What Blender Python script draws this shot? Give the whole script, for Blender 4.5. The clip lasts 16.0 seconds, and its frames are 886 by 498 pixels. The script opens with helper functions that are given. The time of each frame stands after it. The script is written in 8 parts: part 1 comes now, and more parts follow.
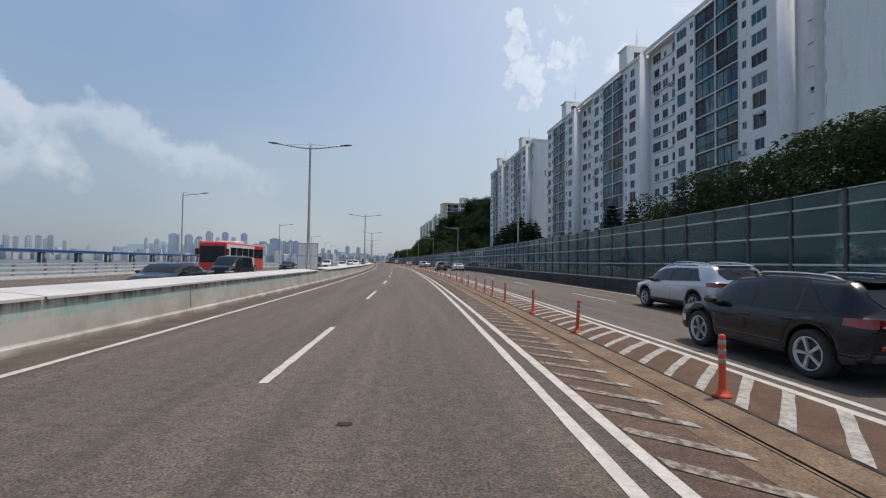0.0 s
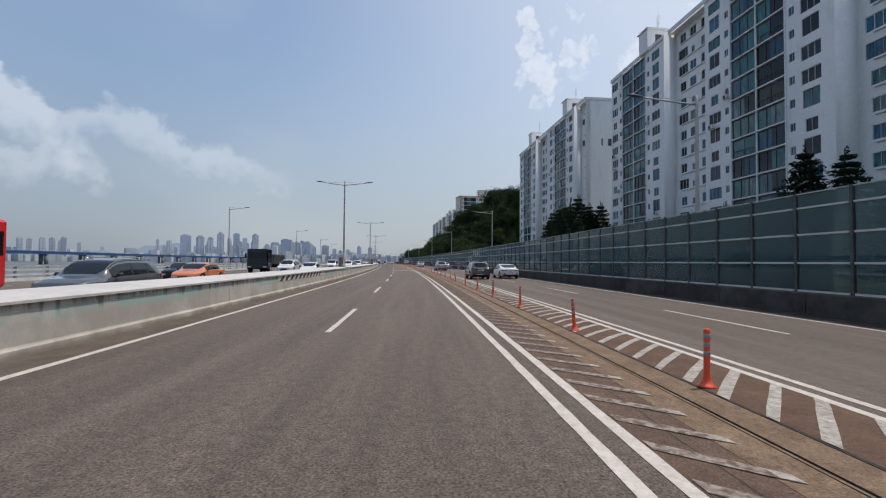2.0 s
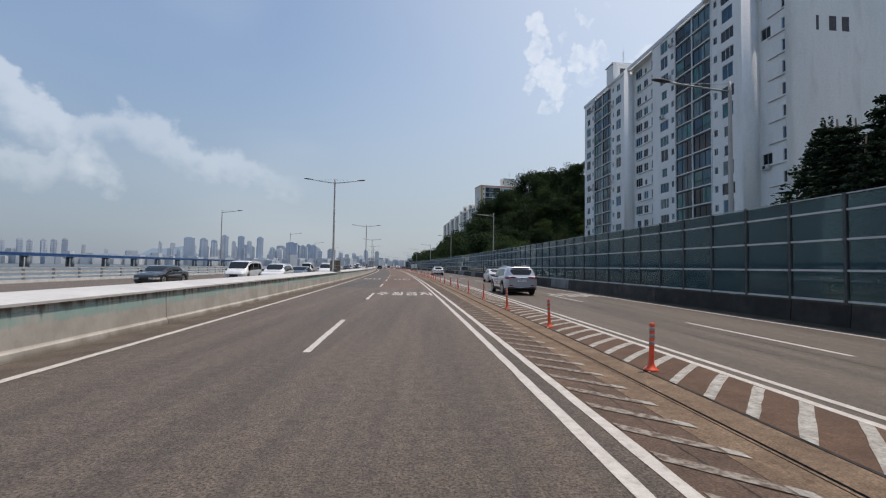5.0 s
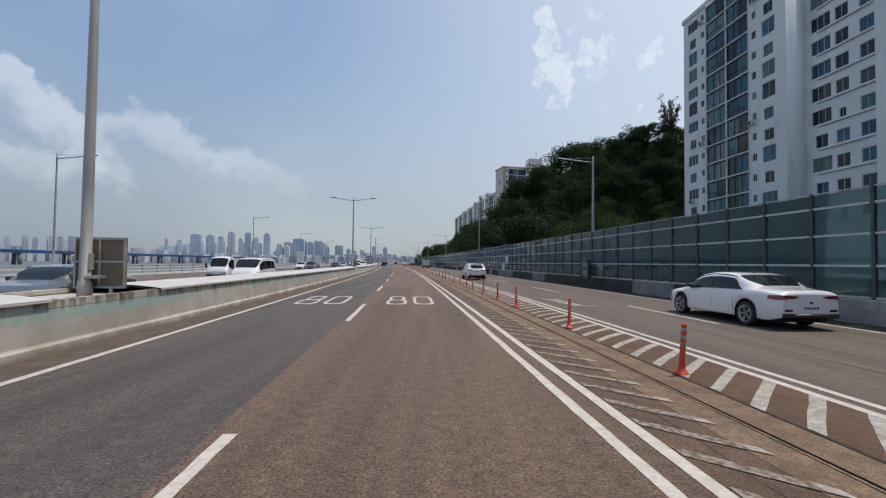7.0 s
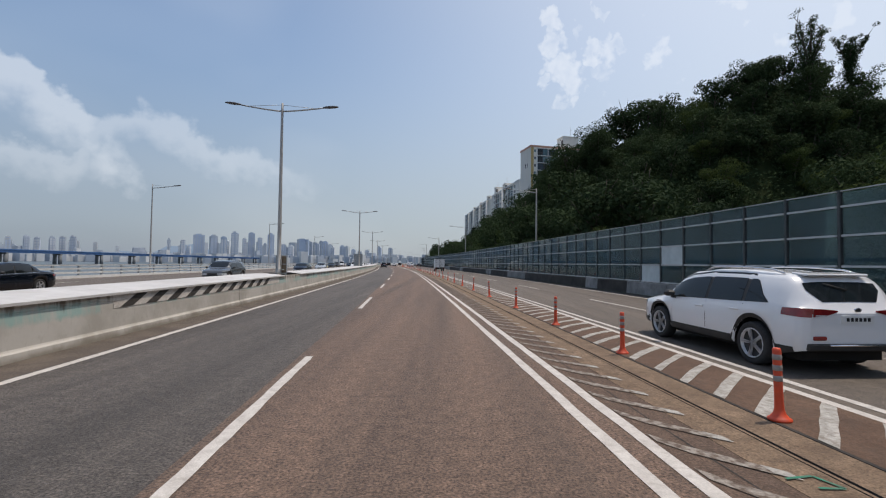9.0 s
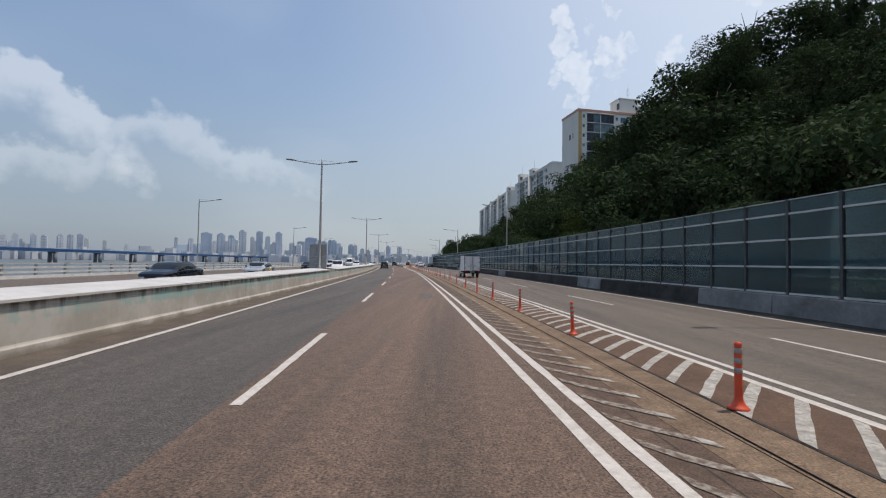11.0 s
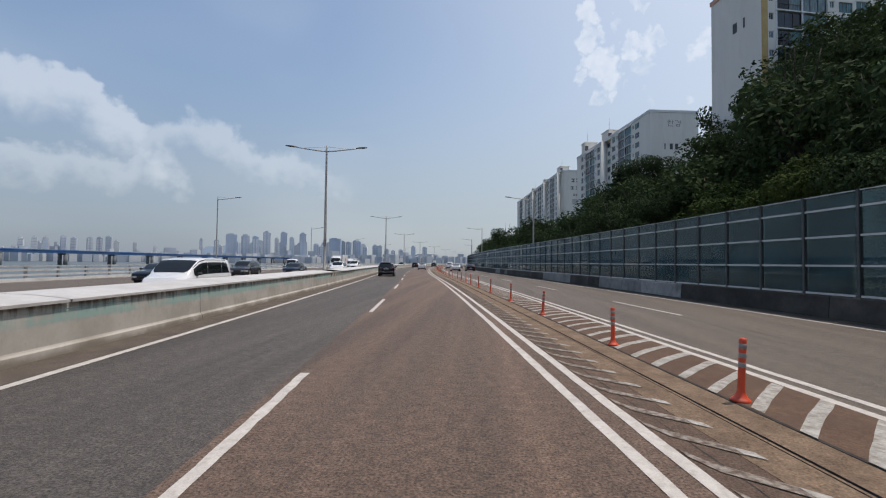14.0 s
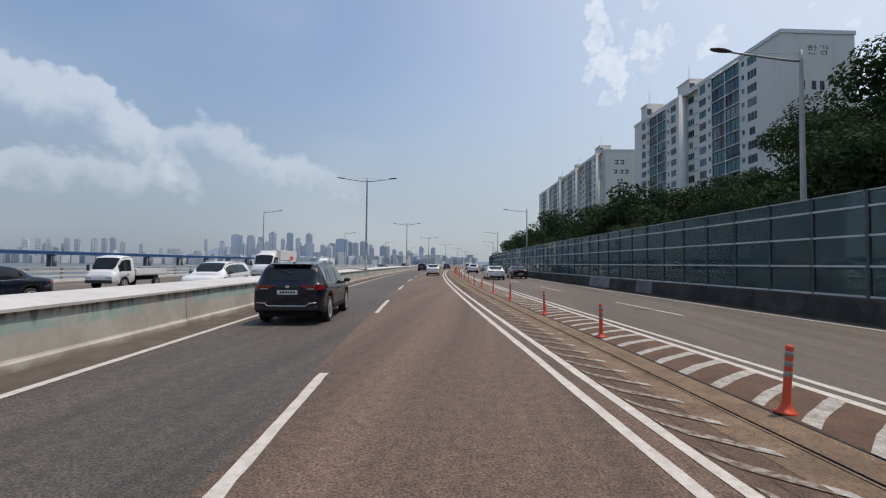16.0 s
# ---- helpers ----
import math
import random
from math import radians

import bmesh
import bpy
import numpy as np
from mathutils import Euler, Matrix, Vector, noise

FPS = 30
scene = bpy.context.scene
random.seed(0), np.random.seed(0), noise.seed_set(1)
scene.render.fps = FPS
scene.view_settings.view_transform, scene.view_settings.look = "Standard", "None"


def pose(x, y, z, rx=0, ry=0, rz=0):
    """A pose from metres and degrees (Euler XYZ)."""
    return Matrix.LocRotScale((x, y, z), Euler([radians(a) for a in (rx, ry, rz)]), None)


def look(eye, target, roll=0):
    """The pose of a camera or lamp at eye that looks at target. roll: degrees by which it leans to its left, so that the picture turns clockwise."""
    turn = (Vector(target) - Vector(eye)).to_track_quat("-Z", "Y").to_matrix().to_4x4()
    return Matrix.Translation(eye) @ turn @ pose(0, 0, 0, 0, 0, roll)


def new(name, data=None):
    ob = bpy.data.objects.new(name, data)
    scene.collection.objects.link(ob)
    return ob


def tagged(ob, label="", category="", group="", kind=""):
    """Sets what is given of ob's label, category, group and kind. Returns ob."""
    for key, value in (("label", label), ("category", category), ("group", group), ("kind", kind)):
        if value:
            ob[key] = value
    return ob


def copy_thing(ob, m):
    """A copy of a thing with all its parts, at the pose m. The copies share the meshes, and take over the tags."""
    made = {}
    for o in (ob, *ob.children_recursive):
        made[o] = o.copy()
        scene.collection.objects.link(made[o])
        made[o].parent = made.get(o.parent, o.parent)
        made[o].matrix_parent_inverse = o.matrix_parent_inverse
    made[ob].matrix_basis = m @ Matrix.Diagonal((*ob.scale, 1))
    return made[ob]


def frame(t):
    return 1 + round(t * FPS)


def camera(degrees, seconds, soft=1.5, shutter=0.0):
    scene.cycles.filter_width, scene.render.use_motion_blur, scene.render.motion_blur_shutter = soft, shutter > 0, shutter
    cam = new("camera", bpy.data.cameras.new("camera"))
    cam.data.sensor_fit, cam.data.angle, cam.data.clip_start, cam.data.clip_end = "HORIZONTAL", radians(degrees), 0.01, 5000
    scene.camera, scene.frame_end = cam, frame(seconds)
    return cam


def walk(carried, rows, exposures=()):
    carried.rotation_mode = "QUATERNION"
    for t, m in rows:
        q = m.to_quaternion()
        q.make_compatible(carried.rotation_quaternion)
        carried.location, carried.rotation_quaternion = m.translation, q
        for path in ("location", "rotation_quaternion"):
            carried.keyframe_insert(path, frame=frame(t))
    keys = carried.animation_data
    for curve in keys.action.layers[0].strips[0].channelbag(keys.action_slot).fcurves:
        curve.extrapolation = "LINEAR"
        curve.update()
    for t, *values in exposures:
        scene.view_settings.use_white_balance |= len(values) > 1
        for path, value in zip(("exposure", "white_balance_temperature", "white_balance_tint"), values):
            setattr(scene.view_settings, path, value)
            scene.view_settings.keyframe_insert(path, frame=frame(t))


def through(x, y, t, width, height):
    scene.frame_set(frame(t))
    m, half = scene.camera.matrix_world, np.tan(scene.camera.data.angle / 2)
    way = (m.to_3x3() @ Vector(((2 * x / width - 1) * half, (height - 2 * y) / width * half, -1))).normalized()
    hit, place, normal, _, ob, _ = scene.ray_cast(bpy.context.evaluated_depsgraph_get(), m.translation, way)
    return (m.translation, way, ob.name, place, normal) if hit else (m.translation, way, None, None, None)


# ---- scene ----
# The camera's way along its lane: seconds, x, y, z, pitch up, lean, turn to the left.
cam = camera(90, 16.0, soft=1.15)
ROWS = [
    (0.0, -0.083, -0.373, 1.620, 1.66, 0.72, -4.28),
    (0.5, 0.012, 8.112, 1.628, 1.58, 0.71, -4.10),
    (1.0, 0.091, 16.821, 1.637, 1.62, 0.43, -3.70),
    (1.5, 0.074, 25.638, 1.625, 1.51, 0.36, -3.16),
    (2.0, 0.001, 34.372, 1.617, 1.66, 0.45, -2.71),
    (2.5, -0.235, 43.227, 1.631, 1.73, 0.51, -2.50),
    (3.0, -0.461, 52.317, 1.622, 1.88, 0.52, -2.31),
    (3.5, -0.674, 61.252, 1.636, 2.12, 0.59, -2.28),
    (3.7, -0.770, 64.831, 1.622, 2.32, 0.60, -2.18),
    (5.8, -2.603, 102.305, 1.632, 2.04, 0.87, -1.24),
    (6.0, -2.805, 105.824, 1.632, 1.97, 0.87, -1.07),
    (6.5, -3.358, 114.610, 1.641, 2.03, 0.98, -0.81),
    (7.0, -3.955, 123.156, 1.634, 1.76, 0.62, -0.62),
    (7.5, -4.563, 132.056, 1.617, 1.64, 0.60, -0.23),
    (8.0, -5.105, 140.853, 1.643, 1.66, 0.64, 0.07),
    (8.5, -5.764, 149.509, 1.635, 1.80, 0.73, 0.15),
    (9.0, -6.432, 158.607, 1.632, 1.82, 0.67, 0.14),
    (9.2, -6.691, 162.230, 1.633, 1.84, 0.60, 0.14),
    (11.3, -9.675, 200.507, 1.625, 1.74, 0.68, 1.67),
    (11.5, -9.973, 204.004, 1.627, 1.51, 0.45, 1.84),
    (12.0, -10.906, 212.887, 1.649, 1.49, 0.38, 2.23),
    (12.5, -11.865, 222.249, 1.624, 1.40, 0.28, 3.04),
    (13.0, -12.829, 231.686, 1.632, 1.51, 0.40, 3.65),
    (13.5, -13.893, 241.092, 1.629, 1.44, 0.38, 4.22),
    (14.0, -15.111, 250.393, 1.639, 1.76, 0.61, 4.63),
    (14.5, -16.418, 260.123, 1.620, 1.73, 0.62, 5.14),
    (15.0, -17.713, 269.871, 1.628, 1.80, 0.52, 5.49),
    (15.5, -19.046, 279.299, 1.634, 1.89, 0.48, 5.63),
    (16.0, -20.441, 288.935, 1.639, 1.88, 0.53, 5.69),
]
walk(cam, [(t, pose(x, y, z, 90 + up, 0, turn) @ pose(0, 0, 0, 0, 0, lean)) for t, x, y, z, up, lean, turn in ROWS],
     exposures=[(0, 0.08, 6640, 14), (16, 0.08, 6640, 14)])

# ---- world and sun ----
SUN_TO = Vector((0.30, 0.08, 0.95)).normalized()
SUN_EL = math.asin(SUN_TO.z)
SUN_AZ = math.atan2(SUN_TO.x, SUN_TO.y)


def make_world():
    world = bpy.data.worlds.new("world")
    scene.world = world
    world.use_nodes = True
    nt = world.node_tree
    nd, ln = nt.nodes, nt.links
    bg = nd["Background"]
    sky = nd.new("ShaderNodeTexSky")
    sky.sky_type = "NISHITA"
    sky.sun_disc = False
    sky.sun_elevation = SUN_EL
    sky.sun_rotation = SUN_AZ
    sky.air_density, sky.dust_density, sky.ozone_density = 1.0, 1.3, 0.35
    tc = nd.new("ShaderNodeTexCoord")
    sep = nd.new("ShaderNodeSeparateXYZ")
    ln.new(tc.outputs["Generated"], sep.inputs[0])

    def m(op, a, b=None, clamp=False):
        n = nd.new("ShaderNodeMath")
        n.operation, n.use_clamp = op, clamp
        for k, v in enumerate((a, b)):
            if v is None:
                continue
            if isinstance(v, (int, float)):
                n.inputs[k].default_value = v
            else:
                ln.new(v, n.inputs[k])
        return n.outputs[0]

    az = m("ARCTAN2", sep.outputs[0], sep.outputs[1])
    el = m("ARCSINE", sep.outputs[2])
    pos = nd.new("ShaderNodeCombineXYZ")
    ln.new(az, pos.inputs[0])
    ln.new(el, pos.inputs[1])

    def tex(scale, detail, rough, dist=0.0, stretch=1.0):
        mp = nd.new("ShaderNodeMapping")
        mp.inputs["Scale"].default_value = (1, stretch, 1)
        ln.new(pos.outputs[0], mp.inputs[0])
        n = nd.new("ShaderNodeTexNoise")
        n.inputs["Scale"].default_value, n.inputs["Detail"].default_value = scale, detail
        n.inputs["Roughness"].default_value, n.inputs["Distortion"].default_value = rough, dist
        ln.new(mp.outputs[0], n.inputs["Vector"])
        return n.outputs[0]

    billow = tex(16.0, 6, 0.50, 0.2)
    puffs = tex(40.0, 4, 0.50, 0.2)
    wide = tex(2.2, 2, 0.45, 0.2, 2.2)

    # Heaps of fair-weather cloud: azimuth, elevation, half widths (degrees), density.
    total = None
    az_w = m("ADD", az, m("MULTIPLY", m("SUBTRACT", tex(24.0, 3, 0.5), 0.5), radians(6.0)))
    el_w = m("ADD", el, m("MULTIPLY", m("SUBTRACT", tex(28.0, 3, 0.5, 0.3), 0.5), radians(5.0)))
    for a, e, wa, we, k in CLOUDS:
        da = m("DIVIDE", m("SUBTRACT", az_w, radians(a)), radians(wa))
        de = m("DIVIDE", m("SUBTRACT", el_w, radians(e)), radians(we))
        d = m("ADD", m("MULTIPLY", da, da), m("MULTIPLY", de, de))
        g = m("MULTIPLY", m("MULTIPLY", m("SUBTRACT", 1.0, d, True), 1.25, True), k)
        total = g if total is None else m("MAXIMUM", total, g)
    body = m("ADD", total, m("MULTIPLY", m("SUBTRACT", puffs, 0.5), m("MULTIPLY", m("MULTIPLY", total, 4.0, True), 0.85)))
    ramp = nd.new("ShaderNodeMapRange")
    ramp.interpolation_type = "SMOOTHSTEP"
    ramp.inputs[1].default_value, ramp.inputs[2].default_value = 0.0, 1.45
    ln.new(body, ramp.inputs[0])

    # The banks over the river: their upper edges by azimuth, in degrees, billowing; each fades downwards.
    def cloud_bank(rim_points, lumps, soft, deep, thick, a0, a1):
        span = nd.new("ShaderNodeMapRange")
        span.inputs[1].default_value, span.inputs[2].default_value = radians(-90), radians(10)
        ln.new(az, span.inputs[0])
        edge = nd.new("ShaderNodeValToRGB")
        while len(edge.color_ramp.elements) < len(rim_points):
            edge.color_ramp.elements.new(0.5)
        for k, (a, e) in enumerate(rim_points):
            edge.color_ramp.elements[k].position = (a + 90) / 100
            edge.color_ramp.elements[k].color = (e / 40, e / 40, e / 40, 1)
        ln.new(span.outputs[0], edge.inputs[0])
        ragged = m("ADD", m("MULTIPLY", m("SUBTRACT", billow, 0.5), radians(lumps)), m("MULTIPLY", m("SUBTRACT", puffs, 0.5), radians(lumps * 0.5)))
        below = m("SUBTRACT", m("ADD", m("MULTIPLY", edge.outputs[0], radians(40)), ragged), el)
        top = nd.new("ShaderNodeMapRange")
        top.interpolation_type = "SMOOTHSTEP"
        top.inputs[1].default_value, top.inputs[2].default_value, top.inputs[4].default_value = 0.0, radians(soft), thick
        ln.new(below, top.inputs[0])
        fade = nd.new("ShaderNodeMapRange")
        fade.interpolation_type = "SMOOTHSTEP"
        fade.inputs[1].default_value, fade.inputs[2].default_value = radians(deep * 0.35), radians(deep)
        fade.inputs[3].default_value, fade.inputs[4].default_value = 1.0, 0.10
        ln.new(below, fade.inputs[0])
        side = nd.new("ShaderNodeMapRange")
        side.interpolation_type = "SMOOTHSTEP"
        side.inputs[1].default_value, side.inputs[2].default_value = radians(a1), radians(a0)
        ln.new(m("ADD", az, m("MULTIPLY", ragged, 1.5)), side.inputs[0])
        return m("MULTIPLY", m("MULTIPLY", top.outputs[0], fade.outputs[0]), side.outputs[0])

    bank_out = m("MAXIMUM", cloud_bank(BANK_NEAR, 5.5, 1.3, 7.0, 0.40, -39.0, -33.0), cloud_bank(BANK_FAR, 5.0, 1.5, 5.5, 0.29, -26.0, -12.0))
    veil = nd.new("ShaderNodeMapRange")
    veil.inputs[1].default_value, veil.inputs[2].default_value, veil.inputs[4].default_value = 0.42, 0.80, 0.14
    ln.new(wide, veil.inputs[0])
    # bright haze on the side of the sun
    ga = m("DIVIDE", m("SUBTRACT", az, radians(60)), radians(95))
    ge = m("DIVIDE", m("SUBTRACT", el, radians(48)), radians(70))
    lobe = m("SUBTRACT", 1.0, m("ADD", m("MULTIPLY", ga, ga), m("MULTIPLY", ge, ge)), True)
    glare = m("MULTIPLY", m("MULTIPLY", lobe, lobe), 0.70)
    # broken cloud on the side of the sun
    fa = m("DIVIDE", m("SUBTRACT", az, radians(33)), radians(18))
    fe = m("DIVIDE", m("SUBTRACT", el, radians(25)), radians(13))
    zone = m("MULTIPLY", m("SUBTRACT", 1.0, m("ADD", m("MULTIPLY", fa, fa), m("MULTIPLY", fe, fe)), True), 2.0, True)
    torn = nd.new("ShaderNodeMapRange")
    torn.interpolation_type = "SMOOTHSTEP"
    torn.inputs[1].default_value, torn.inputs[2].default_value, torn.inputs[4].default_value = 0.44, 0.66, 0.62
    ln.new(m("ADD", m("MULTIPLY", billow, 0.75), m("MULTIPLY", puffs, 0.25)), torn.inputs[0])
    broken = m("MULTIPLY", zone, torn.outputs[0])
    heaps = m("MAXIMUM", m("MULTIPLY", ramp.outputs[0], CLOUD_THICK), broken)
    cover = m("MAXIMUM", heaps, m("MAXIMUM", bank_out, m("MAXIMUM", veil.outputs[0], glare)), True)
    # Haze thickens towards the horizon all the way round.
    haze = nd.new("ShaderNodeMapRange")
    haze.interpolation_type = "SMOOTHERSTEP"
    haze.inputs[1].default_value, haze.inputs[2].default_value = radians(32), radians(-2)
    haze.inputs[3].default_value, haze.inputs[4].default_value = 0.0, 0.85
    ln.new(el, haze.inputs[0])
    mix1 = nd.new("ShaderNodeMix")
    mix1.data_type = "RGBA"
    ln.new(haze.outputs[0], mix1.inputs[0])
    hue = nd.new("ShaderNodeVectorMath")
    hue.operation = "MULTIPLY"
    hue.inputs[1].default_value = (1.0, 1.05, 1.01)
    ln.new(sky.outputs[0], hue.inputs[0])
    ln.new(hue.outputs[0], mix1.inputs[6])
    far_side = nd.new("ShaderNodeMapRange")
    far_side.interpolation_type = "SMOOTHSTEP"
    far_side.inputs[1].default_value, far_side.inputs[2].default_value = radians(-48), radians(-4)
    ln.new(az, far_side.inputs[0])
    air = nd.new("ShaderNodeMix")
    air.data_type = "RGBA"
    air.inputs[6].default_value, air.inputs[7].default_value = HAZE_RIVER, HAZE
    ln.new(far_side.outputs[0], air.inputs[0])
    ln.new(air.outputs[2], mix1.inputs[7])
    mix2 = nd.new("ShaderNodeMix")
    mix2.data_type = "RGBA"
    ln.new(cover, mix2.inputs[0])
    ln.new(mix1.outputs[2], mix2.inputs[6])
    mix2.inputs[7].default_value = CLOUD
    ln.new(mix2.outputs[2], bg.inputs[0])
    bg.inputs[1].default_value = SKY


SKY = 0.142
HAZE = (2.55, 2.98, 3.38, 1)
HAZE_RIVER = (1.42, 1.84, 2.42, 1)
CLOUD = (6.0, 6.45, 6.75, 1)
CLOUD_THICK = 0.74
BANK_NEAR = ((-90, 23), (-60, 20), (-48, 19.0), (-44.5, 19.0), (-42.5, 17.4), (-40, 16.2), (-38.8, 14.4), (-35.4, 11.4), (-32, 9.5))
BANK_FAR = ((-90, 10), (-40, 11.5), (-37.5, 15.2), (-34.6, 17.2), (-32.3, 16.0), (-29, 14.4), (-26, 13.6), (-21.8, 13.4), (-18.5, 12.0), (-14, 10.6), (-7, 9.6), (-2, 8.0))
CLOUDS = [(13.4, 28.6, 1.9, 2.2, 1.0), (13.4, 26.4, 2.2, 2.4, 1.0), (14.4, 24.0, 2.9, 2.1, 1.0), (12.6, 22.2, 2.2, 1.3, 0.9), (15.9, 22.4, 3.0, 2.8, 1.0), (15.0, 19.8, 2.1, 1.7, 0.85),
          (18.4, 25.0, 2.1, 2.0, 1.0), (17.0, 27.2, 1.6, 1.6, 0.75), (20.6, 25.2, 2.5, 2.0, 0.9), (19.6, 28.4, 1.5, 1.4, 0.9), (19.6, 22.8, 3.0, 2.4, 0.75), (26, 28, 8, 5.0, 0.5), (15.6, 24.2, 5.5, 6.2, 0.40), (22, 24.5, 7.0, 6.0, 0.36)]
make_world()
sun = new("sun", bpy.data.lights.new("sun", "SUN"))
sun.data.energy, sun.data.angle, sun.data.color = 2.6, radians(0.6), (1.0, 0.915, 0.79)
sun.matrix_world = look((0, 0, 60), Vector((0, 0, 60)) - SUN_TO)

# ---- materials ----
def surf(name, c1, c2, scale=8.0, rough=0.8, metal=0.0, bump=0.0, bscale=40.0, detail=6, lo=0.35, hi=0.65, stain=None, stretch=(1, 1, 1),
         vary=0.0, coat=0.0, grain=None, island=0.0, rvar=0.0, spec=0.5, mottle=None):
    """A surface of two tones with grain, stains and relief, in metres of its object's own space."""
    mt = bpy.data.materials.new(name)
    mt.use_nodes = True
    nt = mt.node_tree
    nd, ln = nt.nodes, nt.links
    p = nd["Principled BSDF"]
    tc = nd.new("ShaderNodeTexCoord")
    mp = nd.new("ShaderNodeMapping")
    mp.inputs["Scale"].default_value = stretch
    ln.new(tc.outputs["Object"], mp.inputs[0])

    def tex(s, d=6, r=0.55, src=mp):
        n = nd.new("ShaderNodeTexNoise")
        n.inputs["Scale"].default_value, n.inputs["Detail"].default_value, n.inputs["Roughness"].default_value = s, d, r
        ln.new(src.outputs["Object"] if src is tc else src.outputs[0], n.inputs["Vector"])
        return n.outputs[0]

    def ramp(v, a, b, o0=0.0, o1=1.0):
        n = nd.new("ShaderNodeMapRange")
        n.inputs[1].default_value, n.inputs[2].default_value, n.inputs[3].default_value, n.inputs[4].default_value = a, b, o0, o1
        ln.new(v, n.inputs[0])
        return n.outputs[0]

    def mix(f, a, b, kind="MIX"):
        n = nd.new("ShaderNodeMix")
        n.data_type, n.blend_type = "RGBA", kind
        for k, v in ((0, f), (6, a), (7, b)):
            if isinstance(v, tuple):
                n.inputs[k].default_value = (*v, 1)
            elif isinstance(v, (int, float)):
                n.inputs[k].default_value = v
            else:
                ln.new(v, n.inputs[k])
        return n.outputs[2]

    col = mix(ramp(tex(scale, detail), lo, hi), c1, c2)
    if grain:  # fine speckle: amount, scale
        g = ramp(tex(grain[1], 2, 0.6, tc), 0.25, 0.75, 1 - grain[0], 1 + grain[0])
        n = nd.new("ShaderNodeVectorMath")
        n.operation = "SCALE"
        ln.new(col, n.inputs[0])
        ln.new(g, n.inputs["Scale"])
        col = n.outputs[0]
    if mottle:  # hand-sized blotches: amount, scale
        n = nd.new("ShaderNodeVectorMath")
        n.operation = "SCALE"
        ln.new(col, n.inputs[0])
        ln.new(ramp(tex(mottle[1], 4, 0.7, tc), 0.3, 0.7, 1 - mottle[0], 1 + mottle[0]), n.inputs["Scale"])
        col = n.outputs[0]
    if stain:  # colour, scale, amount
        col = mix(ramp(tex(stain[1], 5, 0.6), 0.52, 0.72, 0.0, stain[2]), col, stain[0])
    if vary or island:
        src = nd.new("ShaderNodeNewGeometry").outputs["Random Per Island"] if island else nd.new("ShaderNodeObjectInfo").outputs["Random"]
        k = island or vary
        n = nd.new("ShaderNodeVectorMath")
        n.operation = "SCALE"
        ln.new(col, n.inputs[0])
        ln.new(ramp(src, 0, 1, 1 - k, 1 + k), n.inputs["Scale"])
        col = n.outputs[0]
    ln.new(col, p.inputs["Base Color"])
    p.inputs["Metallic"].default_value = metal
    p.inputs["Specular IOR Level"].default_value = spec
    if rvar:
        ln.new(ramp(tex(scale * 2.3, 4), 0.3, 0.7, rough - rvar, rough + rvar), p.inputs["Roughness"])
    else:
        p.inputs["Roughness"].default_value = rough
    p.inputs["Coat Weight"].default_value = coat
    p.inputs["Coat Roughness"].default_value = 0.05
    if bump:
        b = nd.new("ShaderNodeBump")
        b.inputs["Strength"].default_value, b.inputs["Distance"].default_value = min(1.0, bump), 0.02
        ln.new(tex(bscale, 4, 0.6, tc), b.inputs["Height"])
        ln.new(b.outputs[0], p.inputs["Normal"])
    return mt


def clear(name, tint, gloss=0.12, rough=0.03, dust=None):
    """A thin tinted pane: part see-through, part mirror."""
    mt = bpy.data.materials.new(name)
    mt.use_nodes = True
    nt = mt.node_tree
    nt.nodes.clear()
    nd, ln = nt.nodes, nt.links
    out, mx = nd.new("ShaderNodeOutputMaterial"), nd.new("ShaderNodeMixShader")
    tr, gl, lw = nd.new("ShaderNodeBsdfTransparent"), nd.new("ShaderNodeBsdfGlossy"), nd.new("ShaderNodeFresnel")
    tr.inputs[0].default_value = (*tint, 1)
    gl.inputs[0].default_value, gl.inputs[1].default_value = (0.85, 0.9, 0.9, 1), rough
    lw.inputs[0].default_value = 1.42
    add = nd.new("ShaderNodeMath")
    add.use_clamp = True
    add.inputs[1].default_value = gloss
    ln.new(lw.outputs[0], add.inputs[0])
    ln.new(add.outputs[0], mx.inputs[0])
    ln.new(tr.outputs[0], mx.inputs[1])
    ln.new(gl.outputs[0], mx.inputs[2])
    last = mx.outputs[0]
    if dust:  # a film of road dust: share, colour
        df, m2, tx = nd.new("ShaderNodeBsdfDiffuse"), nd.new("ShaderNodeMixShader"), nd.new("ShaderNodeTexNoise")
        tcn, mr = nd.new("ShaderNodeTexCoord"), nd.new("ShaderNodeMapRange")
        df.inputs[0].default_value = (*dust[1], 1)
        tx.inputs["Scale"].default_value, tx.inputs["Detail"].default_value = 0.9, 6
        mr.inputs[1].default_value, mr.inputs[2].default_value = 0.3, 0.7
        mr.inputs[3].default_value, mr.inputs[4].default_value = dust[0] * 0.6, dust[0] * 1.4
        ln.new(tcn.outputs["Object"], tx.inputs["Vector"])
        ln.new(tx.outputs[0], mr.inputs[0])
        ln.new(mr.outputs[0], m2.inputs[0])
        ln.new(last, m2.inputs[1])
        ln.new(df.outputs[0], m2.inputs[2])
        last = m2.outputs[0]
    ln.new(last, out.inputs[0])
    return mt


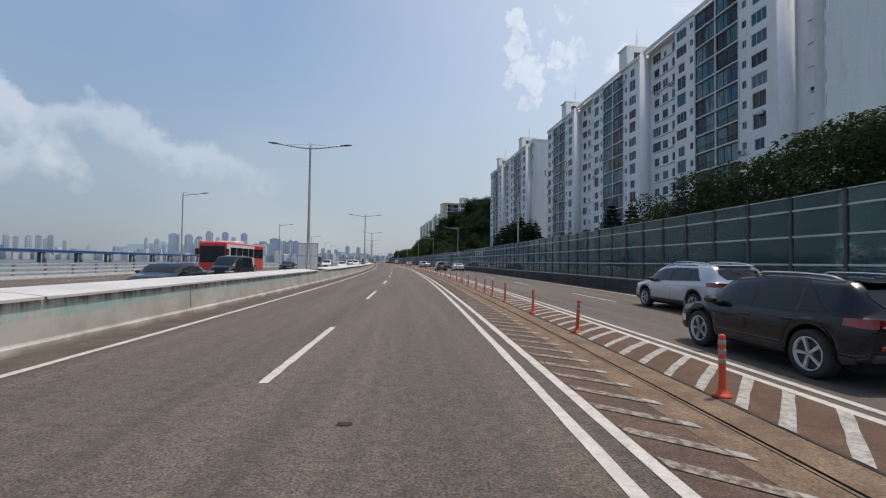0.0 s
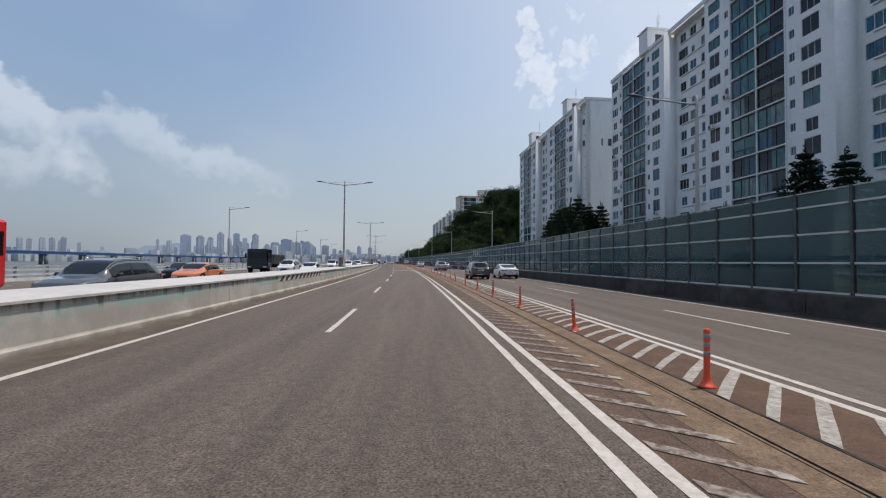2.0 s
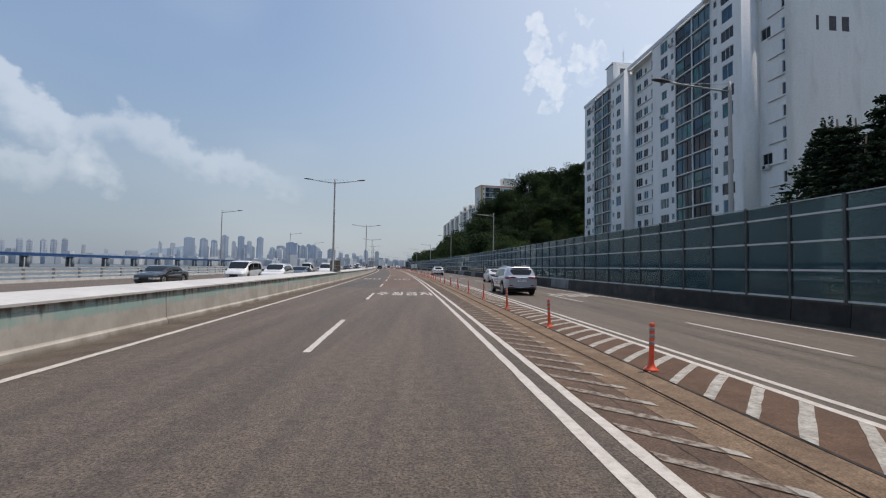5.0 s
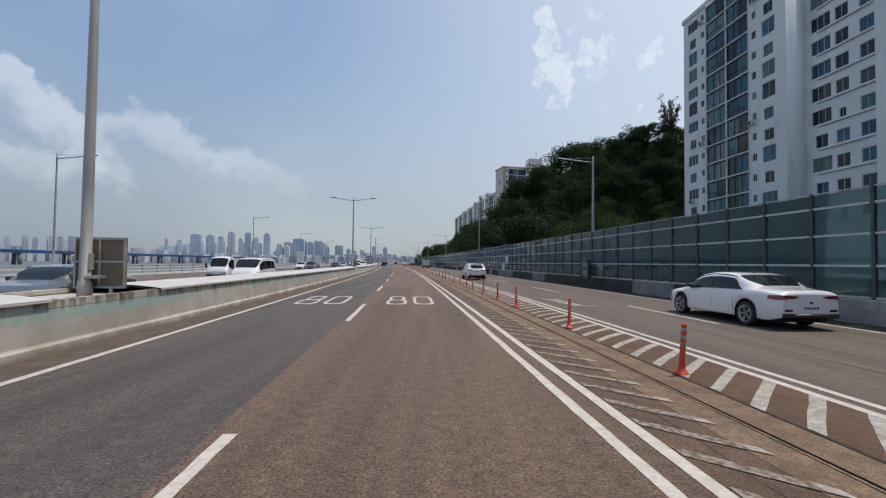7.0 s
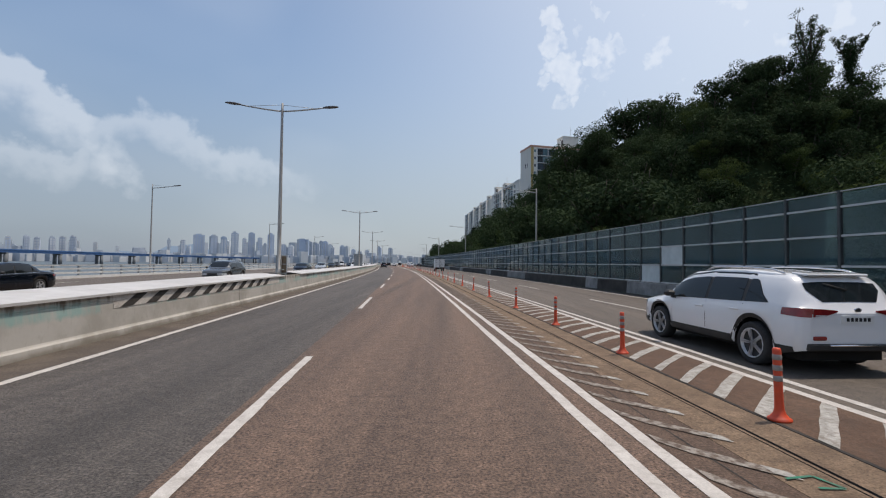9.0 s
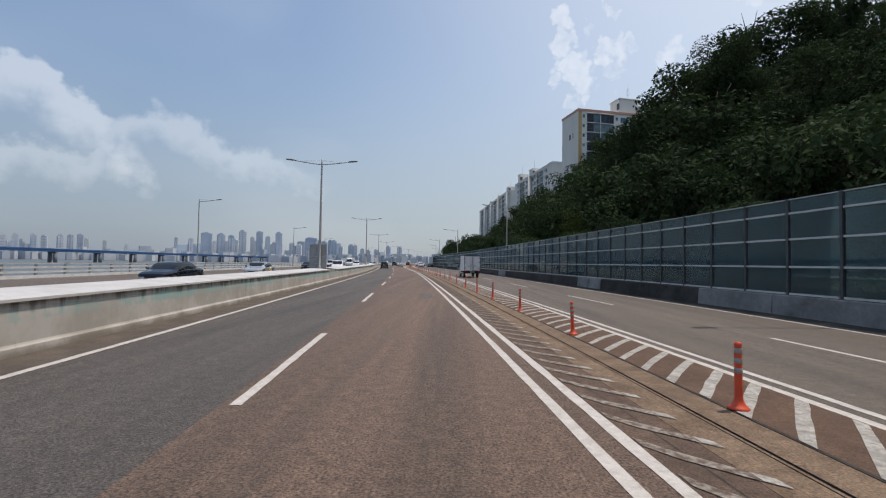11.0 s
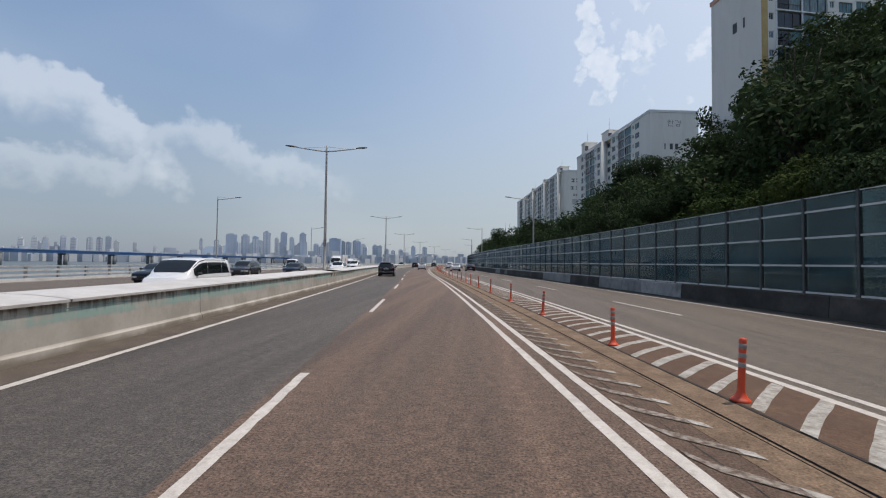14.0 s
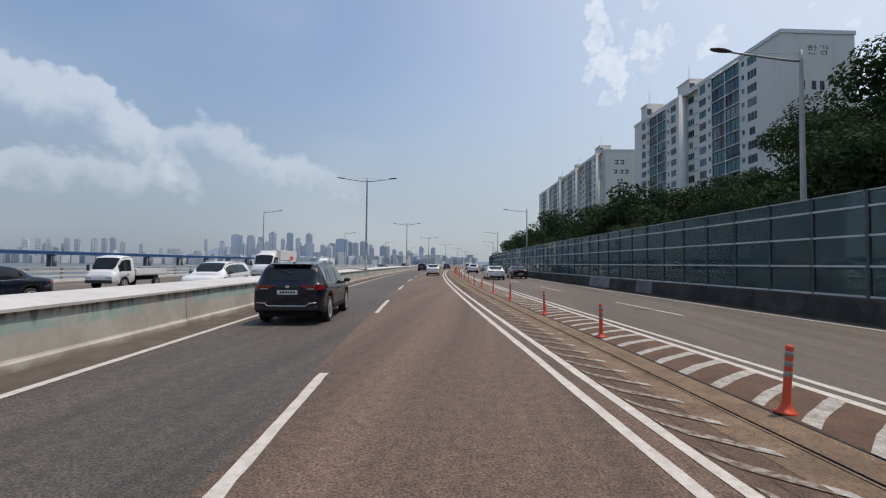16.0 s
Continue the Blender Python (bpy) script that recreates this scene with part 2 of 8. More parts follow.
def flat_window(name, tones, rough=0.05, spec=0.35):
    """Glazing tones, another for each pane: curtains, blinds, dark rooms and painted sky reflections."""
    mt = bpy.data.materials.new(name)
    mt.use_nodes = True
    nd, ln = mt.node_tree.nodes, mt.node_tree.links
    p = nd["Principled BSDF"]
    ob = nd.new("ShaderNodeObjectInfo")
    tc = nd.new("ShaderNodeTexCoord")
    wn = nd.new("ShaderNodeTexWhiteNoise")
    wn.noise_dimensions = "1D"
    ln.new(ob.outputs["Random"], wn.inputs["W"])
    cr = nd.new("ShaderNodeValToRGB")
    cr.color_ramp.interpolation = "CONSTANT"
    while len(cr.color_ramp.elements) < len(tones):
        cr.color_ramp.elements.new(0.5)
    for k, c in enumerate(tones):
        cr.color_ramp.elements[k].position = k / len(tones)
        cr.color_ramp.elements[k].color = (*c, 1)
    ln.new(wn.outputs["Value"], cr.inputs[0])
    mp = nd.new("ShaderNodeMapping")
    mp.inputs["Scale"].default_value = (3.0, 3.0, 0.6)
    ln.new(tc.outputs["Object"], mp.inputs[0])
    va = nd.new("ShaderNodeVectorMath")
    va.operation = "ADD"
    ln.new(mp.outputs[0], va.inputs[0])
    ln.new(wn.outputs["Color"], va.inputs[1])
    n = nd.new("ShaderNodeTexNoise")
    n.inputs["Scale"].default_value, n.inputs["Detail"].default_value = 1.3, 3
    ln.new(va.outputs[0], n.inputs["Vector"])
    mr = nd.new("ShaderNodeMapRange")
    mr.inputs[1].default_value, mr.inputs[2].default_value, mr.inputs[3].default_value, mr.inputs[4].default_value = 0.3, 0.7, 0.55, 1.4
    ln.new(n.outputs[0], mr.inputs[0])
    sc = nd.new("ShaderNodeVectorMath")
    sc.operation = "SCALE"
    ln.new(cr.outputs[0], sc.inputs[0])
    ln.new(mr.outputs[0], sc.inputs["Scale"])
    ln.new(sc.outputs[0], p.inputs["Base Color"])
    p.inputs["Roughness"].default_value = rough
    p.inputs["Specular IOR Level"].default_value = spec
    return mt


def leaf(name, c1, c2, through=0.25):
    mt = bpy.data.materials.new(name)
    mt.use_nodes = True
    nd, ln = mt.node_tree.nodes, mt.node_tree.links
    p = nd["Principled BSDF"]
    geo, ob = nd.new("ShaderNodeNewGeometry"), nd.new("ShaderNodeObjectInfo")
    mx = nd.new("ShaderNodeMix")
    mx.data_type = "RGBA"
    mx.inputs[6].default_value, mx.inputs[7].default_value = (*c1, 1), (*c2, 1)
    ad = nd.new("ShaderNodeMath")
    ad.operation = "MULTIPLY_ADD"
    ad.inputs[1].default_value, ad.inputs[2].default_value = 0.6, 0.0
    ln.new(geo.outputs["Random Per Island"], ad.inputs[0])
    a2 = nd.new("ShaderNodeMath")
    a2.operation, a2.use_clamp = "MULTIPLY_ADD", True
    a2.inputs[1].default_value = 0.5
    ln.new(ob.outputs["Random"], a2.inputs[0])
    ln.new(ad.outputs[0], a2.inputs[2])
    ln.new(a2.outputs[0], mx.inputs[0])
    ln.new(mx.outputs[2], p.inputs["Base Color"])
    p.inputs["Roughness"].default_value = 0.85
    p.inputs["Specular IOR Level"].default_value = 0.08
    tr = nd.new("ShaderNodeBsdfTranslucent")
    ln.new(mx.outputs[2], tr.inputs[0])
    ms = nd.new("ShaderNodeMixShader")
    ms.inputs[0].default_value = through
    ln.new(p.outputs[0], ms.inputs[1])
    ln.new(tr.outputs[0], ms.inputs[2])
    ln.new(ms.outputs[0], nd["Material Output"].inputs[0])
    return mt


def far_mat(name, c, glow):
    """Far distance: summer haze imitated by a pale colour and a share of glow."""
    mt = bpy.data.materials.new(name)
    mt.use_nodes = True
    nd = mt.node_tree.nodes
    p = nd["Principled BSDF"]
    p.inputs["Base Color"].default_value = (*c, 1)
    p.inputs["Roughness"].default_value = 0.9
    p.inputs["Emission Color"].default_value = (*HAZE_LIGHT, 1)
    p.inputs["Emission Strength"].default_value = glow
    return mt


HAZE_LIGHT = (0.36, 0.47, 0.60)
M = {}
M["asphalt"] = surf("asphalt", (0.070, 0.060, 0.052), (0.108, 0.092, 0.079), 0.9, 0.70, bump=1.0, bscale=60, grain=(0.9, 38), stretch=(1.4, 0.07, 1), stain=((0.036, 0.033, 0.030), 1.3, 0.4), mottle=(0.35, 7))
M["asphalt_brown"] = surf("dusty brown asphalt", (0.107, 0.072, 0.053), (0.173, 0.112, 0.079), 0.8, 0.72, bump=1.0, bscale=60, grain=(0.9, 38), stretch=(1.4, 0.05, 1), stain=((0.072, 0.056, 0.045), 1.1, 0.5), mottle=(0.35, 7))
M["asphalt_far"] = surf("old asphalt", (0.098, 0.079, 0.063), (0.143, 0.115, 0.091), 0.9, 0.72, bump=0.8, bscale=60, grain=(0.6, 42), stretch=(1.4, 0.06, 1), stain=((0.050, 0.045, 0.040), 1.3, 0.5), mottle=(0.25, 7))
M["red_asphalt"] = surf("red-brown surfacing", (0.092, 0.052, 0.032), (0.128, 0.074, 0.046), 1.5, 0.9, bump=0.6, bscale=60, grain=(0.4, 50), stain=((0.080, 0.056, 0.042), 2.0, 0.5), mottle=(0.2, 9))
M["hatch_ground"] = surf("worn brown surfacing", (0.094, 0.061, 0.043), (0.130, 0.084, 0.059), 1.2, 0.9, bump=0.7, bscale=60, grain=(0.6, 45), mottle=(0.3, 8))
M["gutter"] = surf("sandy concrete", (0.150, 0.099, 0.062), (0.225, 0.155, 0.100), 2.2, 0.9, bump=0.8, bscale=45, grain=(0.5, 45), stain=((0.105, 0.070, 0.046), 1.5, 0.7), mottle=(0.25, 9))
M["dirt"] = surf("dirt", (0.080, 0.064, 0.052), (0.125, 0.100, 0.080), 1.6, 0.95, bump=0.8, bscale=40, grain=(0.4, 40))
M["paint"] = surf("white road paint", (0.49, 0.455, 0.415), (0.60, 0.565, 0.52), 5.0, 0.7, bump=0.4, bscale=60, grain=(0.12, 60), stain=((0.30, 0.265, 0.225), 11.0, 0.55))
M["worn_paint"] = surf("worn road paint", (0.31, 0.275, 0.235), (0.115, 0.080, 0.058), 12.0, 0.8, bump=0.5, bscale=60, grain=(0.25, 55), lo=0.40, hi=0.60)
M["stripe_paint"] = surf("cracked cream road paint", (0.30, 0.28, 0.245), (0.44, 0.42, 0.385), 6.0, 0.8, bump=0.6, bscale=40, grain=(0.2, 45), stain=((0.15, 0.115, 0.085), 14.0, 0.75), mottle=(0.15, 12))
M["joint"] = surf("dark joint", (0.025, 0.022, 0.02), (0.05, 0.043, 0.037), 8, 0.9)
M["wall"] = surf("median concrete", (0.40, 0.375, 0.335), (0.50, 0.475, 0.43), 0.8, 0.9, bump=0.08, bscale=25, grain=(0.05, 40), stretch=(1.2, 1.2, 0.6), stain=((0.29, 0.25, 0.20), 1.2, 0.6), mottle=(0.07, 3))
M["cover"] = surf("white median cover", (0.50, 0.49, 0.475), (0.60, 0.59, 0.575), 0.7, 0.6, bump=0.15, bscale=10, stain=((0.44, 0.40, 0.35), 0.8, 0.4), mottle=(0.08, 5))
M["galv"] = surf("galvanised steel", (0.33, 0.345, 0.35), (0.46, 0.475, 0.48), 3.0, 0.55, metal=0.5, bump=0.1, bscale=30, stain=((0.30, 0.24, 0.18), 2.0, 0.3))
M["pole"] = surf("weathered pole steel", (0.34, 0.33, 0.31), (0.48, 0.47, 0.45), 1.6, 0.6, metal=0.35, bump=0.1, bscale=30, stretch=(1, 1, 0.35), stain=((0.28, 0.22, 0.17), 1.5, 0.5))
M["lamp_dark"] = surf("dark lamp head", (0.06, 0.06, 0.065), (0.10, 0.10, 0.11), 4, 0.5)
M["barrier_post"] = surf("grey-green post", (0.040, 0.050, 0.052), (0.075, 0.088, 0.090), 3, 0.6, metal=0.1, bump=0.1)
M["barrier_rail"] = surf("pale aluminium rail", (0.42, 0.44, 0.45), (0.58, 0.60, 0.61), 3, 0.5, metal=0.2, stain=((0.25, 0.25, 0.24), 3, 0.5))
M["barrier_base"] = surf("sooty concrete", (0.022, 0.020, 0.018), (0.050, 0.045, 0.040), 0.5, 0.9, bump=0.4, bscale=20, stain=((0.09, 0.08, 0.07), 0.6, 0.7), vary=0.3, mottle=(0.25, 3))
M["barrier_pale"] = surf("pale cast concrete", (0.19, 0.19, 0.185), (0.27, 0.27, 0.265), 0.5, 0.9, bump=0.4, bscale=20, stain=((0.05, 0.047, 0.043), 0.8, 0.7), vary=0.25, mottle=(0.2, 3))
M["barrier_glass"] = clear("tinted barrier pane", (0.50, 0.62, 0.61), 0.0, 0.02, dust=(0.20, (0.15, 0.255, 0.285)))
M["frosted"] = surf("frosted pane", (0.42, 0.50, 0.52), (0.52, 0.60, 0.62), 2, 0.35)
M["orange"] = surf("orange-red plastic", (0.72, 0.085, 0.025), (0.58, 0.065, 0.025), 5, 0.5, vary=0.12, stain=((0.25, 0.07, 0.04), 9, 0.5))
M["band"] = surf("grey reflective band", (0.22, 0.21, 0.195), (0.36, 0.35, 0.33), 12, 0.4, stain=((0.15, 0.12, 0.1), 12, 0.5))
M["white_wall"] = surf("white rendered wall", (0.79, 0.795, 0.785), (0.87, 0.87, 0.86), 0.25, 0.85, bump=0.15, bscale=6, stretch=(1, 1, 0.25), stain=((0.58, 0.58, 0.565), 0.5, 0.6), grain=(0.06, 4))
M["cream_wall"] = surf("cream rendered wall", (0.70, 0.68, 0.63), (0.78, 0.76, 0.71), 0.25, 0.85, bump=0.15, bscale=6, stretch=(1, 1, 0.25), stain=((0.52, 0.49, 0.44), 0.5, 0.5))
M["slab"] = surf("white slab edge", (0.68, 0.69, 0.70), (0.76, 0.765, 0.77), 1.0, 0.8, stain=((0.45, 0.44, 0.43), 2, 0.5))
M["ledge"] = surf("shadow-gap ledge", (0.42, 0.41, 0.40), (0.52, 0.51, 0.50), 1.0, 0.85)
M["frame"] = surf("window frame", (0.36, 0.38, 0.39), (0.48, 0.49, 0.50), 4, 0.5, vary=0.5)
M["frame_dark"] = surf("dark window frame", (0.05, 0.045, 0.045), (0.09, 0.08, 0.08), 4, 0.5)
# blues and teals: tinted glass, with sky reflections put into the base colour
M["pane"] = flat_window("apartment glazing", [(0.008, 0.012, 0.018), (0.022, 0.085, 0.15), (0.028, 0.135, 0.155), (0.012, 0.02, 0.028), (0.04, 0.14, 0.22), (0.12, 0.17, 0.18), (0.008, 0.012, 0.016), (0.025, 0.13, 0.135), (0.012, 0.04, 0.085), (0.03, 0.035, 0.04)])
M["bal_pane"] = flat_window("balcony glazing", [(0.010, 0.014, 0.020), (0.025, 0.11, 0.17), (0.045, 0.16, 0.17), (0.020, 0.024, 0.030), (0.06, 0.19, 0.19), (0.010, 0.016, 0.022), (0.14, 0.21, 0.23), (0.02, 0.07, 0.12), (0.05, 0.15, 0.15), (0.015, 0.035, 0.055), (0.08, 0.16, 0.19)])
M["letter"] = surf("dark lettering", (0.05, 0.05, 0.055), (0.08, 0.08, 0.085), 3, 0.7)
M["ac"] = surf("grey appliance casing", (0.50, 0.50, 0.49), (0.62, 0.62, 0.60), 5, 0.6, vary=0.2)
M["leaf_mid"] = leaf("broadleaf foliage", (0.017, 0.033, 0.016), (0.052, 0.080, 0.034), 0.20)
M["leaf_light"] = leaf("sunlit broadleaf foliage", (0.030, 0.055, 0.018), (0.085, 0.110, 0.032), 0.22)
M["leaf_dark"] = leaf("conifer foliage", (0.011, 0.023, 0.014), (0.030, 0.050, 0.027), 0.12)
M["bark"] = surf("bark", (0.05, 0.042, 0.035), (0.10, 0.085, 0.07), 9, 0.95, bump=0.6, bscale=20, stretch=(1, 1, 0.3))
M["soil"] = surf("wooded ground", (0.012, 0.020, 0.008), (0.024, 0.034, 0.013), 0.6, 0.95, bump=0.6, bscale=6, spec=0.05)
M["rail_conc"] = surf("pale guard rail", (0.66, 0.65, 0.62), (0.78, 0.77, 0.74), 1.5, 0.7, stain=((0.40, 0.37, 0.33), 2, 0.4))
M["bridge_blue"] = surf("blue bridge girder", (0.045, 0.125, 0.30), (0.06, 0.15, 0.33), 0.05, 0.7, stain=((0.10, 0.16, 0.26), 0.08, 0.5))
M["bridge_pier"] = surf("bridge pier concrete", (0.15, 0.16, 0.17), (0.21, 0.22, 0.225), 0.2, 0.9, stain=((0.10, 0.10, 0.10), 0.1, 0.6))
# far bank: distance haze is painted into these pale bluish base colours
M["far_a"] = surf("blue-grey tower cladding with painted haze", (0.36, 0.43, 0.54), (0.41, 0.48, 0.58), 0.03, 0.8, vary=0.2)
M["far_b"] = surf("grey tower cladding with painted haze", (0.44, 0.49, 0.56), (0.50, 0.54, 0.60), 0.03, 0.85, vary=0.15)
M["far_c"] = surf("pale tower cladding with painted haze", (0.58, 0.60, 0.62), (0.66, 0.67, 0.68), 0.03, 0.85, vary=0.12)
# the ridge glows in the haze colour to imitate the air before it
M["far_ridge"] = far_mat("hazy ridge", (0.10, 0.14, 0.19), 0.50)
M["tyre"] = surf("tyre rubber", (0.018, 0.018, 0.019), (0.035, 0.034, 0.033), 12, 0.85, bump=0.3, bscale=40)
M["rim"] = surf("alloy", (0.42, 0.42, 0.43), (0.55, 0.55, 0.56), 6, 0.35, metal=0.3)
M["black_plastic"] = surf("black plastic", (0.016, 0.016, 0.017), (0.03, 0.03, 0.03), 6, 0.6)
M["under"] = surf("underbody", (0.006, 0.006, 0.006), (0.012, 0.012, 0.012), 3, 0.9)
M["car_glass"] = surf("dark car glass", (0.010, 0.013, 0.015), (0.014, 0.018, 0.020), 2, 0.05, spec=0.4)
M["chrome"] = surf("chrome", (0.65, 0.65, 0.66), (0.75, 0.75, 0.76), 6, 0.15, metal=1.0)
M["red_lamp"] = surf("red lamp glass", (0.17, 0.008, 0.010), (0.26, 0.012, 0.012), 8, 0.15, coat=0.6)
M["clear_lamp"] = surf("clear lamp glass", (0.45, 0.46, 0.47), (0.62, 0.63, 0.64), 14, 0.1, coat=0.8)
M["plate"] = surf("number plate", (0.62, 0.63, 0.62), (0.70, 0.71, 0.70), 6, 0.5)
M["door_gap"] = surf("door gap", (0.010, 0.010, 0.011), (0.014, 0.014, 0.015), 6, 0.8)
M["board"] = surf("grey sign back", (0.26, 0.28, 0.29), (0.34, 0.36, 0.37), 2, 0.6, metal=0.3, stain=((0.2, 0.2, 0.2), 2, 0.4))
M["brown_board"] = surf("brown board", (0.16, 0.12, 0.085), (0.22, 0.17, 0.12), 3, 0.8)
M["white_sheet"] = surf("white panel paint", (0.70, 0.71, 0.71), (0.78, 0.785, 0.78), 1.0, 0.45, stain=((0.5, 0.49, 0.46), 2, 0.4))
M["peach"] = surf("peach parapet paint", (0.55, 0.30, 0.22), (0.62, 0.36, 0.27), 1, 0.8)
M["ochre"] = surf("ochre edge paint", (0.48, 0.34, 0.14), (0.55, 0.40, 0.18), 1, 0.8)
M["bus_red"] = surf("red bus paint", (0.62, 0.02, 0.025), (0.70, 0.03, 0.03), 2, 0.3, coat=0.6)
M["sign_red"] = surf("red sign paint", (0.55, 0.04, 0.03), (0.62, 0.05, 0.04), 3, 0.5)
M["sign_green"] = surf("green sign paint", (0.05, 0.30, 0.22), (0.06, 0.36, 0.26), 3, 0.5)
M["yellow"] = surf("yellow vinyl", (0.78, 0.50, 0.03), (0.85, 0.56, 0.05), 3, 0.5)
M["green_spray"] = surf("green marking paint", (0.02, 0.20, 0.12), (0.06, 0.15, 0.10), 9, 0.8, lo=0.4, hi=0.6)
M["screen_blue"] = surf("blue label", (0.02, 0.10, 0.45), (0.03, 0.13, 0.5), 5, 0.4)


def paint(name, c, dirty=0.25, metal=0.0, coat=0.9):
    d = tuple(0.75 * a + 0.25 * b for a, b in zip(c, (0.24, 0.21, 0.17)))
    return surf(name, c, tuple(a * 0.94 for a in c), 0.8, 0.22, metal=metal, coat=coat, spec=0.5 if coat > 0.5 else 0.25, stain=(d, 1.6, dirty))


M["p_navy"] = paint("dark navy car paint", (0.005, 0.008, 0.018), 0.06, coat=0.45)
M["p_black"] = paint("black car paint", (0.003, 0.005, 0.010), 0.0, coat=0.45)
M["p_white"] = paint("white car paint", (0.78, 0.79, 0.80), 0.12)
M["p_silver"] = paint("silver car paint", (0.42, 0.46, 0.52), 0.15, 0.4)
M["p_grey"] = paint("grey car paint", (0.11, 0.12, 0.13), 0.15, 0.3)
M["p_darkgrey"] = paint("dark grey car paint", (0.04, 0.043, 0.047), 0.15, 0.3)
M["p_taxi"] = paint("pale silver taxi paint", (0.45, 0.47, 0.48), 0.15, 0.3)
M["p_orange"] = paint("orange taxi paint", (0.72, 0.22, 0.08), 0.15)

def median_face():
    """Bare concrete with a band of faded turquoise paint, running grime under the cover and splash dirt at its foot."""
    mt = bpy.data.materials.new("painted median concrete")
    mt.use_nodes = True
    nd, ln = mt.node_tree.nodes, mt.node_tree.links
    p = nd["Principled BSDF"]
    p.inputs["Roughness"].default_value = 0.88
    tc, sep = nd.new("ShaderNodeTexCoord"), nd.new("ShaderNodeSeparateXYZ")
    ln.new(tc.outputs["Object"], sep.inputs[0])

    def tex(scale, stretch, detail=5):
        mp, n = nd.new("ShaderNodeMapping"), nd.new("ShaderNodeTexNoise")
        mp.inputs["Scale"].default_value = stretch
        ln.new(tc.outputs["Object"], mp.inputs[0])
        ln.new(mp.outputs[0], n.inputs["Vector"])
        n.inputs["Scale"].default_value, n.inputs["Detail"].default_value, n.inputs["Roughness"].default_value = scale, detail, 0.6
        return n.outputs[0]

    def math_(op, a, b):
        n = nd.new("ShaderNodeMath")
        n.operation = op
        for k, v in enumerate((a, b)):
            if isinstance(v, float):
                n.inputs[k].default_value = v
            else:
                ln.new(v, n.inputs[k])
        return n.outputs[0]

    def ramp(v, a, b, top=1.0):
        n = nd.new("ShaderNodeMapRange")
        n.interpolation_type = "SMOOTHSTEP"
        n.inputs[1].default_value, n.inputs[2].default_value, n.inputs[4].default_value = a, b, top
        ln.new(v, n.inputs[0])
        return n.outputs[0]

    def mix(f, a, b):
        n = nd.new("ShaderNodeMix")
        n.data_type = "RGBA"
        for k, v in ((0, f), (6, a), (7, b)):
            if isinstance(v, tuple):
                n.inputs[k].default_value = (*v, 1)
            else:
                ln.new(v, n.inputs[k])
        return n.outputs[2]

    cloudy, streak, patchy, fine = tex(0.9, (1, 1, 1)), tex(5.0, (1, 1, 0.14)), tex(0.55, (1, 1, 1.5)), tex(9.0, (1, 1, 0.6))
    z = sep.outputs[2]
    col = mix(ramp(cloudy, 0.35, 0.65), (0.38, 0.355, 0.315), (0.50, 0.475, 0.435))
    col = mix(ramp(fine, 0.55, 0.75, 0.35), col, (0.31, 0.28, 0.24))
    zj = math_("ADD", z, math_("MULTIPLY", math_("SUBTRACT", fine, 0.5), 0.16))
    band = math_("MULTIPLY", ramp(zj, 0.50, 0.60), ramp(zj, 0.84, 0.76))
    worn = ramp(math_("ADD", math_("MULTIPLY", patchy, 0.6), math_("MULTIPLY", streak, 0.4)), 0.40, 0.56, 0.9)
    col = mix(math_("MULTIPLY", band, worn), col, (0.27, 0.415, 0.39))
    runs = math_("MULTIPLY", ramp(math_("ADD", z, math_("MULTIPLY", math_("SUBTRACT", streak, 0.5), 0.75)), 0.70, 0.92), ramp(streak, 0.36, 0.58, 0.85))
    col = mix(runs, col, (0.135, 0.105, 0.075))
    splash = ramp(math_("ADD", z, math_("MULTIPLY", math_("SUBTRACT", cloudy, 0.5), 0.30)), 0.16, 0.0, 0.75)
    col = mix(splash, col, (0.17, 0.145, 0.105))
    ln.new(col, p.inputs["Base Color"])
    bmp = nd.new("ShaderNodeBump")
    bmp.inputs["Strength"].default_value, bmp.inputs["Distance"].default_value = 0.15, 0.02
    ln.new(fine, bmp.inputs["Height"])
    ln.new(bmp.outputs[0], p.inputs["Normal"])
    return mt


M["median_face"] = median_face()
water = surf("river", (0.045, 0.062, 0.070), (0.065, 0.085, 0.092), 0.03, 0.30, bump=0.3, bscale=0.5)
M["water"] = water

# ---- the line of the road ----
RC = (-0.32863, 0.0215223, -5.67128e-4, 1.600536e-6, -2.477926e-9)


def line_table():
    """x, y and heading (to the left of +y) of the carriageway's middle, metre by metre."""
    vs, xs, ys, hs = [], [], [], []
    for v in range(-120, 301):
        u = max(0.0, float(v))
        x = sum(c * u**k for k, c in enumerate(RC))
        s = sum(k * c * u ** (k - 1) for k, c in enumerate(RC) if k)
        if v < 0:
            x += s * v
        vs.append(float(v)), xs.append(x), ys.append(float(v)), hs.append(math.atan(-s))
    x, y, h = xs[-1], ys[-1], hs[-1]
    for v in range(301, 2000):
        if v < 480:
            h -= 0.0010 if v < 346 else 0.0011
        x, y = x - math.sin(h), y + math.cos(h)
        vs.append(float(v)), xs.append(x), ys.append(y), hs.append(h)
    return np.array(vs), np.array(xs), np.array(ys), np.array(hs)


TV, TX, TY, TH = line_table()
TS = np.concatenate([[0], np.cumsum(np.hypot(np.diff(TX), np.diff(TY)))])
TS -= np.interp(5.6, TV, TS)


# How far the painted pair, the verge and the median's edge line wander off their offsets along the road.
PAIR = ((0, 0.0), (120, 0.0), (163, -0.03), (209, 0.02), (240, 0.0), (274, -0.05), (293, -0.12), (330, -0.12))
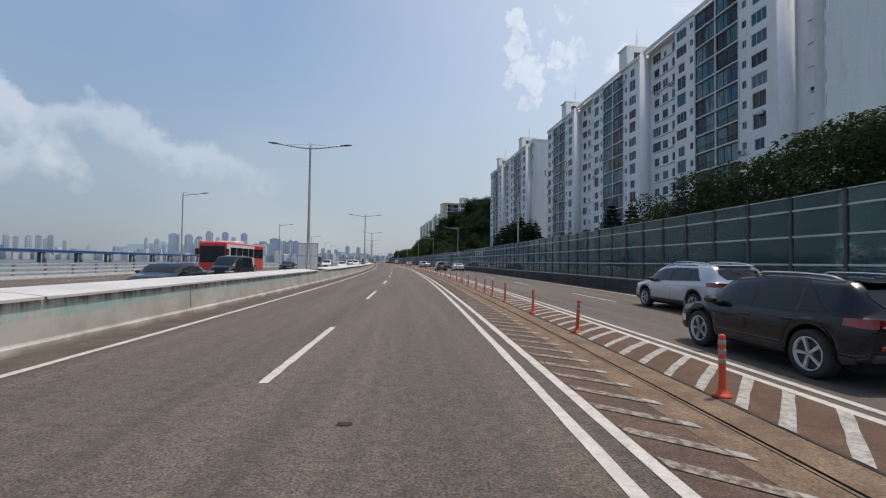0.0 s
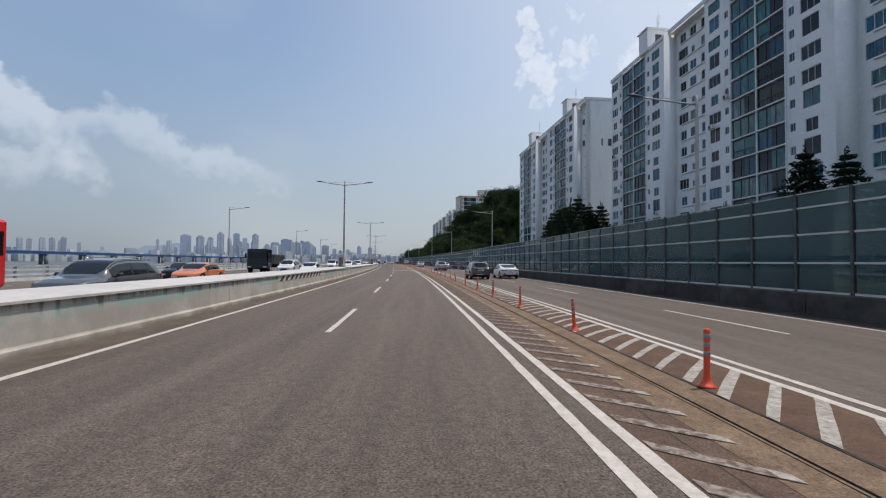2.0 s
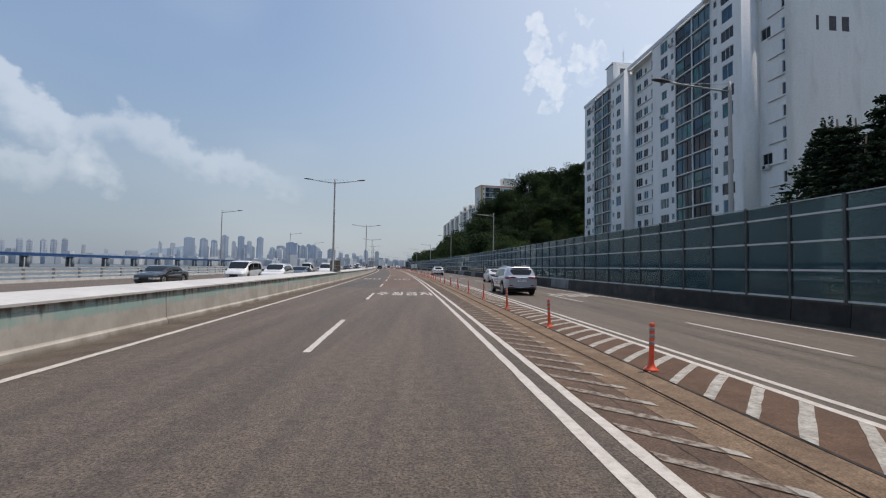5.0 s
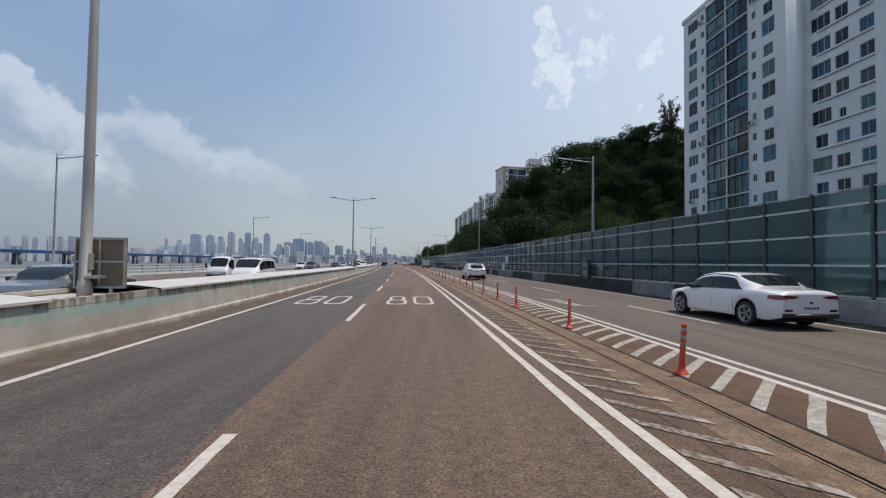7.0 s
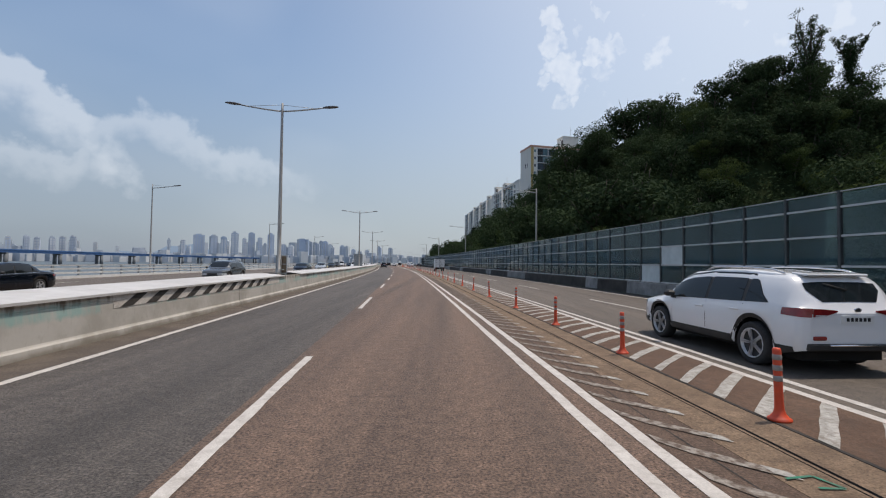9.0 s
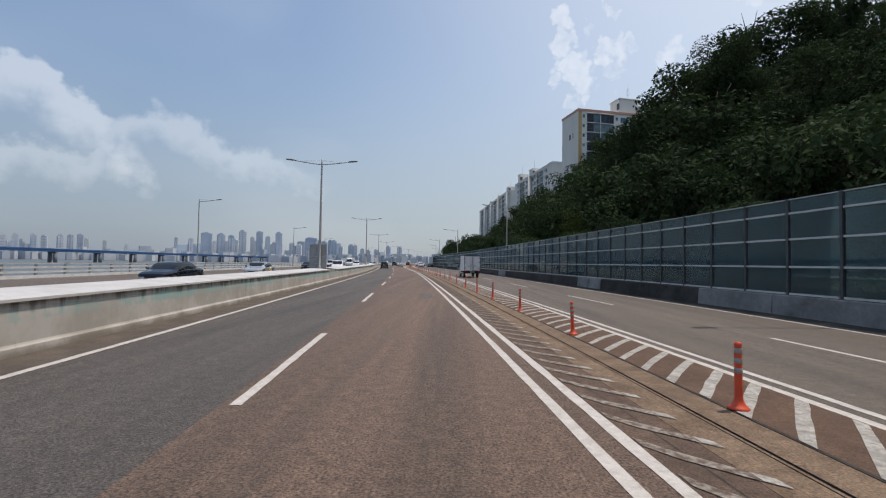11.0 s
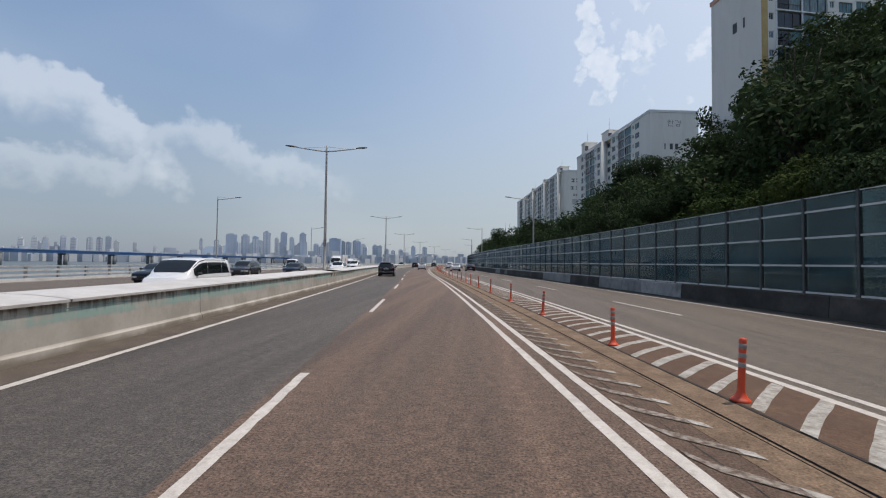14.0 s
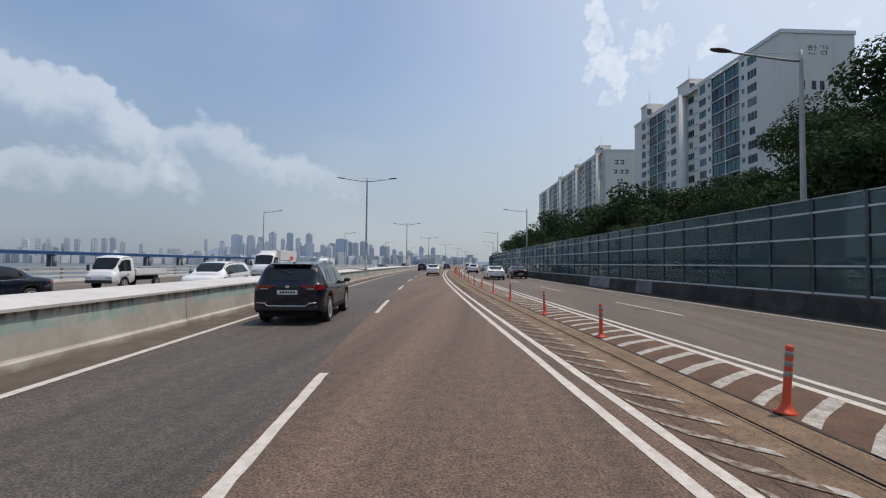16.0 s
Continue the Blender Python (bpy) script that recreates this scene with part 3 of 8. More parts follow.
VERGE = ((0, 0.0), (120, 0.0), (163, -0.14), (209, -0.07), (240, -0.14), (274, -0.27), (330, -0.29))
EDGE = ((0, 0.0), (170, 0.0), (209, 0.09), (250, 0.0))


def drift(table, v):
    return float(np.interp(v, [p[0] for p in table], [p[1] for p in table]))


def at(v, o, z=0.0):
    if 1.5 < o < 2.5:
        o += drift(PAIR, v)
    elif 2.5 <= o < 7.5:
        o += drift(VERGE, v) * min(1.0, (7.5 - o) / 3.3)
    elif -5.6 < o < -5.0:
        o += drift(EDGE, v)
    h = float(np.interp(v, TV, TH))
    return Vector((float(np.interp(v, TV, TX)) + o * math.cos(h), float(np.interp(v, TV, TY)) + o * math.sin(h), z))


def heading(v):
    return math.degrees(float(np.interp(v, TV, TH)))


def v_of(s):
    return float(np.interp(s, TS, TV))


def road_pose(v, o, z=0.0, turn=0.0):
    p = at(v, o, z)
    return pose(p.x, p.y, p.z, 0, 0, heading(v) + turn)


# ---- building helpers ----
def mesh_ob(name, bm, mats, parent=None, label="", smooth=False):
    me = bpy.data.meshes.new(name)
    bm.to_mesh(me)
    bm.free()
    for mt in mats if isinstance(mats, (list, tuple)) else [mats]:
        me.materials.append(mt)
    if smooth:
        for p in me.polygons:
            p.use_smooth = True
    ob = new(name, me)
    if parent is not None:
        ob.parent = parent
    if label:
        ob["label"] = label
    return ob


def part(name, bm, material, parent, label="", smooth=False):
    return mesh_ob(name, bm, material, parent, label, smooth)


def share(name, me, parent, m, label=""):
    """One more object on a mesh that others share."""
    ob = new(name, me)
    if parent is not None:
        ob.parent = parent
    ob.matrix_basis = m
    if label:
        ob["label"] = label
    return ob


def thing(name, label, category, group="", m=None):
    ob = new(name)
    ob.empty_display_size = 0.2
    if m is not None:
        ob.matrix_basis = m
    return tagged(ob, label, category, group)


def add_box(bm, x0, x1, y0, y1, z0, z1, mi=0, m=None, bev=0.0):
    r = bmesh.ops.create_cube(bm, size=1, matrix=Matrix.Translation(((x0 + x1) / 2, (y0 + y1) / 2, (z0 + z1) / 2)) @ Matrix.Diagonal((x1 - x0, y1 - y0, z1 - z0, 1)))
    vs = r["verts"]
    fs = {f for v in vs for f in v.link_faces}
    if bev:
        es = list({e for v in vs for e in v.link_edges})
        b = bmesh.ops.bevel(bm, geom=es, offset=bev, segments=1, affect="EDGES", clamp_overlap=True)
        fs = {f for f in fs if f.is_valid} | set(b["faces"])
        vs = list({v for f in fs for v in f.verts})
    for f in fs:
        f.material_index = mi
    if m is not None:
        bmesh.ops.transform(bm, matrix=m, verts=vs)
    return vs


def add_tube(bm, p0, p1, r0, r1, n=10, mi=0, cap=True):
    p0, p1 = Vector(p0), Vector(p1)
    q = (p1 - p0).to_track_quat("Z", "Y").to_matrix()
    rings = []
    for p, r in ((p0, r0), (p1, r1)):
        rings.append([bm.verts.new(p + q @ Vector((r * math.cos(2 * math.pi * k / n), r * math.sin(2 * math.pi * k / n), 0))) for k in range(n)])
    for k in range(n):
        f = bm.faces.new((rings[0][k], rings[0][(k + 1) % n], rings[1][(k + 1) % n], rings[1][k]))
        f.material_index, f.smooth = mi, True
    if cap:
        bm.faces.new(rings[1]).material_index = mi
        bm.faces.new(rings[0][::-1]).material_index = mi


def add_pipe(bm, pts, r0, r1=None, n=8):
    """A bent round bar through the points."""
    pts = [Vector(p) for p in pts]
    r1 = r0 if r1 is None else r1
    rings = []
    for i, p in enumerate(pts):
        d = (pts[min(i + 1, len(pts) - 1)] - pts[max(i - 1, 0)]).normalized()
        side = d.cross(Vector((0, 0, 1)) if abs(d.z) < 0.9 else Vector((1, 0, 0))).normalized()
        up = side.cross(d)
        r = r0 + (r1 - r0) * i / (len(pts) - 1)
        rings.append([bm.verts.new(p + r * (side * math.cos(2 * math.pi * k / n) + up * math.sin(2 * math.pi * k / n))) for k in range(n)])
    for a, b in zip(rings, rings[1:]):
        for k in range(n):
            bm.faces.new((a[k], b[k], b[(k + 1) % n], a[(k + 1) % n])).smooth = True
    bm.faces.new(rings[0])
    bm.faces.new(rings[-1][::-1])
    bmesh.ops.recalc_face_normals(bm, faces=bm.faces)


def lathe(bm, prof, n=16, mi=0, axis="z", at0=(0, 0, 0), caps=True):
    rings = []
    for r, h in prof:
        ring = []
        for k in range(n):
            a = 2 * math.pi * k / n
            p = Vector((r * math.cos(a), r * math.sin(a), h)) if axis == "z" else Vector((r * math.cos(a), h, r * math.sin(a)))
            ring.append(bm.verts.new(p + Vector(at0)))
        rings.append(ring)
    for a, b in zip(rings, rings[1:]):
        for k in range(n):
            f = bm.faces.new((a[k], a[(k + 1) % n], b[(k + 1) % n], b[k]))
            f.material_index, f.smooth = mi, True
    for ring in (rings[0][::-1], rings[-1]) if caps else ():
        bm.faces.new(ring).material_index = mi


def stations(v0, v1, step):
    n = max(1, round((v1 - v0) / step))
    return [v0 + (v1 - v0) * k / n for k in range(n + 1)]


def sweep(bm, prof, v0, v1, step=5.0, mis=None, cap=False, dz=0.0):
    """Sweeps a line of (offset, height) points along the road."""
    rows = []
    for v in stations(v0, v1, step):
        rows.append([bm.verts.new(at(v, o, z + dz)) for o, z in prof])
    for a, b in zip(rows, rows[1:]):
        for k in range(len(prof) - 1):
            f = bm.faces.new((a[k], b[k], b[k + 1], a[k + 1]))
            if mis:
                f.material_index = mis[k]
    if cap:
        for r in (rows[0], rows[-1][::-1]):
            f = bm.faces.new(r)
            if mis:
                f.material_index = mis[0]


def strip(name, o0, o1, v0, v1, z, mt, parent=None, step=4.0, label=""):
    bm = bmesh.new()
    sweep(bm, [(o1, z), (o0, z)], v0, v1, step)
    return mesh_ob(name, bm, mt, parent, label)


# ---- ground, hill, river ----
def smooth01(a, b, x):
    t = min(1.0, max(0.0, (x - a) / (b - a)))
    return t * t * (3 - 2 * t)


def hill(v, o):
    """Height of the land beside the road."""
    if o < -29:
        return -0.06 - 7.5 * smooth01(-29.5, -44, o)
    if o < 14:
        return -0.06
    rise = 31 * smooth01(14.5, 68 - 11 * smooth01(234, 250, v) * (1 - smooth01(256, 280, v)), o) * (0.55 + 0.45 * smooth01(14.5, 40, o))
    along = smooth01(203, 226, v) * (1 - 0.86 * smooth01(296, 372, v))
    bumpy = 1.2 * math.sin(v * 0.13 + o * 0.07) + 0.8 * math.sin(v * 0.31 - o * 0.11)
    return -0.06 + along * max(0.0, rise + bumpy * smooth01(20, 40, o)) + 0.5 * smooth01(15, 22, o)


def build_ground():
    vs = [-110, -60, -20] + list(range(0, 200, 20)) + list(range(196, 384, 6)) + [400, 430, 470, 520, 600, 800, 1200, 1990]
    vs = sorted(set(vs))
    os_ = [-2600, -1200, -500, -200, -90, -50, -44, -40, -36, -32, -30, -29, -20, 0, 13.4, 14, 15, 17, 20, 24, 28, 32, 37, 42, 48, 55, 62, 75, 100, 160, 300, 700, 1500, 2600]
    bm = bmesh.new()
    rows = [[bm.verts.new(at(v, o, hill(v, o))) for o in os_] for v in vs]
    for a, b in zip(rows, rows[1:]):
        for k in range(len(os_) - 1):
            f = bm.faces.new((a[k], a[k + 1], b[k + 1], b[k]))
            f.smooth = True
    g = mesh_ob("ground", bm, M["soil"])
    tagged(g, "dark wooded ground rising to a hill beside the road", "ground", kind="structure")
    bm = bmesh.new()
    bmesh.ops.create_grid(bm, x_segments=1, y_segments=1, size=1, matrix=Matrix.Translation((-1300, 1200, -6.2)) @ Matrix.Diagonal((2500, 3600, 1, 1)))
    w = mesh_ob("river_water", bm, M["water"])
    tagged(w, "wide grey-blue river with small ripples", "water", kind="structure")


V0, V1 = -40, 900


def build_road():
    road = new("road")
    tagged(road, "grey and brown asphalt expressway with white markings", "road", kind="structure")
    strip("dirt_edge", -6.3, -5.46, V0, V1, 0.0, M["dirt"], road)
    strip("left_lane", -5.46, -1.93, V0, 121, 0.0, M["asphalt_mid"], road)
    strip("left_lane", -5.46, -1.93, 121, V1, 0.0, M["asphalt"], road)
    bm = bmesh.new()
    sweep(bm, [(2.10, 0.0), (-1.93, 0.0)], V0, 121, 4)
    mesh_ob("right_lane", bm, M["asphalt_mid"], road)
    strip("right_lane", -1.93, 2.10, 121, V1, 0.0, M["asphalt_brown"], road)
    strip("hatched_verge", 2.10, 2.92, V0, V1, 0.0, M["hatch_ground"], road)
    # sandy concrete gutter, with a sunk joint along its middle
    bm = bmesh.new()
    sweep(bm, [(3.82, 0.03), (3.50, 0.018), (3.435, 0.012), (3.43, -0.03), (3.40, -0.03), (3.395, 0.012), (3.360, 0.012), (3.357, -0.01), (3.345, -0.01), (3.342, 0.012), (2.92, 0.004)],
          V0, V1, 4, mis=[0, 0, 1, 1, 1, 0, 1, 1, 1, 0])
    mesh_ob("gutter", bm, [M["gutter"], M["joint"]], road)
    bm = bmesh.new()
    sweep(bm, [(5.02, 0.012), (4.75, 0.034), (4.30, 0.050), (3.90, 0.046), (3.855, 0.042), (3.825, 0.036), (3.82, 0.0)], V0, V1, 4, mis=[0, 0, 0, 0, 1, 1])
    mesh_ob("raised_verge", bm, [M["red_asphalt"], M["joint"]], road)
    strip("side_road", 5.02, 12.15, V0, V1, 0.0, M["asphalt_far"], road)
    strip("side_gutter", 12.15, 13.0, V0, V1, -0.02, M["barrier_base"], road)
    strip("far_road", -27.8, -8.4, V0, V1, 0.0, M["asphalt_far"], road)
    # old seams and cracks
    rng = random.Random(3)
    for o, w, v0, v1 in ((8.15, 0.03, 60, 420), (11.98, 0.04, -20, 420), (2.62, 0.02, 20, 300), (11.15, 0.09, 52, 78), (10.7, 0.05, 58, 70), (11.3, 0.07, 236, 262), (7.2, 0.03, 96, 150)):
        bm = bmesh.new()
        pts = []
        for v in stations(v0, v1, 0.8):
            j = rng.uniform(-0.035, 0.035)
            pts.append((bm.verts.new(at(v, o + j + w * rng.uniform(0.3, 1), 0.003)), bm.verts.new(at(v, o + j, 0.003))))
        for a, b in zip(pts, pts[1:]):
            bm.faces.new((a[0], b[0], b[1], a[1]))
        mesh_ob("seam", bm, M["joint"], road)
    # broken lane lines: five metres of paint, eight of gap
    for k in range(-2, 45):
        v = v_of(13.0 * k)
        bm = bmesh.new()
        # worn edges
        a, b = v, v_of(13.0 * k + 5.0)
        pts = []
        for v in stations(a, b, 0.25):
            pts.append([bm.verts.new(at(v, o + rng.uniform(-0.009, 0.009), 0.006)) for o in (-1.685, -1.82)])
        for p, q in zip(pts, pts[1:]):
            bm.faces.new((p[0], q[0], q[1], p[1]))
        mesh_ob("lane_mark", bm, M["paint"], road)
        if k < 40:
            bm = bmesh.new()
            lane = float(np.interp(13 * k, (40, 120, 210, 290), (8.88, 8.62, 8.46, 8.3)))
            sweep(bm, [(lane + 0.06, 0.006), (lane - 0.06, 0.006)], v_of(13.0 * k - 0.5), v_of(13.0 * k + 4.6), 2.5)
            mesh_ob("lane_mark", bm, M["paint"], road)
        for o in (-12.9, -16.4, -19.9, -23.4):
            if k % 2 == 0 and k < 36:
                bm = bmesh.new()
                sweep(bm, [(o + 0.07, 0.006), (o - 0.07, 0.006)], v_of(13.0 * k), v_of(13.0 * k + 5.0), 5)
                mesh_ob("lane_mark", bm, M["paint"], road)
    for o, w in ((-5.32, 0.15), (1.81, 0.14), (2.17, 0.14), (5.10, 0.14), (5.42, 0.13), (11.65, 0.14), (-9.2, 0.14), (-26.9, 0.14)):
        bm = bmesh.new()
        j = 0.008 if o > -6 else 0.0
        pts = []
        for v in stations(V0, 330, 0.5 if j else 4) + [340 + 6 * k for k in range(60)]:
            pts.append([bm.verts.new(at(v, o + s * w / 2 + rng.uniform(-j, j), 0.006)) for s in (1, -1)])
        for p, q in zip(pts, pts[1:]):
            bm.faces.new((p[0], q[0], q[1], p[1]))
        mesh_ob("edge_line", bm, M["paint"], road)
    # slanting stripes on both sides of the gutter
    bm, tips = bmesh.new(), bmesh.new()
    v = -15.0
    while v < 420:
        vt = 0.10
        sl = float(np.interp(v, (40, 110, 209, 294), (0.64, 0.76, 0.80, 0.80)))
        q = [at(v, 2.54, 0.008), at(v + 2 * vt, 2.54, 0.008), at(v - sl * 0.66 + 1.6 * vt, 3.06, 0.012), at(v - sl * 0.66, 3.06, 0.012)]
        near = [at(v + sl * 0.34, 2.27, 0.008), at(v + sl * 0.34 + 2 * vt, 2.27, 0.008)]
        vq = [bm.verts.new(p) for p in near + q]
        bm.faces.new((vq[0], vq[1], vq[3], vq[2]))
        bm.faces.new((vq[2], vq[3], vq[4], vq[5]))
        tips.faces.new([tips.verts.new(p) for p in (at(v - sl * 0.52, 2.95, 0.0145), at(v - sl * 0.52 + 1.6 * vt, 2.95, 0.0145), at(v - sl * 0.66 + 1.4 * vt, 3.07, 0.016), at(v - sl * 0.67, 3.08, 0.016))])
        v += 0.715
    tagged(mesh_ob("worn_stripes", bm, M["worn_paint"], road), kind="stuff")
    tagged(mesh_ob("stripe_tips", tips, M["stripe_paint"], road), kind="stuff")
    # broad cream strokes, bent over the low hump of the verge
    bm = bmesh.new()
    rng = random.Random(5)
    for k in range(-78, 540):
        v = float(np.interp(k, (0, 102, 176, 241, 335, 362), (39.93, 111.33, 163.40, 209.36, 275.0, 294.05))) + 0.70 * (min(0, k) + max(0, k - 362))
        d = float(np.interp(v, (40, 111, 163, 209, 245, 275, 320), (1.30, 1.20, 1.14, 1.36, 1.15, 0.93, 0.88)))
        w = 0.20 + rng.uniform(-0.02, 0.02)
        j = rng.uniform(-0.03, 0.03)
        ends = (4.98 + rng.uniform(-0.02, 0.02), 3.84 + rng.uniform(-0.015, 0.03))
        rows = []
        for q in range(6):
            f = q / 5
            o = ends[0] + (ends[1] - ends[0]) * f
            z = float(np.interp(o, (3.82, 3.90, 4.30, 4.75, 5.02), (0.040, 0.046, 0.050, 0.034, 0.012))) + 0.007
            va = v - (d + j) * f
            e = rng.uniform(-0.012, 0.012), rng.uniform(-0.012, 0.012)
            rows.append((bm.verts.new(at(va + e[0], o, z)), bm.verts.new(at(va + w + e[1], o, z))))
        for p, q in zip(rows, rows[1:]):
            bm.faces.new((p[0], p[1], q[1], q[0]))
    tagged(mesh_ob("broad_stripes", bm, M["stripe_paint"], road), kind="stuff")
    # stop of dust: a repaired patch in the asphalt
    rng = random.Random(12)
    for o0, o1, v0, v1, mt in ((-1.35, -0.40, 147.8, 150.4, "asphalt"), (1.05, 1.6, 150.4, 152.0, "asphalt"), (-1.15, -0.5, 218.0, 219.2, "asphalt"), (0.62, 1.25, 215.4, 218.0, "asphalt")):
        bm = bmesh.new()
        rows = []
        for v in stations(v0, v1, 0.2):
            f = min(1.0, (v - v0 + 0.1) / 0.4, (v1 - v + 0.1) / 0.4)
            mid, half = (o0 + o1) / 2, (o1 - o0) / 2 * (0.75 + 0.25 * f)
            rows.append([bm.verts.new(at(v, mid + e * half + rng.uniform(-0.05, 0.05), 0.003)) for e in (1, -1)])
        for p, q in zip(rows, rows[1:]):
            bm.faces.new((p[0], q[0], q[1], p[1]))
        mesh_ob("patch", bm, M[mt], road, "dark repair patch in the asphalt")


def road_word(road, strokes, v0, v1, o0, o1, cells):
    """Painted strokes on the lane: each a bar (x0, y0, x1, y1) in cells, y up the road."""
    bm = bmesh.new()
    cw, ch = cells
    for i, (x0, y0, x1, y1, w) in enumerate(strokes):
        p0 = Vector((o0 + (o1 - o0) * x0 / cw, v0 + (v1 - v0) * y0 / ch))
        p1 = Vector((o0 + (o1 - o0) * x1 / cw, v0 + (v1 - v0) * y1 / ch))
        d = (p1 - p0).normalized()
        # strokes across the lane are long ones, strokes along it are narrow ones
        hw = w * (0.06 * abs(d.y) + 0.13 * abs(d.x))
        n = Vector((-d.y, d.x)) * hw
        q = [p0 + n, p0 - n, p1 - n, p1 + n]
        bm.faces.new([bm.verts.new(at(p.y, p.x, 0.005 + 0.0015 * (i % 7))) for p in q])
    bmesh.ops.recalc_face_normals(bm, faces=bm.faces)
    for f in bm.faces:
        if f.normal.z < 0:
            f.normal_flip()
    return mesh_ob("road_lettering", bm, M["paint"], road)


def digit(ch, ox):
    """A tall road numeral as closed rings with rounded corners, in a cell 10 wide and 20 high."""
    def ring(x0, y0, x1, y1, r):
        pts = []
        for cx_, cy_, a0 in ((x1 - r, y1 - r, 0), (x0 + r, y1 - r, 90), (x0 + r, y0 + r, 180), (x1 - r, y0 + r, 270)):
            for k in range(7):
                a = radians(a0 + 15 * k)
                pts.append((ox + cx_ + r * math.cos(a), cy_ + r * math.sin(a)))
        return pts
    if ch == "0":
        return [ring(0.5, 0.5, 9.5, 19.5, 3.5)]
    return [ring(0.5, 0.5, 9.5, 10.2, 3.0), ring(1.2, 10.0, 8.8, 19.5, 3.0)]


def road_rings(road, rings, v0, v1, o0, o1, cells):
    """Painted closed strokes on the lane, drawn out along it."""
    bm = bmesh.new()
    for level, pts in enumerate(rings):
        q = [Vector((o0 + (o1 - o0) * x / cells[0], v0 + (v1 - v0) * y / cells[1])) for x, y in pts]
        sides = []
        for i, p in enumerate(q):
            d = (q[(i + 1) % len(q)] - q[i - 1]).normalized()
            n = Vector((-d.y, d.x)) * (0.055 * abs(d.y) + 0.125 * abs(d.x))
            sides.append([bm.verts.new(at(e.y, e.x, 0.006 + 0.0025 * level)) for e in (p + n, p - n)])
        for i in range(len(q)):
            a, b = sides[i - 1], sides[i]
            f = bm.faces.new((a[0], a[1], b[1], b[0]))
            f.normal_update()
            if f.normal.z < 0:
                f.normal_flip()
    return mesh_ob("road_numeral", bm, M["paint"], road)


def build_lettering():
    road = bpy.data.objects["road"]
    for o in (0.0, -3.55):
        road_rings(road, digit("8", 0) + digit("0", 14), 140.4, 144.2, o - 0.93, o + 0.95, (24, 20))
    # the four syllables of the no-overtaking notice, in a grid 10 wide each and 12 apart
    s = []
    chu = (2.2, 11.5, 7.8, 11.5, 2.8, 9.2, 7.6, 9.2, 5, 9.2, 1, 6.2, 5, 9.2, 9, 6.2, 0.4, 4.2, 9.6, 4.2, 5, 4.2, 5, 0.3)
    wol = (2.6, 11.4, 5.6, 11.4, 2.6, 9.0, 5.6, 9.0, 2.6, 11.4, 2.6, 9.0, 5.6, 11.4, 5.6, 9.0, 0.6, 7.2, 7.2, 7.2, 4, 7.2, 4, 5.6, 8.8, 12, 8.8, 5.2)
    wol += (1.6, 4.6, 8.8, 4.6, 8.8, 4.6, 8.8, 2.6, 1.6, 2.6, 8.8, 2.6, 1.6, 2.6, 1.6, 0.4, 1.6, 0.4, 9.0, 0.4)
    geum = (1.6, 11.5, 8.4, 11.5, 8.4, 11.5, 8.0, 8.0, 0.4, 6.6, 9.6, 6.6, 1.8, 4.4, 8.2, 4.4, 1.8, 0.5, 8.2, 0.5, 1.8, 4.4, 1.8, 0.5, 8.2, 4.4, 8.2, 0.5)
    ji = (0.6, 11.0, 6.6, 11.0, 3.8, 11.0, 0.4, 2.0, 3.6, 8.0, 6.8, 2.0, 8.8, 12, 8.8, 0.2)
    for k, sy in enumerate((chu, wol, geum, ji)):
        for j in range(0, len(sy), 4):
            s.append((sy[j] + 12 * k, sy[j + 1], sy[j + 2] + 12 * k, sy[j + 3], 1.05))
    road_word(road, s, 112.8, 115.5, -1.55, 1.66, (46, 12))
    road_word(road, s, 112.8, 115.5, 8.9, 11.3, (46, 12))
    # a surveyor's green mark on the gutter
    bm = bmesh.new()
    for a, b in (((2.96, 161.83), (3.20, 161.86)), ((3.20, 161.86), (3.27, 161.66)), ((3.27, 161.66), (3.08, 161.68))):
        d = (Vector(b) - Vector(a)).normalized()
        n = Vector((-d.y, d.x)) * 0.014
        f = bm.faces.new([bm.verts.new(at(p.y, p.x, 0.019)) for p in (Vector(a) + n, Vector(a) - n, Vector(b) - n, Vector(b) + n)])
        f.normal_update()
        if f.normal.z < 0:
            f.normal_flip()
    mesh_ob("spray_mark", bm, M["green_spray"], road)
    # hooked lane arrow on the outer lane
    for line, w in ((((6.22, 143.4), (6.36, 142.8), (6.40, 142.2), (6.52, 141.9)), 0.07), (((6.32, 141.7), (6.46, 141.0), (6.46, 140.4), (6.56, 140.0)), 0.08), (((6.66, 143.2), (6.70, 141.5), (6.72, 140.4), (6.85, 140.0), (7.25, 139.9)), 0.06)):
        bm = bmesh.new()
        sides = []
        for i, (o, v) in enumerate(line):
            d = Vector(line[min(i + 1, len(line) - 1)]) - Vector(line[max(i - 1, 0)])
            n = Vector((-d.y, d.x)).normalized() * w
            sides.append([bm.verts.new(at(v + n.y * e, o + n.x * e, 0.007)) for e in (1, -1)])
        for a, b in zip(sides, sides[1:]):
            bm.faces.new((a[0], a[1], b[1], b[0]))
        for f in bm.faces:
            f.normal_update()
            if f.normal.z < 0:
                f.normal_flip()
        mesh_ob("lane_arrow", bm, M["paint"], road)


# a grey-brown blend for the lane before the dusty stretch
M["asphalt_mid"] = surf("grey-brown asphalt", (0.096, 0.076, 0.060), (0.146, 0.112, 0.087), 0.9, 0.70, bump=1.0, bscale=60, grain=(0.9, 38), stretch=(1.4, 0.06, 1), stain=((0.05, 0.045, 0.040), 1.2, 0.45), mottle=(0.35, 7))
build_ground()
build_road()
build_lettering()


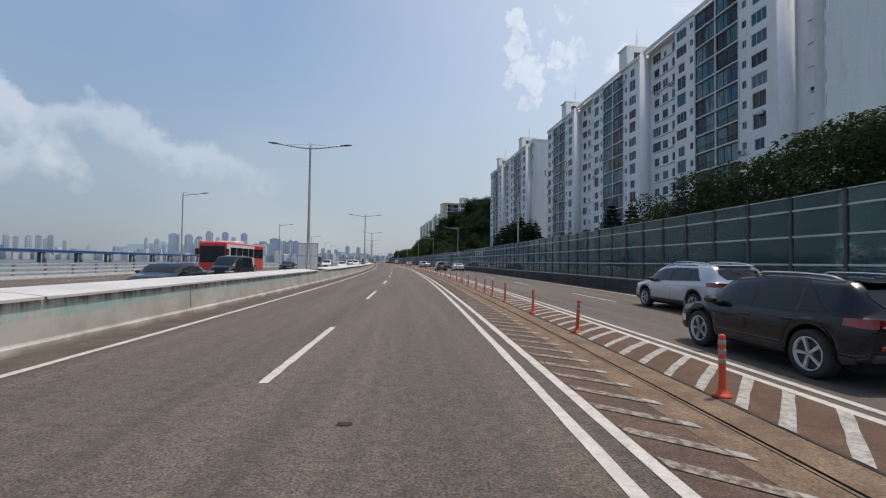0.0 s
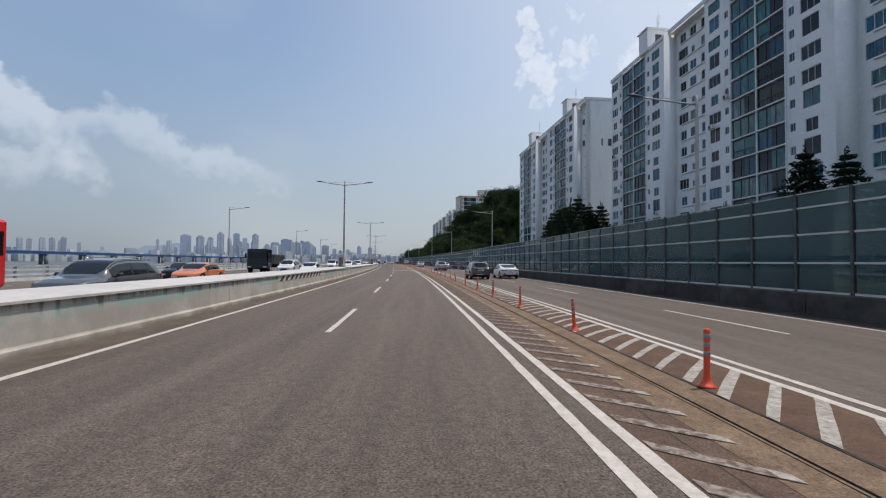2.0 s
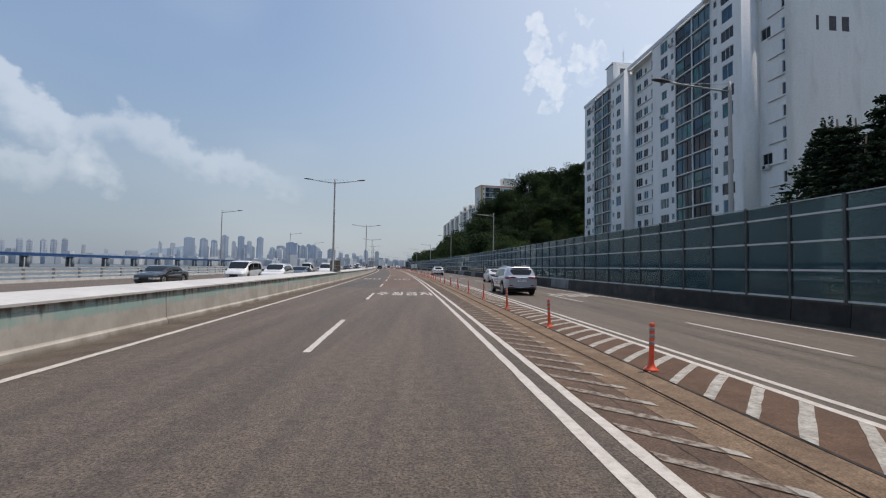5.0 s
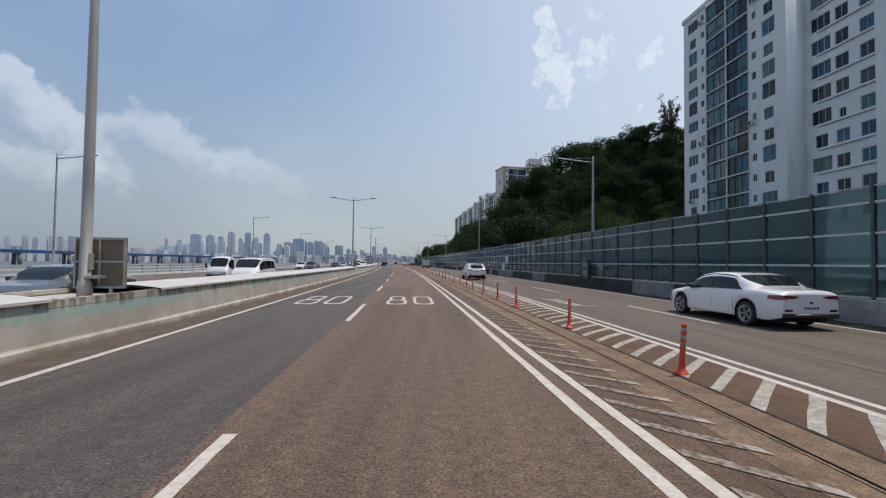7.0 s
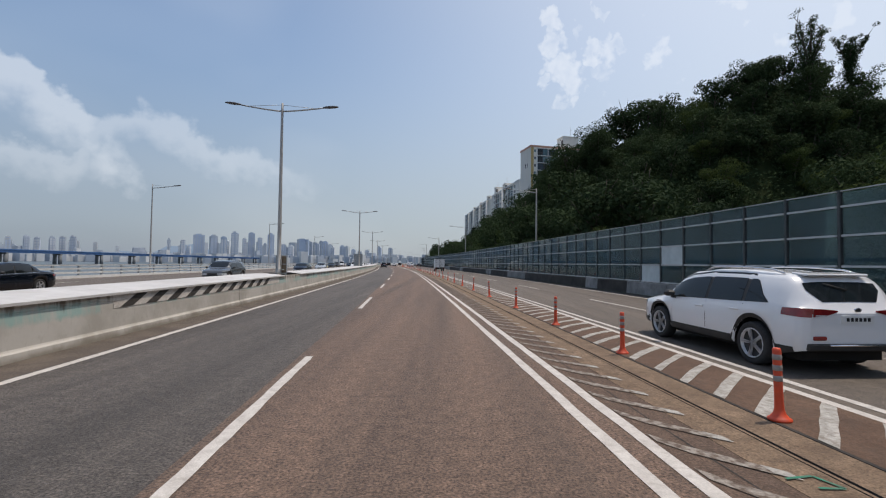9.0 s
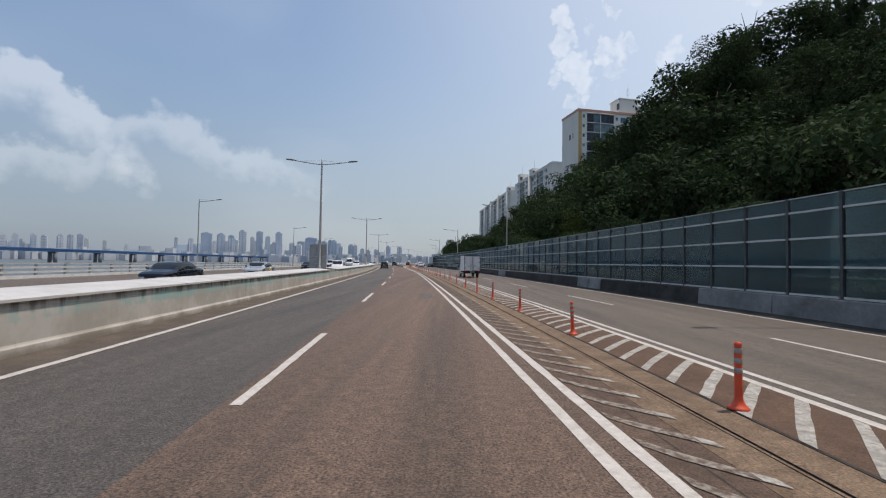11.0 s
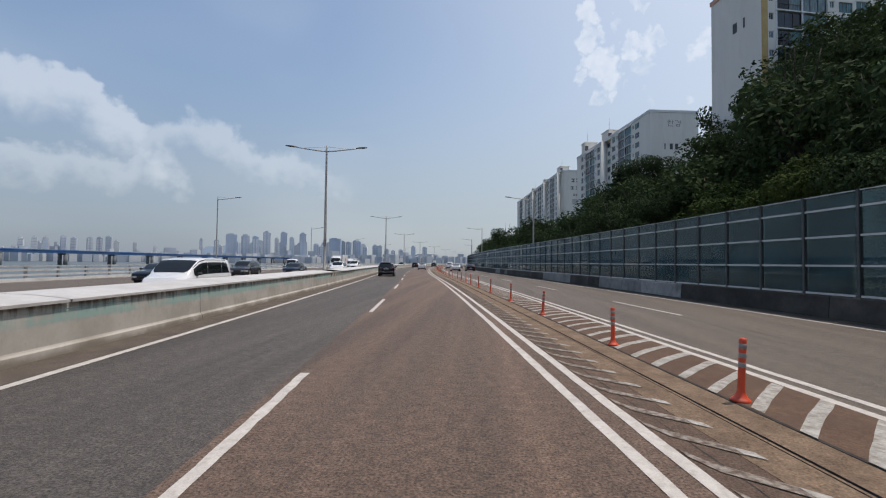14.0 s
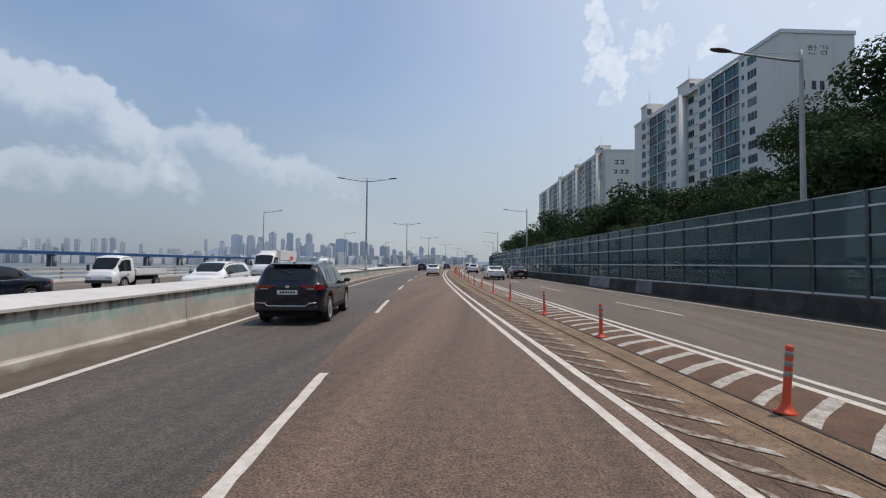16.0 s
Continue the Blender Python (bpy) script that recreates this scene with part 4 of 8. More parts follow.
# ---- median ----
LAMPS = [32.9 + 50.12 * k for k in range(-1, 13)]
LAMP_OFF = (-7.25, -7.35, -6.8, -6.95, -7.05, -7.45, -7.25, -6.3)


def build_median():
    med = new("median_barrier")
    tagged(med, "stained concrete median wall with faded turquoise band and white cover", "median wall", kind="structure")
    face = [(-6.20, 0.0), (-6.215, 0.13), (-6.25, 0.16), (-6.265, 0.19), (-6.285, 0.58)]
    bm = bmesh.new()
    sweep(bm, face, V0, V1, 5)
    mesh_ob("wall_face", bm, M["median_face"], med)
    bm = bmesh.new()
    sweep(bm, [(-6.285, 0.58), (-6.30, 0.76)], V0, V1, 5)
    mesh_ob("painted_band", bm, M["median_face"], med, "faded turquoise painted band")
    bm = bmesh.new()
    sweep(bm, [(-6.30, 0.76), (-6.295, 0.765), (-6.305, 0.90), (-6.42, 0.905), (-6.42, 0.78)], V0, V1, 5)
    mesh_ob("wall_top", bm, M["median_face"], med, "grimy stained coping")
    bm = bmesh.new()
    sweep(bm, [(-8.42, 0.80), (-8.42, 0.90), (-8.56, 0.90), (-8.70, 0.16), (-8.8, 0.0)], V0, V1, 5)
    sweep(bm, [(-6.42, 0.78), (-8.42, 0.78)], V0, V1, 5)
    mesh_ob("far_face", bm, M["wall"], med)
    ends = [V0] + LAMPS + [700]
    prof = [(-6.24 - 2.32 * k / 8, 0.925 + 0.09 * math.sin(math.pi * k / 8)) for k in range(9)]
    for a, b in zip(ends, ends[1:]):
        if b > 700:
            continue
        for c, d in ((a + (1.6 if a in LAMPS else 0), (a + b) / 2 - 0.02), ((a + b) / 2 + 0.02, b - 1.8)):
            bm = bmesh.new()
            sweep(bm, prof, c, d, 3)
            sweep(bm, [(o, z - 0.05) for o, z in prof[::-1]], c, d, 3)
            sweep(bm, [(-6.24, 0.875), (-6.24, 0.925)], c, d, 3)
            mesh_ob("cover", bm, M["cover"], med, smooth=True)
    # open joints and the slanted hazard strokes near the lamps
    bm = bmesh.new()
    rng = random.Random(8)
    v = -12.0
    while v < 420:
        sweep(bm, [(-6.195, 0.0), (-6.21, 0.13), (-6.245, 0.16), (-6.26, 0.19), (-6.28, 0.58), (-6.29, 0.89)], v, v + 0.018, 0.018)
        v += 12.5
    mesh_ob("open_joint", bm, M["joint"], med)
    for v0, v1 in ((56.4, 68.7), (168.5, 180.6), (280.6, 293.6)):
        bm = bmesh.new()
        for k in range(int((v1 - v0 - 1.2) / 0.95)):
            a = v0 + 0.2 + 0.95 * k
            q = [(a, 0.60), (a + 0.45, 0.60), (a + 1.05, 0.86), (a + 0.6, 0.86)]
            bm.faces.new([bm.verts.new(at(v, -6.272 - (z - 0.595) * 0.075, z)) for v, z in q])
        mesh_ob("hazard_stroke", bm, M["joint" if v0 < 270 else "dirt"], med)
        if v0 > 270:
            continue
        bm = bmesh.new()
        sweep(bm, [(-6.278, 0.595), (-6.298, 0.865)], v0, v1, 1.2)
        mesh_ob("hazard_ground", bm, M["paint"], med)


build_median()


# ---- lamps ----
def lamp_head(bm, p, d, mi=1):
    """A flat cobra head at p that points along d."""
    q = Vector(d).to_track_quat("X", "Z").to_matrix().to_4x4()
    m = Matrix.Translation(p) @ q
    prof = [(0.0, 0.05, 0.05), (0.12, 0.09, 0.07), (0.35, 0.15, 0.085), (0.62, 0.15, 0.075), (0.78, 0.10, 0.05), (0.84, 0.04, 0.03)]
    rows = []
    for x, w, h in prof:
        rows.append([bm.verts.new(m @ Vector((x, w * math.cos(a), h * math.sin(a) * (1.0 if math.sin(a) > 0 else 0.5)))) for a in [2 * math.pi * k / 10 for k in range(10)]])
    for a, b in zip(rows, rows[1:]):
        for k in range(10):
            f = bm.faces.new((a[k], a[(k + 1) % 10], b[(k + 1) % 10], b[k]))
            f.material_index, f.smooth = mi, True
    bm.faces.new(rows[0][::-1]).material_index = mi
    bm.faces.new(rows[-1]).material_index = mi


def street_lamp(name, label, top, arms, base_z=0.0, r=0.11, dark=True, group=""):
    t = thing(name, label, "street lamp", group)
    bm = bmesh.new()
    lathe(bm, [(r * 1.25, 0), (r * 1.25, 0.35), (r, 0.37), (r * 0.97, top * 0.25), (r * 0.62, top - 0.35), (r * 0.5, top + 0.15), (0.01, top + 0.17)], 12)
    add_box(bm, -r * 2, r * 2, -r * 2, r * 2, -0.02, 0.03)
    add_box(bm, r * 0.8, r * 1.15, -0.06, 0.06, 0.6, 0.95)
    part("pole", bm, M["pole"], t)
    for s in arms:
        bm = bmesh.new()
        L, rise = abs(s), 0.28
        g = 1 if s > 0 else -1
        pts = [Vector((g * L * k / 6, 0, top - 0.30 + rise * (k / 6) ** 1.3)) for k in range(7)]
        add_pipe(bm, pts, 0.045, 0.04)
        add_tube(bm, (0, 0, top + 0.05), pts[5], 0.012, 0.012, 6)
        part("arm", bm, M["galv"], t)
        bm = bmesh.new()
        lamp_head(bm, pts[-1] - Vector((g * 0.06, 0, 0)), (g, 0, 0.10), 0)
        part("lamp_head", bm, M["lamp_dark"], t)
    return t


def build_lamps():
    a = street_lamp("street_lamp", "tall grey steel lamp with two outstretched arms on the median", 9.35, (-2.25, 2.25), group="median lamps")
    a.matrix_basis = road_pose(LAMPS[0], -7.25, 0.80)
    for k, v in enumerate(LAMPS[1:]):
        copy_thing(a, road_pose(v, LAMP_OFF[k + 1] if k < 7 else -6.7, 0.80))
    b = street_lamp("street_lamp", "slender grey lamp with one arm by the river guard rail", 10.0, (2.3,), r=0.09, group="riverside lamps")
    b.matrix_basis = road_pose(8.5, -28.3)
    for v, o in ((59.1, -28.3), (107.9, -27.8), (161.2, -28.3), (211.0, -28.6), (260.1, -29.1), (310.5, -26.8)):
        copy_thing(b, road_pose(v, o))
    for v in (361.0, 411.0, 461.0, 511.0, 561.0):
        copy_thing(b, road_pose(v, -27.8))
    c = street_lamp("street_lamp", "grey lamp with a long arm behind the noise barrier", 10.0, (-2.9,), r=0.12, group="barrier lamps")
    c.matrix_basis = road_pose(5.6, 14.5)
    for v in (55.6, 106.6, 156.8, 207.0, 257.6, 305.3, 357.0, 407.0, 457.0, 507.0, 557.0):
        copy_thing(c, road_pose(v, 14.5))


build_lamps()


# ---- noise barrier ----
def build_barrier():
    nb = new("noise_barrier")
    tagged(nb, "tall transparent noise barrier of tinted panes on sooty concrete", "noise barrier", kind="structure")
    pitch, start = 1.9165, 0.604
    n0, n1 = -10, 344
    rails = (0.75, 1.67, 2.61, 3.50, 3.98)
    # concrete plinth in cast lengths
    rng = random.Random(4)
    v = -24.0
    while v < 640:
        w = rng.choice((2.0, 4.0, 4.0, 6.0, 8.0)) if v < 330 else 40
        bm = bmesh.new()
        sweep(bm, [(13.35, 0.0), (13.35, 0.68), (13.02, 0.70), (12.98, 0.66), (12.93, 0.0)], v, v + w - 0.03, 4, cap=True)
        mesh_ob("plinth_block", bm, M["barrier_pale" if w < 5 and v > 100 and rng.random() < 0.5 else "barrier_base"], nb)
        v += w
    # one post: an I-section
    bm = bmesh.new()
    add_box(bm, -0.055, -0.043, -0.042, 0.042, 0, 3.33)
    add_box(bm, 0.043, 0.055, -0.042, 0.042, 0, 3.33)
    add_box(bm, -0.043, 0.043, -0.008, 0.008, 0, 3.33)
    add_box(bm, -0.12, 0.12, -0.11, 0.11, 0, 0.02)
    first = part("post", bm, M["barrier_post"], nb)
    first.matrix_basis = road_pose(start + n0 * pitch, 13.16, 0.69)
    far_posts, far_rails, far_panes = bmesh.new(), bmesh.new(), bmesh.new()
    pane_me, rail_me = {}, None
    for k in range(n0 + 1, n1):
        va = start + k * pitch
        if k <= 175:
            share("post", first.data, nb, road_pose(va, 13.16, 0.69))
        else:
            add_box(far_posts, -0.055, 0.055, -0.042, 0.042, 0, 3.33, 0, road_pose(va, 13.16, 0.69))
    bm = bmesh.new()
    add_box(bm, -0.035, 0.035, 0.07, pitch - 0.07, -0.032, 0.032, 0, None, 0.008)
    rail_me = part("rail", bm, M["barrier_rail"], nb)
    rail_me.matrix_basis = road_pose(start + n0 * pitch, 13.12, rails[0])
    count = 0
    rng = random.Random(11)
    for k in range(n0, n1 - 1):
        va = start + k * pitch
        for j, z in enumerate(rails):
            if k <= 48 and j in (1, 2, 3):
                if not (k == n0 and j == 0):
                    share("rail", rail_me.data, nb, road_pose(va, 13.12, z))
            else:
                add_box(far_rails, -0.035, 0.035, 0.07, pitch - 0.07, -0.032 if j < 4 else -0.015, 0.032 if j < 4 else 0.015, 0, road_pose(va, 13.12, z))
        for j in range(4):
            z0, z1 = rails[j] + 0.034, rails[j + 1] - 0.034
            if 0 <= k < 75:
                if j not in pane_me:
                    b2 = bmesh.new()
                    add_box(b2, -0.006, 0.006, 0.085, pitch - 0.085, 0, z1 - z0)
                    ob = part("pane", b2, M["barrier_glass"], nb)
                    pane_me[j] = ob.data
                    ob.matrix_basis = road_pose(va, 13.16, z0)
                else:
                    ob = share("pane", pane_me[j], nb, road_pose(va, 13.16, z0))
            else:
                add_box(far_panes, -0.006, 0.006, 0.085, pitch - 0.085, z0, z1, 0, road_pose(va, 13.16))
    tagged(part("far_posts", far_posts, M["barrier_post"], nb), kind="stuff")
    tagged(part("far_rails", far_rails, M["barrier_rail"], nb), kind="stuff")
    tagged(part("far_panes", far_panes, M["barrier_glass"], nb), kind="stuff")
    # newer, milky panes and a service door
    for k, j in ((93, 1), (94, 0)):
        bm = bmesh.new()
        add_box(bm, -0.012, 0.0, 0.085, pitch - 0.085, rails[j] + 0.034, rails[j + 1] - 0.034)
        ob = part("milky_pane", bm, M["frosted"], nb, "pale milky replacement pane")
        ob.matrix_basis = road_pose(start + k * pitch, 13.14)
    d = thing("emergency_cabinet", "dark steel emergency cabinet with a blue label in the noise barrier", "cabinet", m=road_pose(154.5, 12.88, -0.14))
    bm = bmesh.new()
    add_box(bm, -0.03, 0.10, -0.50, 0.50, 0.72, 1.95, 0, None, 0.01)
    part("door_leaf", bm, M["p_darkgrey"], d)
    bm = bmesh.new()
    for a, b, c, e in ((-0.62, -0.50, 0.70, 2.03), (0.50, 0.56, 0.70, 2.03), (-0.62, 0.56, 1.95, 2.03)):
        add_box(bm, -0.06, 0.10, a, b, c, e)
    part("door_frame", bm, M["barrier_post"], d)
    bm = bmesh.new()
    add_box(bm, -0.036, -0.029, -0.10, 0.14, 1.60, 1.72)
    part("label_plate", bm, M["screen_blue"], d)


build_barrier()


# ---- delineator posts ----
def build_posts():
    t = thing("delineator_post", "orange-red plastic delineator post with grey reflective bands", "traffic post", "delineator posts")
    bm = bmesh.new()
    lathe(bm, [(0.110, 0.0), (0.110, 0.018), (0.088, 0.032), (0.058, 0.07), (0.045, 0.115), (0.040, 0.20), (0.040, 0.715), (0.034, 0.74), (0.012, 0.745)], 14)
    part("stem", bm, M["orange"], t)
    for z in (0.40, 0.51, 0.62):
        bm = bmesh.new()
        lathe(bm, [(0.0405, z), (0.0425, z + 0.002), (0.0425, z + 0.055), (0.0405, z + 0.057)], 14)
        part("reflective_band", bm, M["band"], t)
    vs = [-4.9, 0.1, 4.8, 9.6, 13.35, 17.5, 20.3, 22.4, 25.3, 28.7, 31.9, 35.3, 39.85, 44.5, 49.7, 54.8, 59.55, 64.75, 70.2, 75.0] + [75.0 + 4.96 * k for k in range(1, 7)]
    vs += [109.75, 114.8, 119.65, 124.8, 129.4, 133.9, 139.1, 142.4, 145.9, 149.3, 152.0, 155.4, 159.3, 162.97, 166.36, 170.0, 174.3] + [174.3 + 5.12 * k for k in range(1, 6)]
    vs += [205.0, 209.9, 214.8, 219.2, 224.1, 229.2, 234.3, 239.4, 244.5, 249.0, 251.9, 255.5, 259.0, 264.1, 269.0, 274.26, 278.9, 283.1, 286.5, 290.1, 293.63, 298.5, 302.9, 308.4]
    vs += [313.3 + 5.0 * k for k in range(22)]
    rng = random.Random(6)
    t.matrix_basis = road_pose(vs[0], 3.93, 0.045)
    for v in vs[1:]:
        lean = rng.gauss(0, 2.2)
        if abs(v - 70.2) < 0.1:
            lean = -13
        if abs(v - 149.3) < 0.1:
            lean = -9
        copy_thing(t, road_pose(v, 3.93, 0.045) @ pose(0, 0, 0, rng.gauss(0, 1.5), lean, rng.uniform(0, 360)) if abs(lean) < 8 else road_pose(v, 3.93, 0.045) @ pose(0, 0, 0, 0, lean, 0))


build_posts()


# ---- river side ----
def build_river_side():
    gr = new("river_guard_rail")
    tagged(gr, "pale three-bar guard rail along the river", "guard rail", kind="structure")
    bm = bmesh.new()
    sweep(bm, [(-27.6, 0.0), (-27.6, 0.22), (-28.1, 0.22), (-28.1, 0.0)], V0, 700, 6)
    mesh_ob("kerb", bm, M["rail_conc"], gr)
    for z, h in ((0.54, 0.15), (0.88, 0.15), (1.14, 0.10)):
        bm = bmesh.new()
        sweep(bm, [(-27.72, z - h), (-27.70, z), (-27.80, z), (-27.82, z - h)], V0, 620, 6)
        mesh_ob("rail", bm, M["rail_conc"], gr)
    bm = bmesh.new()
    add_box(bm, -0.10, 0.06, -0.08, 0.08, 0.2, 1.12, 0, None, 0.02)
    first = part("rail_post", bm, M["galv"], gr)
    first.matrix_basis = road_pose(-36, -27.88)
    for k in range(1, 135):
        share("rail_post", first.data, gr, road_pose(-36 + 2.9 * k, -27.88))


build_river_side()


def build_bridge():
    br = thing("river_bridge", "long blue girder bridge on concrete piers across the river in haze", "bridge")
    D = -430.0
    bm = bmesh.new()
    y0, y1 = -500, 3200

    def bx(y):
        return D - 0.155 * y + (0 if y < 600 else 0.00006 * (y - 600) ** 2)
    prof = [(-6, 8.2), (-6, 11.0), (-7.2, 11.4), (-7.2, 12.6), (6, 12.6), (6, 11.4), (5, 11.0), (5, 8.2)]
    rows = []
    for y in range(y0, y1 + 1, 100):
        rows.append([bm.verts.new((bx(y) + a, y, z)) for a, z in prof])
    for a, b in zip(rows, rows[1:]):
        for k in range(len(prof)):
            bm.faces.new((a[k], b[k], b[(k + 1) % 8], a[(k + 1) % 8]))
    part("girder", bm, M["bridge_blue"], br, "blue steel girder")
    bm = bmesh.new()
    for s in (-4.4, 3.4):
        lathe(bm, [(2.3, -8), (2.3, 6.6)], 12, 0, "z", (s, 0, 0))
    add_box(bm, -6.5, 5.5, -1.6, 1.6, 6.5, 8.25, 0, None, 0.3)
    first = part("pier", bm, M["bridge_pier"], br)
    first.matrix_basis = pose(bx(-480), -480, 0)
    for k in range(1, 36):
        y = -480 + 90 * k
        share("pier", first.data, br, pose(bx(y), y, 0))


build_bridge()


def build_skyline():
    """Towers of the far bank, from their bearing, width and height in degrees."""
    rng = random.Random(21)
    eye = Vector((0, 34.6, 1.6))

    def tower(px0, px1, top, mt, dist=2000):
        a0, a1 = (math.degrees(math.atan((p - 784) / 784)) + 2.6 for p in (px0, px1))
        am = radians((a0 + a1) / 2)
        w = dist * radians(a1 - a0)
        h = dist * math.tan(radians(top)) + 1.6
        t = thing("apartment_tower", "hazy high-rise tower on the far river bank", "tower", "far bank towers")
        t.matrix_basis = pose(eye.x + dist * math.sin(am), eye.y + dist * math.cos(am), -6, 0, 0, -math.degrees(am) + rng.uniform(-12, 12))
        bm = bmesh.new()
        d = w * rng.uniform(0.6, 1.0)
        h -= 5
        add_box(bm, -w / 2, w / 2, -d / 2, d / 2, 0, h)
        add_box(bm, -w * 0.3, w * 0.2, -d * 0.55, d * 0.3, 0, h + rng.uniform(2, 6))
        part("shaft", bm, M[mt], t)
        if dist > 2300:
            return
        bm = bmesh.new()
        n = max(2, int(w / 9))
        for k in range(n):
            x = -w / 2 + w * (k + 0.5) / n
            add_box(bm, x - w / n * 0.28, x + w / n * 0.28, -d / 2 - 1.4, -d / 2 + 1, 2, h - rng.uniform(1, 8))
        z = 8.0
        while z < h:
            add_box(bm, -w / 2 + 1, w / 2 - 1, -d / 2 - 1.5, -d / 2 - 1.3, z, z + 1.5, 1)
            z += 8.5
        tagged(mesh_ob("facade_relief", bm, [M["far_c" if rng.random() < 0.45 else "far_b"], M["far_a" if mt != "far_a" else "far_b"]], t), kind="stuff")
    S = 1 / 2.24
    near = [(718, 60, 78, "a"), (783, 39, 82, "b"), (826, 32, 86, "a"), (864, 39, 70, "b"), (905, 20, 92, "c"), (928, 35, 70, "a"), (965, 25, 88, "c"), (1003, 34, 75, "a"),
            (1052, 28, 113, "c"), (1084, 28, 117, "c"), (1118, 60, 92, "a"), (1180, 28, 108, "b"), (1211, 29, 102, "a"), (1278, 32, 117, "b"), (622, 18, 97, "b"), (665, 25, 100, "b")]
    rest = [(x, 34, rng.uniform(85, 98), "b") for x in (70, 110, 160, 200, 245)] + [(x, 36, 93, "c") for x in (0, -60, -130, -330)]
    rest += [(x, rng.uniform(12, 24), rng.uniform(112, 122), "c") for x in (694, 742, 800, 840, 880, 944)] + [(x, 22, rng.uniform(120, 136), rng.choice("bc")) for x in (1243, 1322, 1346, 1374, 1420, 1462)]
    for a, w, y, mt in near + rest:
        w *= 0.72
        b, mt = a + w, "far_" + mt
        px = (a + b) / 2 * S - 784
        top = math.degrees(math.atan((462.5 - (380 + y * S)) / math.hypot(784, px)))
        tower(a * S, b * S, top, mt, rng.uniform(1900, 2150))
    # a paler row behind, its haze painted into the colours
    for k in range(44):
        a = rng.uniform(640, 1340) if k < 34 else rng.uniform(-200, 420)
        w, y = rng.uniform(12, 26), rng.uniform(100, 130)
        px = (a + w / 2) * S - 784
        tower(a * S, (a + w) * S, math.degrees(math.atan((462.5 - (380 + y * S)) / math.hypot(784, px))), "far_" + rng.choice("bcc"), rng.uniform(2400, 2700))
    # low town along the bank, and far ridges, with haze painted in
    bm = bmesh.new()
    for k in range(900):
        az = radians(rng.uniform(-62, -2))
        d = rng.uniform(1700, 2300)
        w, h = rng.uniform(9, 30), rng.uniform(8, 26) * (1.0 if rng.random() < 0.85 else 1.5)
        add_box(bm, -w / 2, w / 2, -w / 2, w / 2, -6, h, rng.randrange(2), pose(d * math.sin(az), d * math.cos(az), 0, 0, 0, rng.uniform(0, 90)))
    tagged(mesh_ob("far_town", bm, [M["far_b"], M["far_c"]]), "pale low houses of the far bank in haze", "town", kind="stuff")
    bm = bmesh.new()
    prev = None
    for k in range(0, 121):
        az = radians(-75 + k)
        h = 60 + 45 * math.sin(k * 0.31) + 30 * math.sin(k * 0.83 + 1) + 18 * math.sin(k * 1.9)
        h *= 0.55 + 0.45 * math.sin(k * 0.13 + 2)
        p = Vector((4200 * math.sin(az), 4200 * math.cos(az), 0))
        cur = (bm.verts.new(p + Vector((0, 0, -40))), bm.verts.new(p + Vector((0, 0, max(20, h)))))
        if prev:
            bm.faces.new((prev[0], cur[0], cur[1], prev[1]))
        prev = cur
    tagged(mesh_ob("backdrop_ridge", bm, M["far_ridge"], smooth=True), "pale blue hill ridge on the horizon, haze painted in as glow", "backdrop", kind="structure")


build_skyline()


# ---- apartment blocks ----
FLOOR = 2.62


def wall_with_holes(bm, u0, u1, z0, z1, y, holes, back=0.25, mi=0):
    """A facade strip in the plane y, with openings (a, b, c, d) in u and z, and their reveals."""
    us = sorted({round(x, 3) for x in (u0, u1, *[x for a, b, c, d in holes for x in (a, b)])})
    zs = sorted({round(x, 3) for x in (z0, z1, *[x for a, b, c, d in holes for x in (c, d)])})
    vert = {}

    def vt(u, yy, z):
        k = (round(u, 4), round(yy, 4), round(z, 4))
        if k not in vert:
            vert[k] = bm.verts.new((u, yy, z))
        return vert[k]
    for a, b in zip(us, us[1:]):
        for c, d in zip(zs, zs[1:]):
            mu, mz = (a + b) / 2, (c + d) / 2
            inside = any(h[0] < mu < h[1] and h[2] < mz < h[3] for h in holes)
            if not inside:
                f = bm.faces.new((vt(a, y, c), vt(b, y, c), vt(b, y, d), vt(a, y, d)))
                f.material_index = mi
    for a, b, c, d in holes:
        for q in (((a, c), (b, c)), ((b, c), (b, d)), ((b, d), (a, d)), ((a, d), (a, c))):
            (ua, za), (ub, zb) = q
            f = bm.faces.new([bm.verts.new(p) for p in ((ua, y, za), (ub, y, zb), (ub, y + back, zb), (ua, y + back, za))])
            f.material_index = mi


